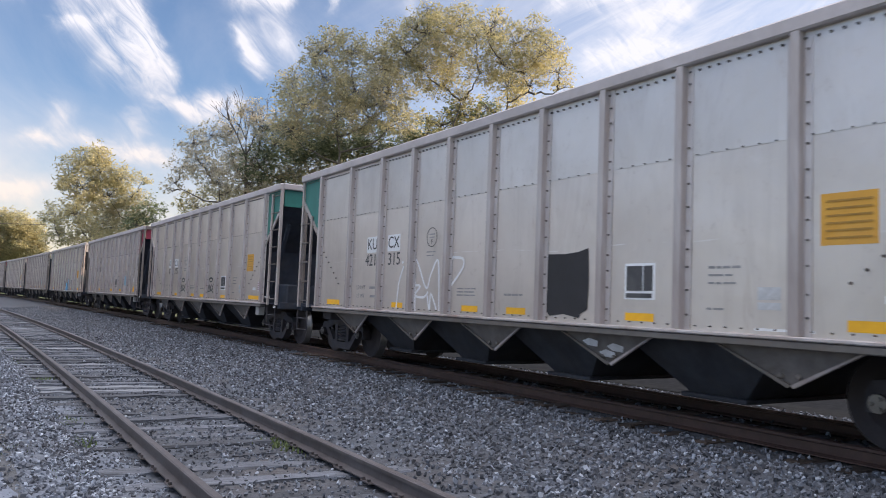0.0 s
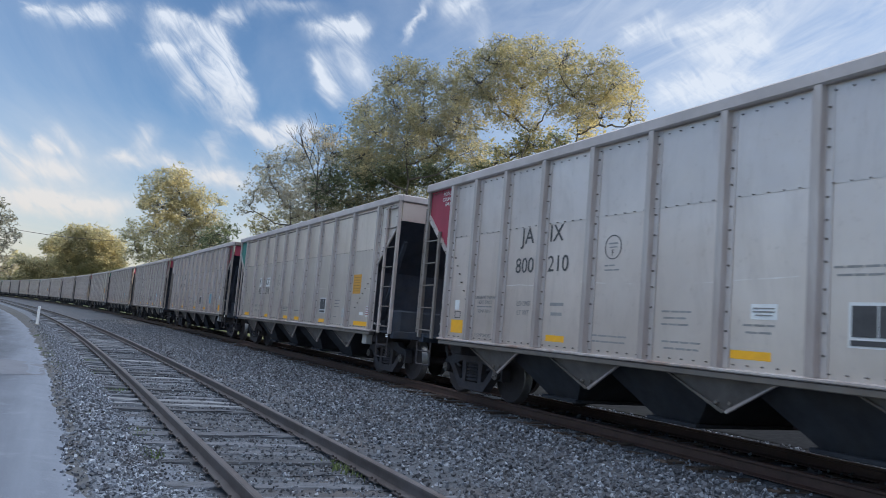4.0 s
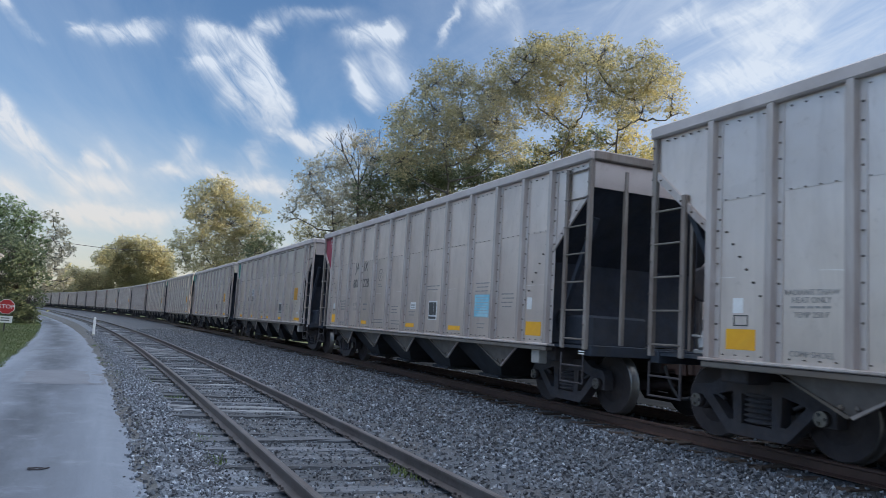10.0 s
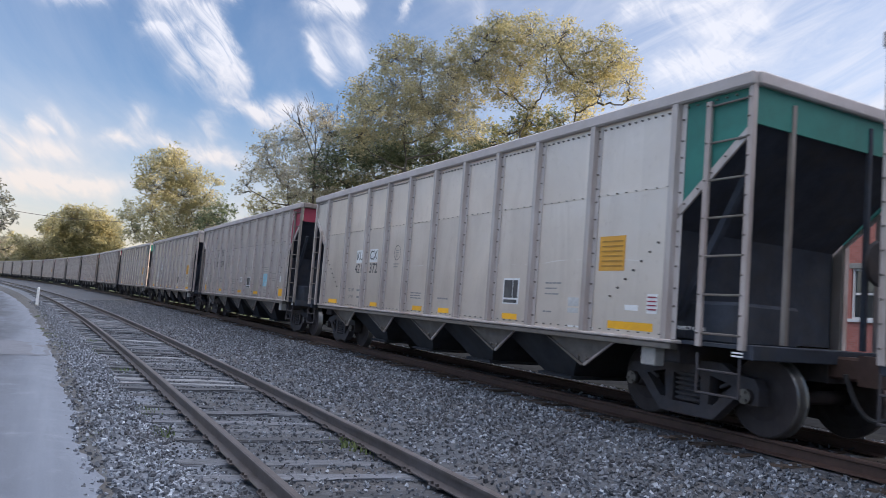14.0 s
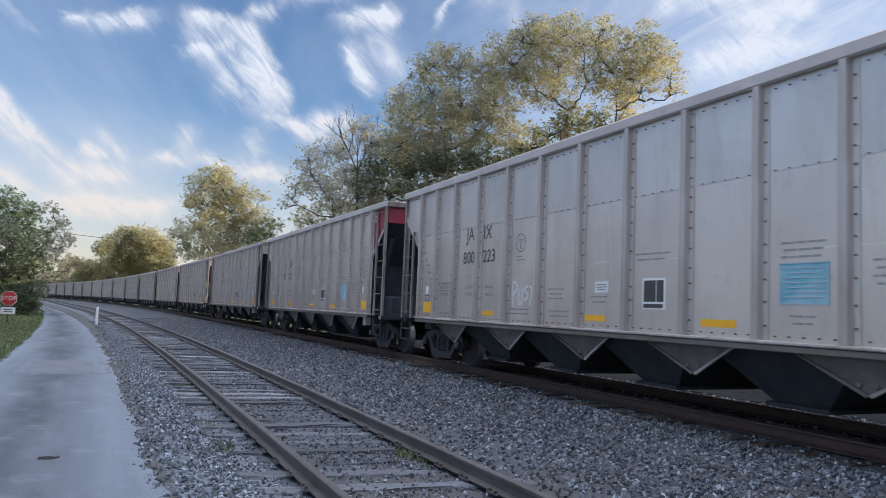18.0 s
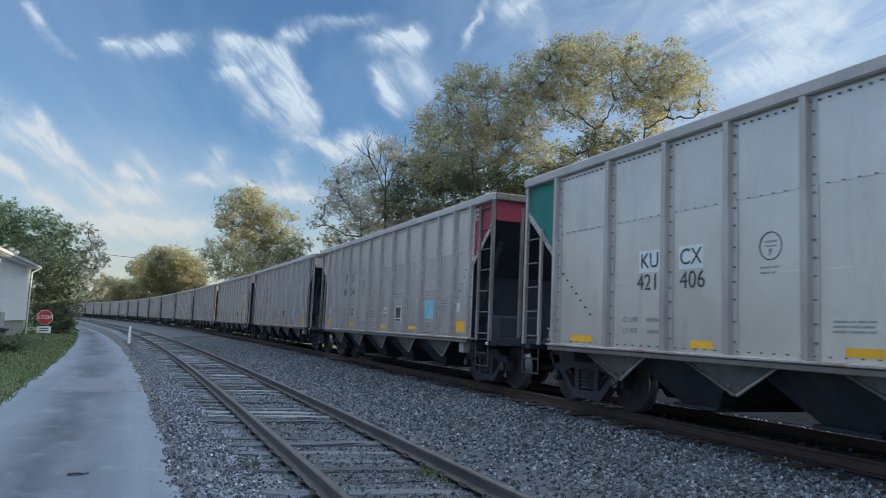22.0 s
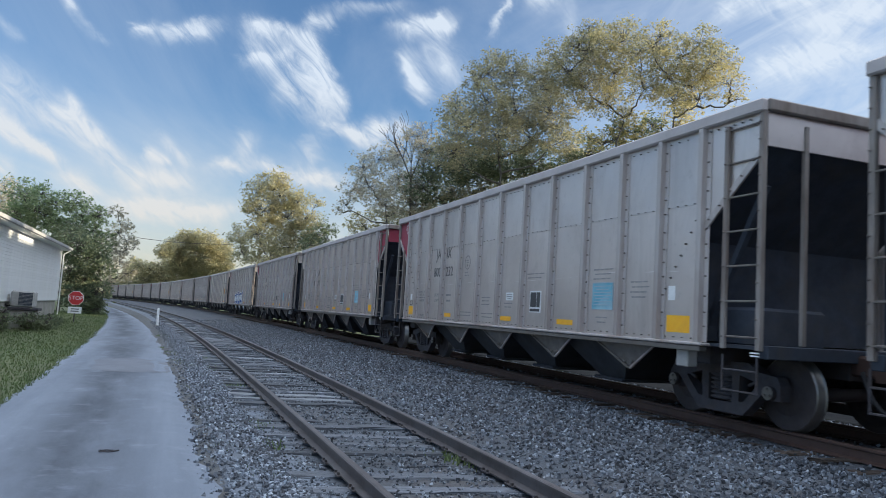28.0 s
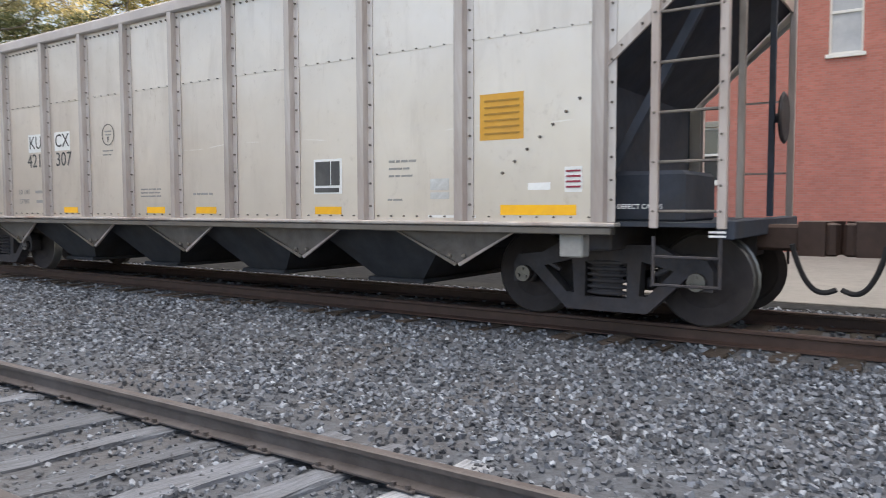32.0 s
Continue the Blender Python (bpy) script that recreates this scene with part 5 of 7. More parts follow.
        stencil(sign, [(0.003 - SIDE * 0, 0.16 - 0.065 * k, 0.40, 0.018) for k in range(6)], M["sign_line"], "sign_print").matrix_basis = pose(SIDE - 0.004, 0, 0)
        write(car, "card_mark", "DEFECT CARDS", 0.06, 6.62, 1.16, Wt)
        slab(car, "label", 4.45, 1.40, 0.24, 0.12, M["label_worn"])
        slab(car, "label", 4.45, 1.28, 0.24, 0.07, M["label_worn"])
        slab(car, "label", 5.62, 1.36, 0.24, 0.07, Wt)
        slab(car, "label", 5.98, 1.42, 0.18, 0.24, Wt)
        stencil(car, [(5.98, 1.50 - 0.05 * k, 0.15, 0.018) for k in range(4)], M["red"], "label_print").matrix_basis = pose(-0.004, 0, 0)
        stencil(car, [(4.0, 1.66, 0.46, 0.026), (3.92, 1.58, 0.30, 0.022), (3.94, 1.50, 0.34, 0.022), (3.86, 1.24, 0.22, 0.022)])
        stencil(car, [(-0.6, 1.42 - 0.05 * k, 0.5, 0.022) for k in range(3)])
        stencil(car, [(0.6, 1.34, 0.5, 0.03)])
        stencil(car, [(4.6, 1.06, 0.6, 0.025)], Wt)
        write(car, "weight_mark", "LD LMT", 0.11, -4.2, 1.42, F)
        write(car, "weight_mark", "LT WT", 0.11, -4.2, 1.26, F)
        ring(car, -1.65, 2.26)
    # the white-framed black placard
    r0 = 1.68 if kind == "j" else 2.85
    slab(car, "placard", r0, 1.52, 0.45, 0.41, Wt, 0.003, "black placard framed in white")
    stencil(car, [(r0 - 0.075, 1.555, 0.235, 0.28), (r0 + 0.125, 1.555, 0.13, 0.28), (r0 - 0.01, 1.36, 0.38, 0.05)], L, "placard_field").matrix_basis = pose(-0.004, 0, 0)
    if painted_end == -1:
        write(car, "end_writing", "ROTARY\nCOUPLER\nEND", 0.10, 6.52, 3.62, Wt, 0.006)
    else:
        write(car, "end_writing", "ROTARY\nCOUPLER\nEND", 0.10, -6.58, 3.62, Wt, 0.006)
    ob = new("end_writing", text_mesh("ROTARY\nCOUPLER\nEND", 0.10, Wt))
    ob.parent = car
    ob.matrix_basis = pose(0.0, painted_end * (HALF + 0.016), 3.62, 90, 0, 0 if painted_end < 0 else 180)
    if kind == "k":
        for o in [c for c in car.children if c.name.startswith("end_writing")]:
            bpy.data.objects.remove(o)
    return car


RING = []


def ring(parent, r, z):
    if not RING:
        bm = bmesh.new()
        n = 28
        vs = [[bm.verts.new((0, q * math.cos(2 * math.pi * k / n), q * math.sin(2 * math.pi * k / n))) for k in range(n)] for q in (0.163, 0.149)]
        for k in range(n):
            j = (k + 1) % n
            bm.faces.new((vs[0][k], vs[1][k], vs[1][j], vs[0][j]))
        me = bpy.data.meshes.new("ring_mark")
        bm.to_mesh(me)
        bm.free()
        me.materials.append(M["letter"])
        RING.append(me)
    ob = new("ring_mark", RING[0])
    ob.parent = parent
    ob.matrix_basis = pose(-SIDE - 0.004, -r, z)
    write(parent, "ring_letter", "F", 0.11, r, z - 0.075, M["letter"])
    stencil(parent, [(r, z + 0.05, 0.17, 0.022), (r, z + 0.0, 0.15, 0.016)] + [(r, z - 0.24 - 0.06 * k, 0.30, 0.02) for k in range(2)])


# number, kind, painted end (-1 leads), placard colour, extra
TRAIN = {
    -1: ("k", -1, "421330", "", ""), 0: ("k", 1, "421315", "", "hole"), 1: ("k", -1, "421325", "", "scrawl"), 2: ("j", -1, "800285", "cyan", ""), 3: ("k", 1, "421335", "", "blue"),
    4: ("j", 1, "800210", "cyan", ""), 5: ("k", 1, "421318", "", ""), 6: ("j", -1, "800216", "cyan", ""), 7: ("j", -1, "800256", "white", "scribble"), 8: ("j", -1, "800243", "cyan", ""),
    9: ("k", -1, "421347", "", ""), 10: ("j", -1, "800297", "cyan", ""), 11: ("j", 1, "800228", "cyan", ""), 12: ("k", 1, "421380", "", ""), 13: ("k", 1, "421376", "", ""), 14: ("k", -1, "421341", "", ""),
    15: ("k", -1, "421372", "", ""), 16: ("j", -1, "800270", "cyan", ""), 17: ("k", 1, "421221", "", "white_tag"), 18: ("k", -1, "421384", "", ""), 19: ("j", -1, "800223", "cyan", "pale_tag"), 20: ("j", -1, "800323", "cyan", ""),
    21: ("j", 1, "800252", "cyan", ""), 22: ("j", 1, "800263", "white", ""), 23: ("k", 1, "421406", "", ""), 24: ("j", -1, "800246", "cyan", ""), 25: ("j", 1, "800235", "cyan", ""), 26: ("k", 1, "421332", "", ""),
    27: ("j", 1, "800220", "cyan", ""), 28: ("k", -1, "421390", "", ""), 29: ("j", -1, "800237", "cyan", ""), 30: ("j", 1, "800232", "cyan", ""), 31: ("j", -1, "800292", "cyan", ""), 32: ("j", 1, "800317", "cyan", ""),
    33: ("j", 1, "800250", "cyan", "big_tag"), 34: ("k", 1, "421307", "", ""), 35: ("j", -1, "800240", "cyan", ""),
}
WEIGHTS = {7: ("237100", "48900"), 8: ("237000", "49000"), 9: ("236800", "49200"), 24: ("237100", "48900"), 25: ("237100", "48900"), 26: ("236900", "49100")}
LABELS = {"j": "dusty silver hopper car, %s corners red", "k": "worn pale silver hopper car, %s corners green"}


def stroke(parent, name, pts, width, material, out=0.006, label=""):
    """A painted stroke on the road side along points (r, z)."""
    bm = bmesh.new()
    n = len(pts)
    left, right = [], []
    for i, (r, z) in enumerate(pts):
        a, b = Vector(pts[max(i - 1, 0)]), Vector(pts[min(i + 1, n - 1)])
        d = (b - a).normalized()
        w = width / 2
        left.append(bm.verts.new((-SIDE - out, -(r - d.y * w), z + d.x * w)))
        right.append(bm.verts.new((-SIDE - out, -(r + d.y * w), z - d.x * w)))
    for i in range(n - 1):
        bm.faces.new((left[i], left[i + 1], right[i + 1], right[i]))
    return part(name, bm, material, parent, label)


def curl(r0, z0, a, b, t0, t1, n=16):
    return [(r0 + a * math.cos(radians(t0 + (t1 - t0) * k / n)), z0 + b * math.sin(radians(t0 + (t1 - t0) * k / n))) for k in range(n + 1)]


def patch(parent, name, pts, material, out, label=""):
    bm = bmesh.new()
    bm.faces.new([bm.verts.new((-SIDE - out, -r, z)) for r, z in pts])
    bmesh.ops.triangulate(bm, faces=bm.faces, ngon_method="EAR_CLIP")
    return part(name, bm, material, parent, label)


def plate_patch(parent, name, pts, material, lift):
    """Paint on the sloping plates under the sill."""
    bm = bmesh.new()
    bm.faces.new([bm.verts.new((-SIDE + 0.02 + 0.3 * (0.92 - z) - lift, -r, z)) for r, z in pts])
    bmesh.ops.triangulate(bm, faces=bm.faces)
    return part(name, bm, material, parent)


def painted_below(parent, name, pts, low, material, out, label=""):
    """A painted field from a wavy upper edge down to the height low."""
    pts = sorted(pts)
    bm = bmesh.new()
    up = [bm.verts.new((-SIDE - out, -r, z)) for r, z in pts]
    down = [bm.verts.new((-SIDE - out, -r, low)) for r, z in pts]
    for i in range(len(pts) - 1):
        bm.faces.new((up[i], down[i], down[i + 1], up[i + 1]))
    return part(name, bm, material, parent, label)


def smooth_line(pts, n=5):
    """A curve through the points."""
    out = []
    for i in range(len(pts) - 1):
        p0, p1, p2, p3 = (Vector(pts[max(i - 1, 0)]), Vector(pts[i]), Vector(pts[i + 1]), Vector(pts[min(i + 2, len(pts) - 1)]))
        for k in range(n):
            t = k / n
            q = 0.5 * (2 * p1 + (p2 - p0) * t + (2 * p0 - 5 * p1 + 4 * p2 - p3) * t * t + (3 * p1 - p0 - 3 * p2 + p3) * t ** 3)
            out.append((q.x, q.y))
    return out + [tuple(pts[-1])]


def spray(car, lines, width, material, out=0.006, name="spray_stroke"):
    for k, p in enumerate(lines):
        stroke(car, name, smooth_line(p), width, material, out + 0.0004 * k)


def extras(car, what):
    black, white, blue = M["spray_black"], M["spray_white"], M["spray_blue"]
    if what == "hole":
        patch(car, "black_patch", [(1.22, 1.88), (1.6, 1.87), (1.85, 1.89), (2.02, 1.93), (2.04, 1.5), (2.02, 1.18), (1.9, 1.12), (1.88, 1.07), (1.6, 1.11), (1.33, 1.08), (1.2, 1.2), (1.2, 1.38), (1.32, 1.42), (1.36, 1.5), (1.25, 1.66)], black, 0.005, "black painted-out patch")
        spray(car, ([(-2.55, 1.80), (-2.7, 1.5), (-2.76, 1.05)], [(-2.62, 1.86), (-2.56, 1.88)], [(-2.2, 1.85), (-2.12, 1.9), (-2.0, 1.75), (-1.76, 1.42), (-1.63, 1.65), (-1.42, 1.86), (-1.35, 1.06)], [(-2.18, 1.88), (-2.14, 1.5), (-2.10, 1.03)],
                    [(-2.13, 1.47), (-1.96, 1.45), (-2.12, 1.30), (-1.84, 1.27), (-1.70, 1.36)], [(-1.72, 1.30), (-1.64, 1.06), (-1.61, 1.33), (-1.42, 1.07)], [(-1.02, 1.52), (-1.03, 1.87), (-0.85, 1.90), (-0.69, 1.86), (-0.72, 1.72), (-1.01, 1.47)]), 0.040, M["spray_bright"])
        for r, z in ((2.05, 0.78), (2.3, 0.66), (2.45, 0.74)):
            plate_patch(car, "chalky_smear", [(r - 0.14, z + 0.02), (r - 0.02, z + 0.06), (r + 0.13, z + 0.03), (r + 0.1, z - 0.04), (r - 0.06, z - 0.03)], M["label_worn"], 0.016)
    if what == "scrawl":
        for r, k in ((-2.1, 0.62), (1.26, 0.62)):
            z = 1.25
            spray(car, ([(r, z + 0.3), (r + 0.03, z), (r + 0.1, z + 0.2), (r + 0.16, z + 0.02), (r + 0.2, z + 0.22)], [(r + 0.22, z + 0.2), (r + 0.28, z + 0.04), (r + 0.36, z + 0.2), (r + 0.3, z + 0.1), (r + 0.44, z + 0.04)],
                        [(r + 0.40, z + 0.22), (r + 0.58, z + 0.05)], [(r + 0.62, z + 0.24), (r + 0.42, z + 0.04)], curl(r + 0.32, z + 0.36, 0.16, 0.055, 0, 380), curl(r + 0.32, z + 0.31, 0.24, 0.12, 20, 160), [(r + 0.02, z - 0.02), (r + 0.3, z + 0.02), (r + 0.5, z + 0.02), (r + 0.63, z - 0.05)]), 0.036, M["spray_grey"])
    if what == "blue":
        sky = M["spray_cyan"]
        patch(car, "spray_field", [(0.97, 1.02), (0.97, 1.53), (1.27, 1.53), (1.30, 1.40), (1.38, 1.25), (1.42, 1.02)], sky, 0.0115, "light blue spray-painted letters")
        patch(car, "spray_field", [(1.38, 1.02), (1.38, 1.25), (1.43, 1.32), (1.44, 1.55), (1.38, 1.74), (1.83, 1.74), (1.76, 1.53), (1.73, 1.36), (1.76, 1.02)], sky, 0.012)
        patch(car, "spray_field", [(1.74, 1.02), (1.73, 1.36), (1.81, 1.25), (1.91, 1.31), (1.97, 1.44), (2.01, 1.49), (2.10, 1.45), (2.13, 1.35), (2.12, 1.22), (1.98, 1.02)], sky, 0.0125)
        slab(car, "rib_paint", 1.14, 1.27, 0.130, 0.50, sky, 0.015, "", 0.072)
        patch(car, "spray_shadow", [(2.12, 1.45), (2.20, 1.35), (2.18, 1.15), (2.09, 1.01), (1.96, 1.01), (2.05, 1.11), (2.12, 1.24)], black, 0.013)
        spray(car, ([(1.0, 1.55), (1.14, 1.56), (1.28, 1.55)], [(1.27, 1.54), (1.30, 1.40), (1.38, 1.25), (1.43, 1.32), (1.44, 1.55), (1.38, 1.73)], [(1.34, 1.765), (1.60, 1.77), (1.86, 1.765)],
                    [(1.83, 1.74), (1.76, 1.53), (1.73, 1.36), (1.81, 1.25), (1.91, 1.31), (1.97, 1.44), (2.02, 1.52)], [(2.0, 1.52), (2.07, 1.50), (2.14, 1.43)], [(1.74, 1.36), (1.71, 1.20), (1.77, 1.05)]), 0.038, black, 0.0135)
        spray(car, ([(1.47, 1.54), (1.54, 1.65), (1.63, 1.60)], [(1.49, 1.54), (1.50, 1.36), (1.53, 1.22)], [(1.54, 1.24), (1.57, 1.34), (1.63, 1.44)], [(1.47, 1.15), (1.52, 1.06), (1.64, 1.05)]), 0.032, M["spray_grey"], 0.0135)
        plate_patch(car, "spray_field", [(1.86, 0.86), (2.04, 0.90), (2.06, 0.70)], sky, 0.016)
        slab(car, "sill_paint", 1.12, 0.965, 0.46, 0.05, sky, 0.106)
        slab(car, "sill_paint", 1.88, 0.965, 0.24, 0.05, sky, 0.106)
        patch(car, "spray_dots", [(1.03, 1.25), (1.06, 1.29), (1.075, 1.25), (1.06, 1.20)], black, 0.0135)
        spray(car, [[(r + 0.17, z) for r, z in line] for line in (
            [(-0.01, 1.60), (-0.02, 1.47), (0.07, 1.44), (0.12, 1.60), (0.16, 1.76), (0.19, 1.54), (0.13, 1.41)], [(0.0, 1.31), (0.27, 1.51), (0.36, 1.76), (0.42, 1.80), (0.45, 1.70), (0.36, 1.48)], [(0.40, 1.45), (0.47, 1.66), (0.50, 1.46), (0.56, 1.62), (0.57, 1.46)],
            [(0.56, 1.60), (0.78, 1.77)], curl(0.62, 1.46, 0.10, 0.05, 0, 360), [(0.21, 1.35), (0.44, 1.40), (0.62, 1.38), (0.74, 1.32)])], 0.032, M["spray_grey"])
    if what == "scribble":
        r, z = -1.62, 1.42
        for k in range(6):
            a0, a1 = radians(165 - 30 * k), radians(152 - 30 * k)
            spray(car, ([(r + 0.30 * math.cos(a0), z + 0.12 + 0.22 * math.sin(a0)), (r + 0.56 * math.cos((a0 + a1) / 2), z + 0.12 + 0.46 * math.sin((a0 + a1) / 2)), (r + 0.30 * math.cos(a1), z + 0.12 + 0.22 * math.sin(a1))],), 0.024, M["spray_grey"], 0.006 + 0.0004 * k)
        spray(car, (curl(r - 0.16, z, 0.13, 0.045, 0, 350), curl(r + 0.16, z, 0.13, 0.045, 0, 350), [(r - 0.05, z - 0.05), (r + 0.02, z - 0.16), (r + 0.2, z - 0.14), (r + 0.16, z - 0.06)], [(r - 0.45, z - 0.18), (r - 0.2, z - 0.1)], curl(r, z - 0.42, 0.36, 0.2, 170, 30), curl(r - 0.42, z + 0.02, 0.06, 0.05, 60, 300), curl(r + 0.42, z + 0.02, 0.06, 0.05, 120, -120)), 0.024, M["spray_grey"], 0.009)
        for r, w in ((-4.9, 0.42), (-3.92, 0.5), (-2.85, 0.55)):
            patch(car, "spray_smudge", [(r + w / 2 * math.cos(0.45 * k) * (1 + 0.2 * math.sin(3.7 * k + r)), 1.36 + 0.075 * math.sin(0.45 * k) * (1 + 0.3 * math.sin(5.1 * k))) for k in range(14)], M["smudge"], 0.005)
    if what == "white_tag":
        spray(car, ([(-4.5, 1.95), (-4.55, 1.75), (-4.45, 1.62), (-4.35, 1.75)], [(-4.3, 1.62), (-4.24, 1.95), (-4.16, 1.64)], [(-4.28, 1.76), (-4.18, 1.76)], [(-4.1, 1.63), (-4.08, 1.94), (-3.95, 1.9), (-4.02, 1.78), (-3.92, 1.64)], [(-3.85, 1.92), (-3.83, 1.66), (-3.72, 1.64)], [(-3.55, 1.93), (-3.66, 1.88), (-3.56, 1.76), (-3.66, 1.66)], curl(-4.08, 1.50, 0.20, 0.14, 195, 350), curl(-4.14, 1.53, 0.02, 0.02, 0, 360), curl(-4.0, 1.53, 0.02, 0.02, 0, 360)), 0.045, M["spray_bright"])
    if what == "pale_tag":
        spray(car, ([(-2.0, 1.30), (-2.02, 1.72), (-1.86, 1.66), (-2.0, 1.5)], [(-1.82, 1.62), (-1.80, 1.36), (-1.70, 1.40), (-1.70, 1.62)], [(-1.50, 1.66), (-1.62, 1.6), (-1.50, 1.5), (-1.62, 1.4)], [(-1.46, 1.66), (-1.38, 1.6), (-1.44, 1.32)]), 0.035, M["spray_bright"])
    if what == "big_tag":
        top = [(-3.22, 1.62), (-3.12, 1.98), (-2.85, 2.06), (-2.58, 1.93), (-2.36, 2.02), (-2.15, 2.04), (-1.88, 2.03), (-1.66, 1.90), (-1.55, 1.84), (-1.40, 2.06), (-1.14, 2.06), (-0.95, 2.13), (-0.73, 2.12), (-0.57, 2.06), (-0.46, 1.93), (-0.30, 1.92), (-0.18, 2.02), (0.0, 2.08),
               (0.22, 2.05), (0.42, 2.05), (0.60, 1.98), (0.78, 2.08), (1.0, 2.16), (1.24, 2.18), (1.46, 2.06), (1.55, 1.80), (1.56, 1.4), (1.50, 1.03)]
        wide = lambda pts: [(-3.42 + (r + 3.2) * 1.15, 1.0 + (z - 1.0) * 0.96) for r, z in pts]
        painted_below(car, "spray_halo", smooth_line(wide([(-2.86, 1.2), (-2.84, 1.9)] + top[3:]), 3), 1.025, white, 0.005, "white spray-painted bubble letters on blue")
        patch(car, "spray_wing", wide([(-3.22, 1.62), (-3.14, 1.98), (-2.9, 2.04), (-2.72, 1.9), (-2.74, 1.5), (-2.96, 1.56)]), M["label_worn"], 0.0045)
        field = [(-2.76, 1.06), (-2.72, 1.86), (-2.60, 1.84), (-2.25, 1.92), (-1.95, 1.93), (-1.77, 1.83), (-1.62, 1.70), (-1.50, 1.83), (-1.38, 1.96), (-0.95, 2.03), (-0.74, 2.03), (-0.58, 1.96), (-0.50, 1.83), (-0.28, 1.82), (-0.14, 1.92), (0.06, 1.95), (0.30, 1.95), (0.50, 1.86), (0.64, 1.84), (0.84, 2.0), (1.08, 2.06), (1.30, 1.98), (1.44, 1.76), (1.46, 1.1)]
        painted_below(car, "spray_field", smooth_line(wide(field), 3), 1.03, blue, 0.008)
        letters = ([(-2.62, 1.03), (-2.52, 1.32), (-2.42, 1.64)], [(-2.58, 1.78), (-2.42, 1.64), (-2.15, 1.72), (-1.98, 1.58), (-2.1, 1.40), (-2.36, 1.34)], [(-2.2, 1.36), (-2.0, 1.22), (-1.86, 1.04)], [(-1.62, 1.04), (-1.60, 1.40), (-1.52, 1.80)], [(-1.56, 1.40), (-1.36, 1.36), (-1.14, 1.42)], [(-1.10, 1.04), (-1.10, 1.42), (-1.18, 1.88)],
                   [(-0.82, 1.04), (-0.78, 1.30), (-0.74, 1.46)], [(-0.80, 1.72), (-0.73, 1.76), (-0.68, 1.70)], [(-0.52, 1.04), (-0.46, 1.42), (-0.38, 1.74)], [(-0.36, 1.70), (-0.26, 1.36), (-0.12, 1.06)], [(-0.10, 1.08), (-0.04, 1.46), (0.04, 1.80)], [(0.26, 1.12), (0.22, 1.46), (0.34, 1.74), (0.48, 1.50), (0.46, 1.16), (0.32, 1.06)],
                   [(0.76, 1.04), (0.80, 1.38), (0.82, 1.70)], [(0.68, 1.66), (0.90, 1.80), (1.10, 1.72), (1.16, 1.54), (1.02, 1.40), (0.84, 1.38)], [(1.22, 1.05), (1.28, 1.30), (1.26, 1.60)])
        spray(car, [wide(p) for p in letters], 0.20, white, 0.011)
        # the paint runs over the ribs
        for r, z1 in ((-2.26, 1.82), (-1.13, 1.92), (0.0, 1.90), (1.13, 1.95)):
            slab(car, "rib_paint", r, (1.03 + z1) / 2, 0.126, z1 - 1.03, white, 0.015, "", 0.069)
            slab(car, "rib_stripe", r, z1 - 0.13, 0.130, 0.12, blue, 0.015, "", 0.072)
            slab(car, "rib_stripe", r, 1.16 + 0.1 * (r > 0), 0.130, 0.22, blue, 0.015, "", 0.072)
        for y0, span in ((-2.30, 1.0), (0.0, 1.0), (2.30, 1.0)):
            plate_patch(car, "spray_field", [(y0 - 0.42, 0.90), (y0 + 0.70, 0.90), (y0 + 0.04, 0.57), (y0 - 0.04, 0.57), (y0 - 0.3, 0.72)], white, 0.014)
            plate_patch(car, "spray_loop", [(y0 - 0.36, 0.90), (y0 - 0.2, 0.90), (y0 - 0.05, 0.74), (y0 + 0.12, 0.72), (y0 + 0.3, 0.66), (y0 + 0.04, 0.55), (y0 - 0.14, 0.64)], blue, 0.017)
        spray(car, ([(-3.12, 1.38), (-3.1, 1.27), (-3.04, 1.34), (-3.0, 1.27), (-2.95, 1.40)], [(-2.92, 1.27), (-2.86, 1.38), (-2.82, 1.28), (-2.76, 1.36), (-2.72, 1.27)], [(-3.12, 1.22), (-2.72, 1.20)], [(2.38, 1.68), (2.24, 1.6), (2.30, 1.46), (2.46, 1.5), (2.44, 1.66), (2.36, 1.7)], [(2.40, 1.46), (2.5, 1.42), (2.54, 1.58)], curl(2.54, 1.66, 0.06, 0.06, 0, 360), [(2.56, 1.40), (2.62, 1.5), (2.66, 1.36), (2.72, 1.46), (2.78, 1.34)], [(2.82, 1.30), (2.84, 1.46), (2.92, 1.40), (2.86, 1.34)], [(2.96, 1.40), (3.0, 1.28), (3.06, 1.38), (3.08, 1.20)]), 0.026, white, 0.007)
        patch(car, "overspray", [(-3.2, 1.70), (-3.14, 2.02), (-2.92, 2.10), (-2.72, 2.02), (-2.8, 1.75)], M["label_worn"], 0.0033)


def build_train():
    cars = {}
    for i in range(-1, 45):
        kind, end, number, placard, extra = TRAIN.get(i) or (random.Random(i).choice("jjk"), random.Random(i + 99).choice((-1, 1)), "", "", "")
        if (kind, end) not in stock:
            stock[kind, end] = hopper_car(kind, end)
        car = copy_thing(stock[kind, end], pose(0, 0, 0))
        tagged(car, (LABELS[kind] % ("leading" if end < 0 else "trailing")) + (" and spray-painted letters" if extra in ("blue", "big_tag", "white_tag", "scrawl", "hole", "scribble", "pale_tag") else ""))
        cars[i] = car
        if number:
            if kind == "j":
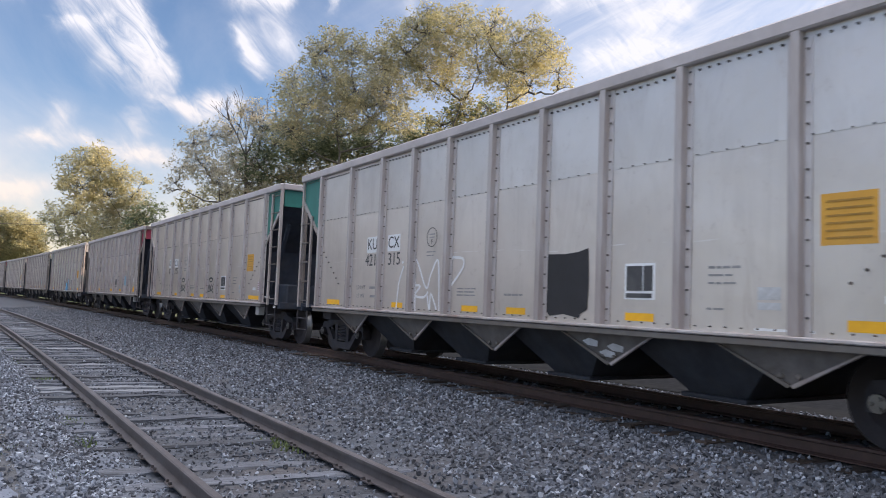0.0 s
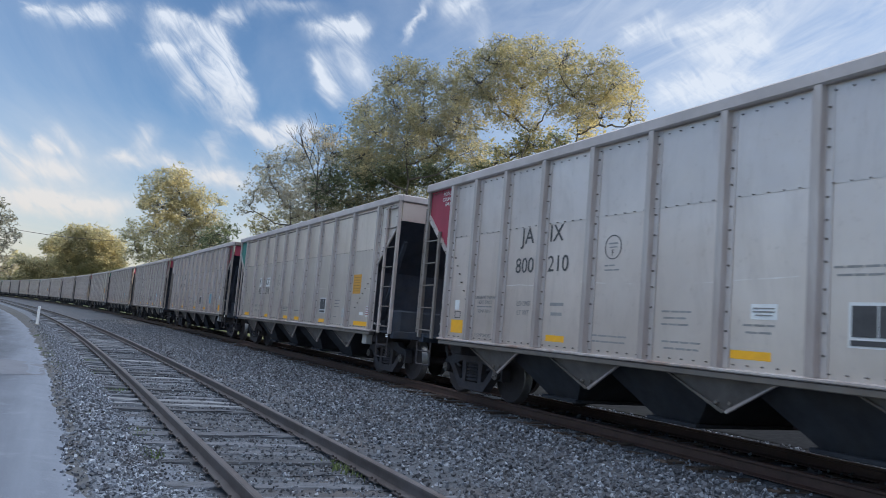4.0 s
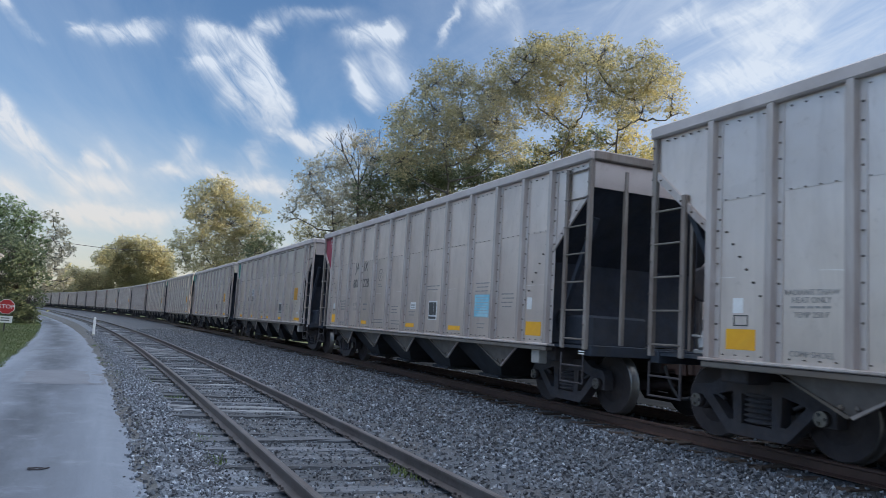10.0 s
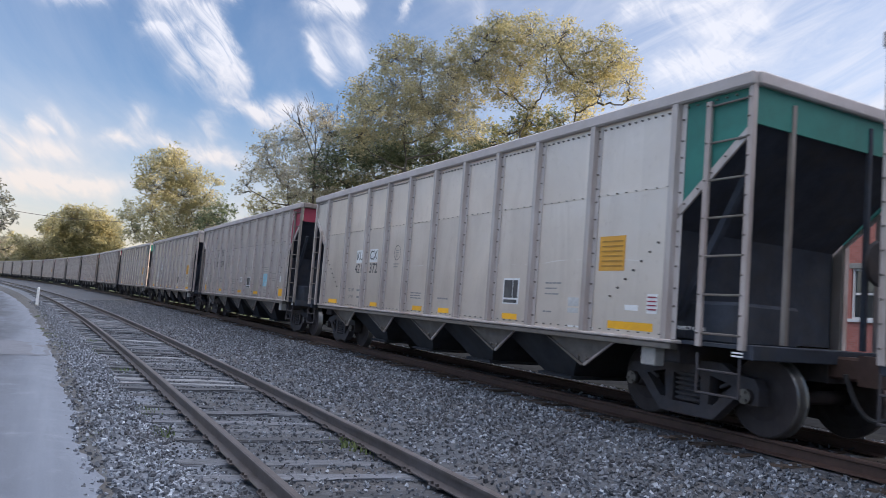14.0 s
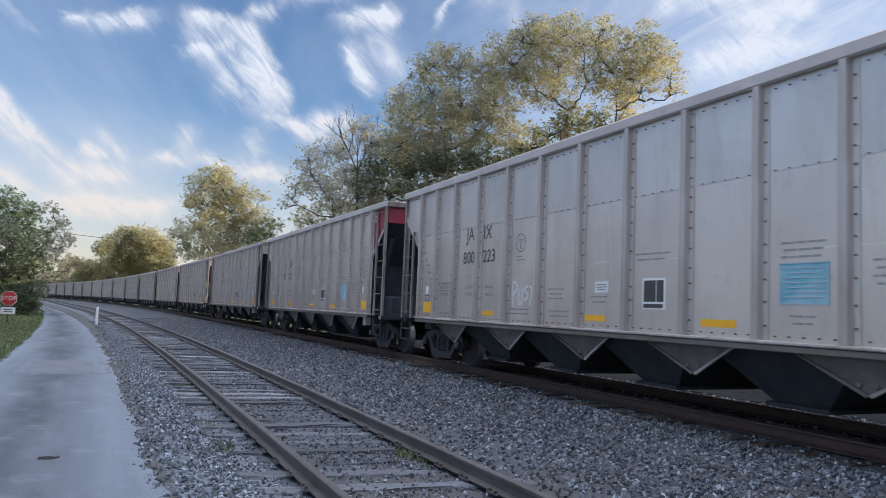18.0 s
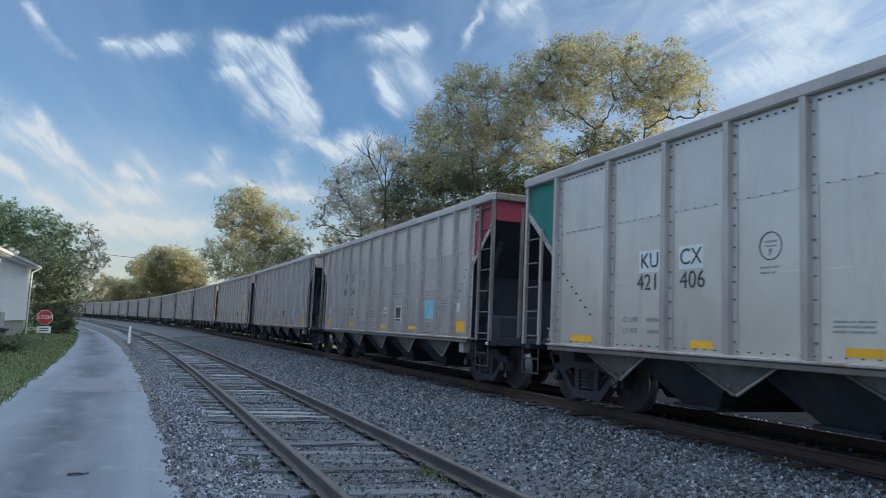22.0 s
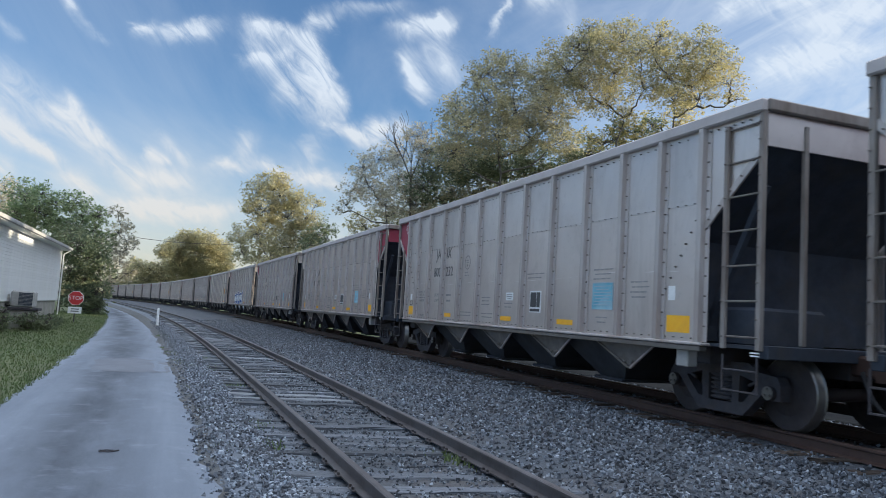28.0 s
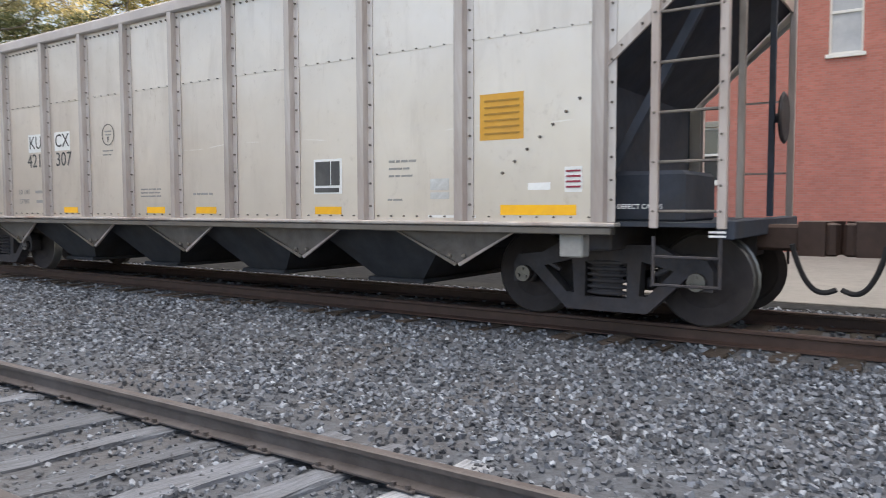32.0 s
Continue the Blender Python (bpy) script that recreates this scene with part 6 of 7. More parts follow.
                for word, size, r, z in (("JA", 0.36, -3.80, 2.70), ("IX", 0.36, -3.06, 2.69), (number[:3], 0.34, -3.84, 2.24), (number[3:], 0.34, -2.98, 2.24)):
                    write(car, "reporting_mark", word, size, r, z, M["letter"])
            else:
                for word, r in (("KU", -3.78), ("CX", -2.95)):
                    slab(car, "mark_patch", r, 2.23, 0.46, 0.30, M["white"])
                    write(car, "reporting_mark", word, 0.30, r, 2.23, M["letter"], 0.007)
                write(car, "reporting_mark", number[:3], 0.32, -3.82, 1.93, M["letter"])
                write(car, "reporting_mark", number[3:], 0.32, -2.92, 1.93, M["letter"])
        if placard:
            notice = slab(car, "notice", 3.97, 1.62, 0.60, 0.44, M["cyan"], 0.003, "light blue notice" if placard == "cyan" else "light blue notice with a bleached round middle")
            if placard != "cyan":
                patch(notice, "bleached_spot", [(0.03 + 0.24 * math.cos(a / 12 * math.pi), min(0.19, max(-0.19, 0.225 * math.sin(a / 12 * math.pi)))) for a in range(24)], M["white"], 0.0).matrix_basis = pose(SIDE - 0.005, 0, 0)
            stencil(notice, [(0.0, 0.213, 0.60, 0.014), (0.0, -0.213, 0.60, 0.014), (-0.293, 0.0, 0.014, 0.41), (0.293, 0.0, 0.014, 0.41)] + [(0.0, 0.16 - 0.05 * k, 0.5 - 0.12 * (k % 3 == 1), 0.012) for k in range(7)], M["smudge"], "notice_print").matrix_basis = pose(SIDE - 0.004, 0, 0)
        r, z, d = (-2.95, 1.66, 0.14) if kind == "j" else (-3.68, 1.42, 0.16)
        if i not in WEIGHTS:
            for k in range(2):
                slab(car, "weight_line", r, z - d * k, 0.32 - 0.06 * k, 0.045, M["faint"])
        if i in WEIGHTS:
            for k, word in enumerate(WEIGHTS[i]):
                write(car, "weight_mark", word, 0.11, r, z - d * k, M["letter"])
        extras(car, extra)
    for car in stock.values():
        for o in (*car.children_recursive, car):
            bpy.data.objects.remove(o)
    return cars


stock = {}
# slack in the couplers, metres
SLACK = {25: 0.12, 27: 0.1}
CARS = build_train()

# ------------------------------------------------------------------ trees
def leaf_mesh(rng, c, size):
    """One bent leaf spray at each place of c."""
    count = len(c)
    u = rng.normal(0, 1, (count, 3))
    u[:, 2] *= 0.55
    u /= np.linalg.norm(u, axis=1)[:, None]
    w = rng.normal(0, 1, (count, 3))
    w -= (w * u).sum(1)[:, None] * u
    w /= np.linalg.norm(w, axis=1)[:, None]
    s = size * rng.uniform(0.5, 1.25, count)[:, None]
    nrm = np.cross(u, w)
    v = np.stack([c - u * s, c - u * s * 0.1 + w * s * 0.42 + nrm * s * 0.12, c + u * s, c - u * s * 0.1 - w * s * 0.42 + nrm * s * 0.12], 1)
    i = np.arange(count)[:, None] * 4
    faces = np.concatenate([i + np.array([[0, 1, 2]]), i + np.array([[0, 2, 3]])], 1).reshape(-1, 3)
    return v.reshape(-1, 3).tolist(), faces.tolist()


def tree(name, label, x, y, height, spread, crown_from, leaf, clumps, per, seed, leaf_size=0.14, puff=0.5, lean=(0, 0), limbs=7, group="trees along the railway"):
    """A tapered trunk that forks into rising limbs, twigs from them to leaf clumps, and leaves scattered in each clump."""
    rnd = random.Random(seed)
    rng = np.random.default_rng(seed)
    t = thing(name, label, "tree", group, at=pose(x, y, -0.05))
    bm = bmesh.new()
    base = 0.012 * height + 0.05
    fork = height * max(0.12, crown_from * 0.8)

    def curve(points, r0, r1, sides):
        n = len(points) - 1
        for k in range(n):
            bar(bm, points[k], points[k + 1], r0 + (r1 - r0) * k / n, sides, r0 + (r1 - r0) * (k + 1) / n)

    lx, ly = lean
    stem = [Vector((lx * u * 0.4 + rnd.uniform(-0.1, 0.1) * (u > 0), ly * u * 0.4 + rnd.uniform(-0.1, 0.1) * (u > 0), fork * u)) for u in (0, 0.35, 0.7, 1.0)]
    curve(stem, base, base * 0.75, 8)
    nodes = []
    for k in range(limbs):
        a = 2 * math.pi * (k + rnd.uniform(-0.3, 0.3)) / limbs
        reach = spread * (0.2 if k == 0 else rnd.uniform(0.6, 0.95))
        tip = Vector((lx + reach * math.cos(a), ly + reach * math.sin(a), height * (0.93 if k == 0 else rnd.uniform(0.62, 0.90))))
        start = stem[-1 if k % 3 else -2]
        pts = []
        for j in range(6):
            u = j / 5
            p = start.lerp(tip, u)
            p.x += (tip.x - start.x) * 0.25 * math.sin(math.pi * u) + rnd.uniform(-0.18, 0.18) * (0 < j)
            p.y += (tip.y - start.y) * 0.25 * math.sin(math.pi * u) + rnd.uniform(-0.18, 0.18) * (0 < j)
            pts.append(p)
        curve(pts, base * (0.5 if k == 0 else 0.36), 0.025, 6)
        nodes += [pts[i].lerp(pts[i + 1], h) for i in range(1, 5) for h in (0.0, 0.5)] + [pts[-1]]
    # clumps fill an egg-shaped crown, more of them near its skin, bulging in lobes
    cen = []
    lobes = [(rnd.uniform(0, 2 * math.pi), rnd.uniform(-0.6, 0.9), rnd.uniform(0.75, 1.12)) for _ in range(9)]
    while len(cen) < clumps:
        d = rng.normal(0, 1, 3)
        d /= np.linalg.norm(d)
        az = math.atan2(d[1], d[0])
        near = max(lobes, key=lambda l: math.cos(l[0] - az) * math.sqrt(max(0, 1 - l[1] ** 2)) * math.hypot(d[0], d[1]) + l[1] * d[2])
        q = rng.uniform(0.15, 1) ** 0.45 * near[2]
        zc, zr = height * (1 + crown_from) / 2, height * (1 - crown_from) / 2
        w = 1.0 - 0.25 * max(0, d[2])
        cen.append((lx * 0.8 + d[0] * q * spread * w, ly * 0.8 + d[1] * q * spread * w, min(zc + d[2] * q * zr, height * 1.03)))
    tips = []
    for c in cen:
        c = Vector(c)
        n = min(nodes, key=lambda p: (p - c).length + 1.2 * max(0, p.z - c.z + 0.7 * math.hypot(p.x - c.x, p.y - c.y)))
        mid = n.lerp(c, 0.5) + Vector((rnd.uniform(-0.2, 0.2), rnd.uniform(-0.2, 0.2), rnd.uniform(0.0, 0.3)))
        curve([n, n.lerp(mid, 0.6) + Vector((0, 0, 0.05)), mid.lerp(c, 0.35), c], 0.024, 0.007, 4)
        tips.append(c)
    part("trunk", bm, M["bark"], t)
    tips = np.array([v[:] for v in tips])
    size = rng.uniform(0.6, 1.35, len(tips))
    pick = rng.choice(len(tips), len(tips) * per, p=size ** 2 / (size ** 2).sum())
    c = tips[pick] + rng.normal(0, puff, (len(pick), 3)) * np.array([1, 1, 0.5]) * size[pick][:, None]
    v, f = leaf_mesh(rng, c, leaf_size)
    from_arrays("crown", v, f, leaf, t)
    return t


def polar(az, dist):
    """Ground place at an azimuth (degrees left of +y) and distance from the camera."""
    return -dist * math.sin(radians(az)), dist * math.cos(radians(az))


def lobed_tree(label, leaf, density, leaf_size, az, dist, seed, lobes, group="trees along the railway"):
    """A trunk that forks into limbs, one to each bough; a bough (azimuth, height, radius) carries sprays of leaves on twigs."""
    rnd = random.Random(seed)
    rng = np.random.default_rng(seed)
    bx, by = polar(az, dist)
    t = thing("tree", label, "tree", group, at=pose(bx, by, -0.05))
    top = max(z for _, z, _ in lobes)
    low = min(z - r for _, z, r in lobes)
    base = 0.010 * top + 0.06

    wood, bark = [], []

    def curve(points, r0, r1, sides):
        """A tapered limb through the points."""
        n, o = len(points) - 1, len(wood)
        for k, p in enumerate(points):
            d = (points[min(k + 1, n)] - points[max(k - 1, 0)]).normalized()
            u = d.cross(Vector((0.3, 0.9, 0.1))).normalized()
            w = d.cross(u)
            r = r0 + (r1 - r0) * k / n
            for q in range(sides):
                wood.append((p + (u * math.cos(2 * math.pi * q / sides) + w * math.sin(2 * math.pi * q / sides)) * r)[:])
        for k in range(n):
            for q in range(sides):
                a, b = o + k * sides + q, o + k * sides + (q + 1) % sides
                bark.append((a, b, b + sides, a + sides))

    def bent(a, b, n, sag, jit):
        pts = []
        for k in range(n + 1):
            u = k / n
            p = a.lerp(b, u) + Vector((0, 0, -sag * (b - a).length * math.sin(math.pi * u)))
            if 0 < k < n:
                p += Vector((rnd.uniform(-jit, jit), rnd.uniform(-jit, jit), rnd.uniform(-jit, jit)))
            pts.append(p)
        return pts

    centres = []
    for a, z, r in lobes:
        x, y = polar(a, dist + rnd.uniform(-1.0, 1.0) * (1.0 + 0.8 * r))
        centres.append((Vector((x - bx, y - by, z)), r))
    mid = sum((c for c, _ in centres), Vector()) / len(centres)
    fork = Vector((mid.x * 0.35, mid.y * 0.35, max(0.16 * top, low * 0.75)))
    curve(bent(Vector((0, 0, 0)), fork, 5, 0.0, 0.10), base, base * 0.72, 8)
    nodes = [fork]
    for c, r in sorted(centres, key=lambda q: (q[0] - fork).length):
        n = min(nodes, key=lambda p: (p - c).length + 2.0 * max(0, p.z - c.z + 0.4 * math.hypot(p.x - c.x, p.y - c.y)) - 0.25 * (c - fork).length * (p != fork))
        pts = bent(n, c, 6, 0.10, 0.16)
        thick = base * (0.52 if n is fork else 0.30)
        curve(pts, thick, 0.03, 6)
        nodes += pts[2:]
    vs = []
    for c, r in centres:
        sprays = max(8, int(34 * density * (r / 1.4) ** 1.5))
        for k in range(sprays):
            d = rng.normal(0, 1, 3)
            d /= np.linalg.norm(d)
            d[2] = d[2] if d[2] > 0 else d[2] * 0.75
            q = c + Vector((d * r * rng.uniform(0.3, 1.0) ** 0.5 * rng.uniform(0.9, 1.42)).tolist())
            curve([c, c.lerp(q, 0.55) + Vector((rnd.uniform(-0.12, 0.12), rnd.uniform(-0.12, 0.12), 0.10 * r)), q], 0.013, 0.006, 3)
            size = rng.uniform(0.13, 0.27) * r
            count = max(7, int(4.6 * (size / leaf_size) ** 2))
            p = rng.normal(0, 1, (count, 3)) * np.array([1, 1, 0.72]) * size * 0.85
            vs.append(np.array(q[:]) + p)
    from_arrays("trunk", wood, bark, M["bark"], t)
    v, f = leaf_mesh(rng, np.concatenate(vs), leaf_size)
    from_arrays("crown", v, f, leaf, t)
    return t


lobed_tree("tall locust tree turning gold, leaning out over the line", M["leaf_big"], 1.1, 0.125, -36.0, 58, 500, ((-38.8, 24.0, 1.5), (-37.6, 23.2, 1.4), (-39.6, 21.8, 1.7), (-41.0, 19.8, 1.3), (-38.3, 20.5, 1.7), (-37.1, 18.8, 1.4), (-40.4, 22.6, 1.2), (-35.9, 23.9, 1.4), (-41.5, 19.0, 0.8), (-36.5, 21.3, 1.7), (-35.4, 22.6, 1.4), (-38.9, 18.9, 1.1)))
lobed_tree("tall locust tree with a broad rounded crown", M["leaf_big"], 1.3, 0.125, -32.6, 60, 501, ((-33.2, 25.0, 1.6), (-31.5, 24.7, 1.5), (-30.5, 23.4, 1.7), (-32.6, 22.5, 1.9), (-34.4, 23.4, 1.4), (-29.2, 24.1, 1.3), (-27.9, 23.6, 1.3), (-34.9, 20.5, 1.4), (-32.0, 20.1, 1.6), (-30.3, 20.8, 1.7), (-29.1, 21.9, 1.6), (-30.5, 25.3, 0.8), (-33.5, 18.7, 1.1)))
lobed_tree("tall leafy locust tree with dense lower boughs", M["leaf_dull"], 1.5, 0.13, -24.8, 60, 502, ((-23.5, 22.6, 1.2), (-22.7, 21.3, 1.3), (-24.7, 21.5, 1.4), (-26.2, 22.0, 1.4), (-27.4, 20.8, 1.6), (-21.7, 20.9, 1.0), (-20.4, 19.7, 1.2), (-20.2, 18.3, 1.3), (-22.8, 18.7, 1.7), (-25.1, 18.8, 1.9), (-27.8, 18.4, 1.9), (-21.3, 16.5, 1.7), (-23.8, 16.1, 1.9), (-26.4, 16.5, 1.6), (-28.7, 15.9, 1.4), (-20.3, 14.7, 1.7)))
lobed_tree("dark leafy undergrowth trees behind the train", M["leaf_green"], 1.5, 0.18, -24.0, 66, 503, ((-19.2, 14.6, 1.7), (-21.8, 15.1, 2.1), (-24.1, 15.2, 2.1), (-26.5, 15.3, 1.7), (-20.4, 13.0, 1.7), (-18.1, 12.5, 1.7), (-28.8, 15.0, 1.6), (-31.0, 17.1, 1.6), (-33.3, 18.1, 1.4), (-35.5, 18.7, 1.2)))
lobed_tree("yellow-green tree behind the train, low sunlight in its leaf colour", M["leaf_gold"], 1.2, 0.16, -33.0, 66, 560, ((-39.8, 18.2, 1.5), (-38.2, 16.8, 1.6), (-36.4, 16.6, 1.7), (-34.4, 16.4, 1.7), (-32.4, 15.6, 1.7), (-30.4, 15.2, 1.7), (-28.6, 14.2, 1.8), (-40.8, 16.2, 1.6), (-36.0, 14.4, 1.8), (-33.2, 13.8, 1.8), (-30.6, 13.0, 1.8), (-38.8, 14.4, 1.8), (-27.2, 12.6, 1.8), (-42.4, 14.6, 1.6)))
lobed_tree("dull green tree filling in behind the train", M["leaf_dull"], 1.2, 0.17, -24.0, 68, 561, ((-29.2, 17.6, 1.6), (-27.0, 14.4, 1.8), (-24.6, 13.4, 1.9), (-22.2, 12.6, 1.9), (-19.8, 11.6, 1.8), (-17.6, 10.6, 1.8), (-15.6, 9.6, 1.7), (-13.8, 9.2, 1.5), (-26.0, 11.4, 1.9), (-23.0, 10.4, 1.9), (-19.0, 9.2, 1.9), (-25.4, 16.2, 1.4), (-21.0, 14.6, 1.4)))
lobed_tree("yellow-green young tree with low sunlight in its leaf colour", M["leaf_gold"], 1.0, 0.15, -35.2, 64, 504, ((-37.7, 19.4, 1.3), (-36.9, 18.2, 1.2), (-38.5, 19.1, 1.0), (-35.5, 19.2, 1.0), (-33.8, 17.9, 1.2), (-32.1, 16.9, 1.2), (-37.9, 21.0, 0.8), (-30.7, 17.9, 1.0)))
lobed_tree("thin grey-gold tree with bare twigs at its top", M["leaf_pale"], 1.3, 0.125, -16.0, 64, 505, ((-17.4, 16.7, 1.2), (-16.0, 15.6, 1.3), (-18.3, 15.6, 1.3), (-14.6, 14.9, 1.2), (-13.3, 13.8, 1.3), (-12.7, 12.1, 1.2), (-12.2, 10.6, 0.9), (-14.0, 11.9, 1.5), (-16.1, 13.5, 1.5), (-17.8, 13.3, 1.5), (-15.3, 10.7, 1.5), (-17.3, 11.1, 1.5), (-11.7, 10.1, 0.6), (-19.1, 17.3, 0.8)))
lobed_tree("tall yellowing tree beside the track", M["leaf_hazy"], 1.5, 0.2, -7.2, 105, 506, ((-6.1, 18.6, 1.5), (-7.0, 18.7, 1.7), (-5.5, 16.8, 1.6), (-7.2, 16.6, 2.1), (-8.6, 16.0, 1.7), (-6.0, 14.3, 2.1), (-7.8, 13.7, 2.3), (-9.3, 13.9, 1.9), (-10.0, 16.6, 1.0), (-5.1, 14.6, 1.3), (-4.4, 10.8, 1.5), (-5.7, 10.9, 2.1), (-7.7, 10.3, 2.3), (-9.4, 11.0, 2.1), (-4.9, 8.3, 1.7), (-6.7, 7.7, 2.1)))
lobed_tree("low dark green tree beside the track", M["leaf_green"], 1.3, 0.2, -10.5, 98, 507, ((-10.5, 12.2, 1.1), (-10.1, 11.0, 1.4), (-11.2, 11.9, 0.9), (-9.7, 9.6, 1.3), (-11.0, 10.5, 1.1)))
lobed_tree("golden-green tree far along the track", M["leaf_hazy"], 1.3, 0.42, -1.6, 255, 508, ((-0.6, 21.7, 2.4), (-1.4, 21.1, 2.9), (-0.1, 18.4, 2.9), (-2.3, 19.8, 3.7), (-3.2, 17.6, 3.5), (0.6, 16.3, 2.9), (-1.1, 16.0, 4.0), (-2.8, 13.4, 4.0), (-1.6, 10.7, 4.0), (-3.6, 13.1, 2.7), (-0.4, 12.3, 3.5)))
lobed_tree("dark green tree far along the track", M["leaf_dull"], 1.3, 0.42, 0.6, 265, 509, ((0.2, 12.1, 3.4), (1.0, 8.9, 3.4), (1.6, 10.1, 2.6), (1.9, 7.1, 2.6), (0.5, 6.4, 3.2), (-0.5, 7.1, 3.2), (2.4, 11.4, 2.3)))
lobed_tree("leafy green tree behind the house", M["leaf_fresh"], 2.4, 0.15, 7.2, 66, 510, ((8.9, 9.1, 1.1), (9.1, 7.8, 1.3), (7.8, 8.6, 1.0), (6.9, 8.6, 1.0), (6.1, 8.1, 1.0), (5.3, 7.7, 0.9), (8.2, 7.1, 1.3), (6.7, 6.8, 1.3), (5.6, 6.5, 1.1), (4.8, 6.0, 0.8), (10.1, 8.7, 1.1), (10.3, 7.1, 1.3)))
lobed_tree("dense dark bushy tree beside the lane", M["leaf_green"], 3.2, 0.15, 5.8, 62, 511, ((6.4, 4.7, 1.2), (5.5, 4.3, 1.2), (4.8, 3.5, 1.0), (5.7, 2.6, 1.2), (6.2, 1.3, 1.1), (4.9, 1.6, 1.0), (5.4, 0.5, 1.0), (4.7, 0.4, 0.6), (6.8, 3.1, 1.2), (6.9, 5.6, 1.2), (5.4, 5.1, 1.0)))
lobed_tree("thin brownish tree beside the lane", M["leaf_pale"], 1.9, 0.14, 4.9, 66, 512, ((4.0, 8.2, 0.6), (3.5, 7.2, 0.7), (3.1, 6.2, 0.6), (3.9, 6.6, 0.8), (2.7, 5.7, 0.5), (3.4, 5.1, 0.8), (3.6, 4.2, 0.8), (2.9, 3.4, 0.6), (4.3, 4.1, 0.8), (4.2, 5.4, 0.7), (3.8, 2.9, 0.7), (4.4, 2.4, 0.5)))
lobed_tree("hazy grey-green tree behind the house", M["leaf_pale"], 0.9, 0.17, 10.8, 90, 513, ((11.2, 12.0, 1.2), (10.6, 11.4, 1.2), (11.3, 10.1, 1.6), (10.0, 10.2, 1.4), (12.1, 10.5, 1.5), (10.6, 9.3, 1.5)))


def bare_twigs():
    """The dead top of the thin tree: forked grey branches that stand clear of the leaves."""
    x, y = polar(-17.3, 63.5)
    t = thing("dead_branches", "bare grey forked branches above the thin tree", "tree", at=pose(x, y, 9.0))
    rnd = random.Random(9)
    bm = bmesh.new()

    def grow(a, d, length, r, level):
        b = a + d * length
        bar(bm, a, b, r, 5, r * 0.7)
        if level:
            for k in range(2 if level < 3 else 3):
                e = (d + Vector((rnd.uniform(-0.7, 0.7), rnd.uniform(-0.5, 0.5), rnd.uniform(-0.25, 0.35)))).normalized()
                grow(b, e, length * rnd.uniform(0.6, 0.85), r * 0.68, level - 1)

    grow(Vector((0, 0, 0)), Vector((-0.05, 0, 1)).normalized(), 4.2, 0.11, 0)
    for d, n in ((Vector((0.35, 0, 1)), 1.7), (Vector((-0.45, 0, 0.9)), 1.9), (Vector((-0.05, 0, 1)), 1.4)):
        grow(Vector((-0.2, 0, 4.1)), d.normalized(), n, 0.06, 4)
    part("dead_top", bm, M["bark"], t)


bare_twigs()
# unseen low woods that close the view behind the train
# the two at -44.0 and -47.6 are added to keep sun off the house
for az, dist, h, sp, leaf, n in ((-29.2, 68, 14.6, 4.4, "leaf_dull", 138), (-34.0, 70, 14.4, 4.4, "leaf_dull", 118), (-44.0, 51, 12.2, 4.0, "leaf_big", 148), (-47.6, 52, 12.4, 4.0, "leaf_green", 148), (-20.6, 70, 12.0, 4.0, "leaf_green", 138), (-14.5, 78, 9.0, 4.0, "leaf_green", 118), (3.4, 268, 9.0, 6.0, "leaf_dull", 130), (11.4, 74, 8.4, 3.8, "leaf_green", 150), (13.6, 70, 9.0, 4.0, "leaf_fresh", 150)):
    tree("tree", "added leafy tree behind the train" if az < 0 else "green tree behind the lane", *polar(az, dist), h, sp, 0.1, M[leaf], n, 68, int(abs(az) * 10), 0.17, 0.42)
for x, y, h, sp in ((-5.15, 33.1, 0.62, 0.5), (-4.75, 33.7, 0.52, 0.42), (-5.0, 37.0, 0.5, 0.45), (-5.75, 30.4, 0.9, 0.6)):
    tree("bush", "low dark green bush in front of the house", x, y, h, sp, 0.05, M["leaf_green"], 40, 50, int(y * 10), 0.05, 0.12, (0, 0), 5, "bushes by the house")


def far_woods():
    """A wooded skyline round the place, far behind everything."""
    rng = np.random.default_rng(77)
    n = 26000
    a = np.concatenate([rng.uniform(-4, 30, n // 2), rng.uniform(-180, 180, n // 2)])
    d = rng.uniform(300, 345, n)
    top = 9.0 + 4.0 * np.sin(a * 0.9) + 3.0 * np.sin(a * 2.3 + 1) + 2 * np.sin(a * 5.1)
    z = top * np.sqrt(rng.uniform(0, 1, n))
    c = np.stack([-d * np.sin(np.radians(a)), d * np.cos(np.radians(a)), z], 1)
    u = rng.normal(0, 1, (n, 3))
    u /= np.linalg.norm(u, axis=1)[:, None]
    w = np.cross(u, rng.normal(0, 1, (n, 3)))
    w /= np.linalg.norm(w, axis=1)[:, None]
    s = rng.uniform(0.8, 1.9, (n, 1))
    v = np.stack([c - u * s, c + w * s * 0.6, c + u * s, c - w * s * 0.6], 1)
    f = (np.arange(n)[:, None] * 4 + np.array([[0, 1, 2, 3]]))
    return tagged(from_arrays("far_woods", v.reshape(-1, 3).tolist(), f.tolist(), M["leaf_dull"]), "distant dull green woods on the skyline", "woods", kind="stuff")


far_woods()


def sun_screen(x0, x1, y0, y1, top, count, seed):
    """Unbroken woods added beyond the yard to block low sun, hidden but for gaps."""
    rng = np.random.default_rng(seed)
    c = np.stack([rng.uniform(x0, x1, count), rng.uniform(y0, y1, count), np.zeros(count)], 1)
    c[:, 2] = (top + 2.0 * np.sin(c[:, 1] * 0.5) + 1.2 * np.sin(c[:, 1] * 1.3)) * rng.uniform(0.02, 1, count) ** 0.8
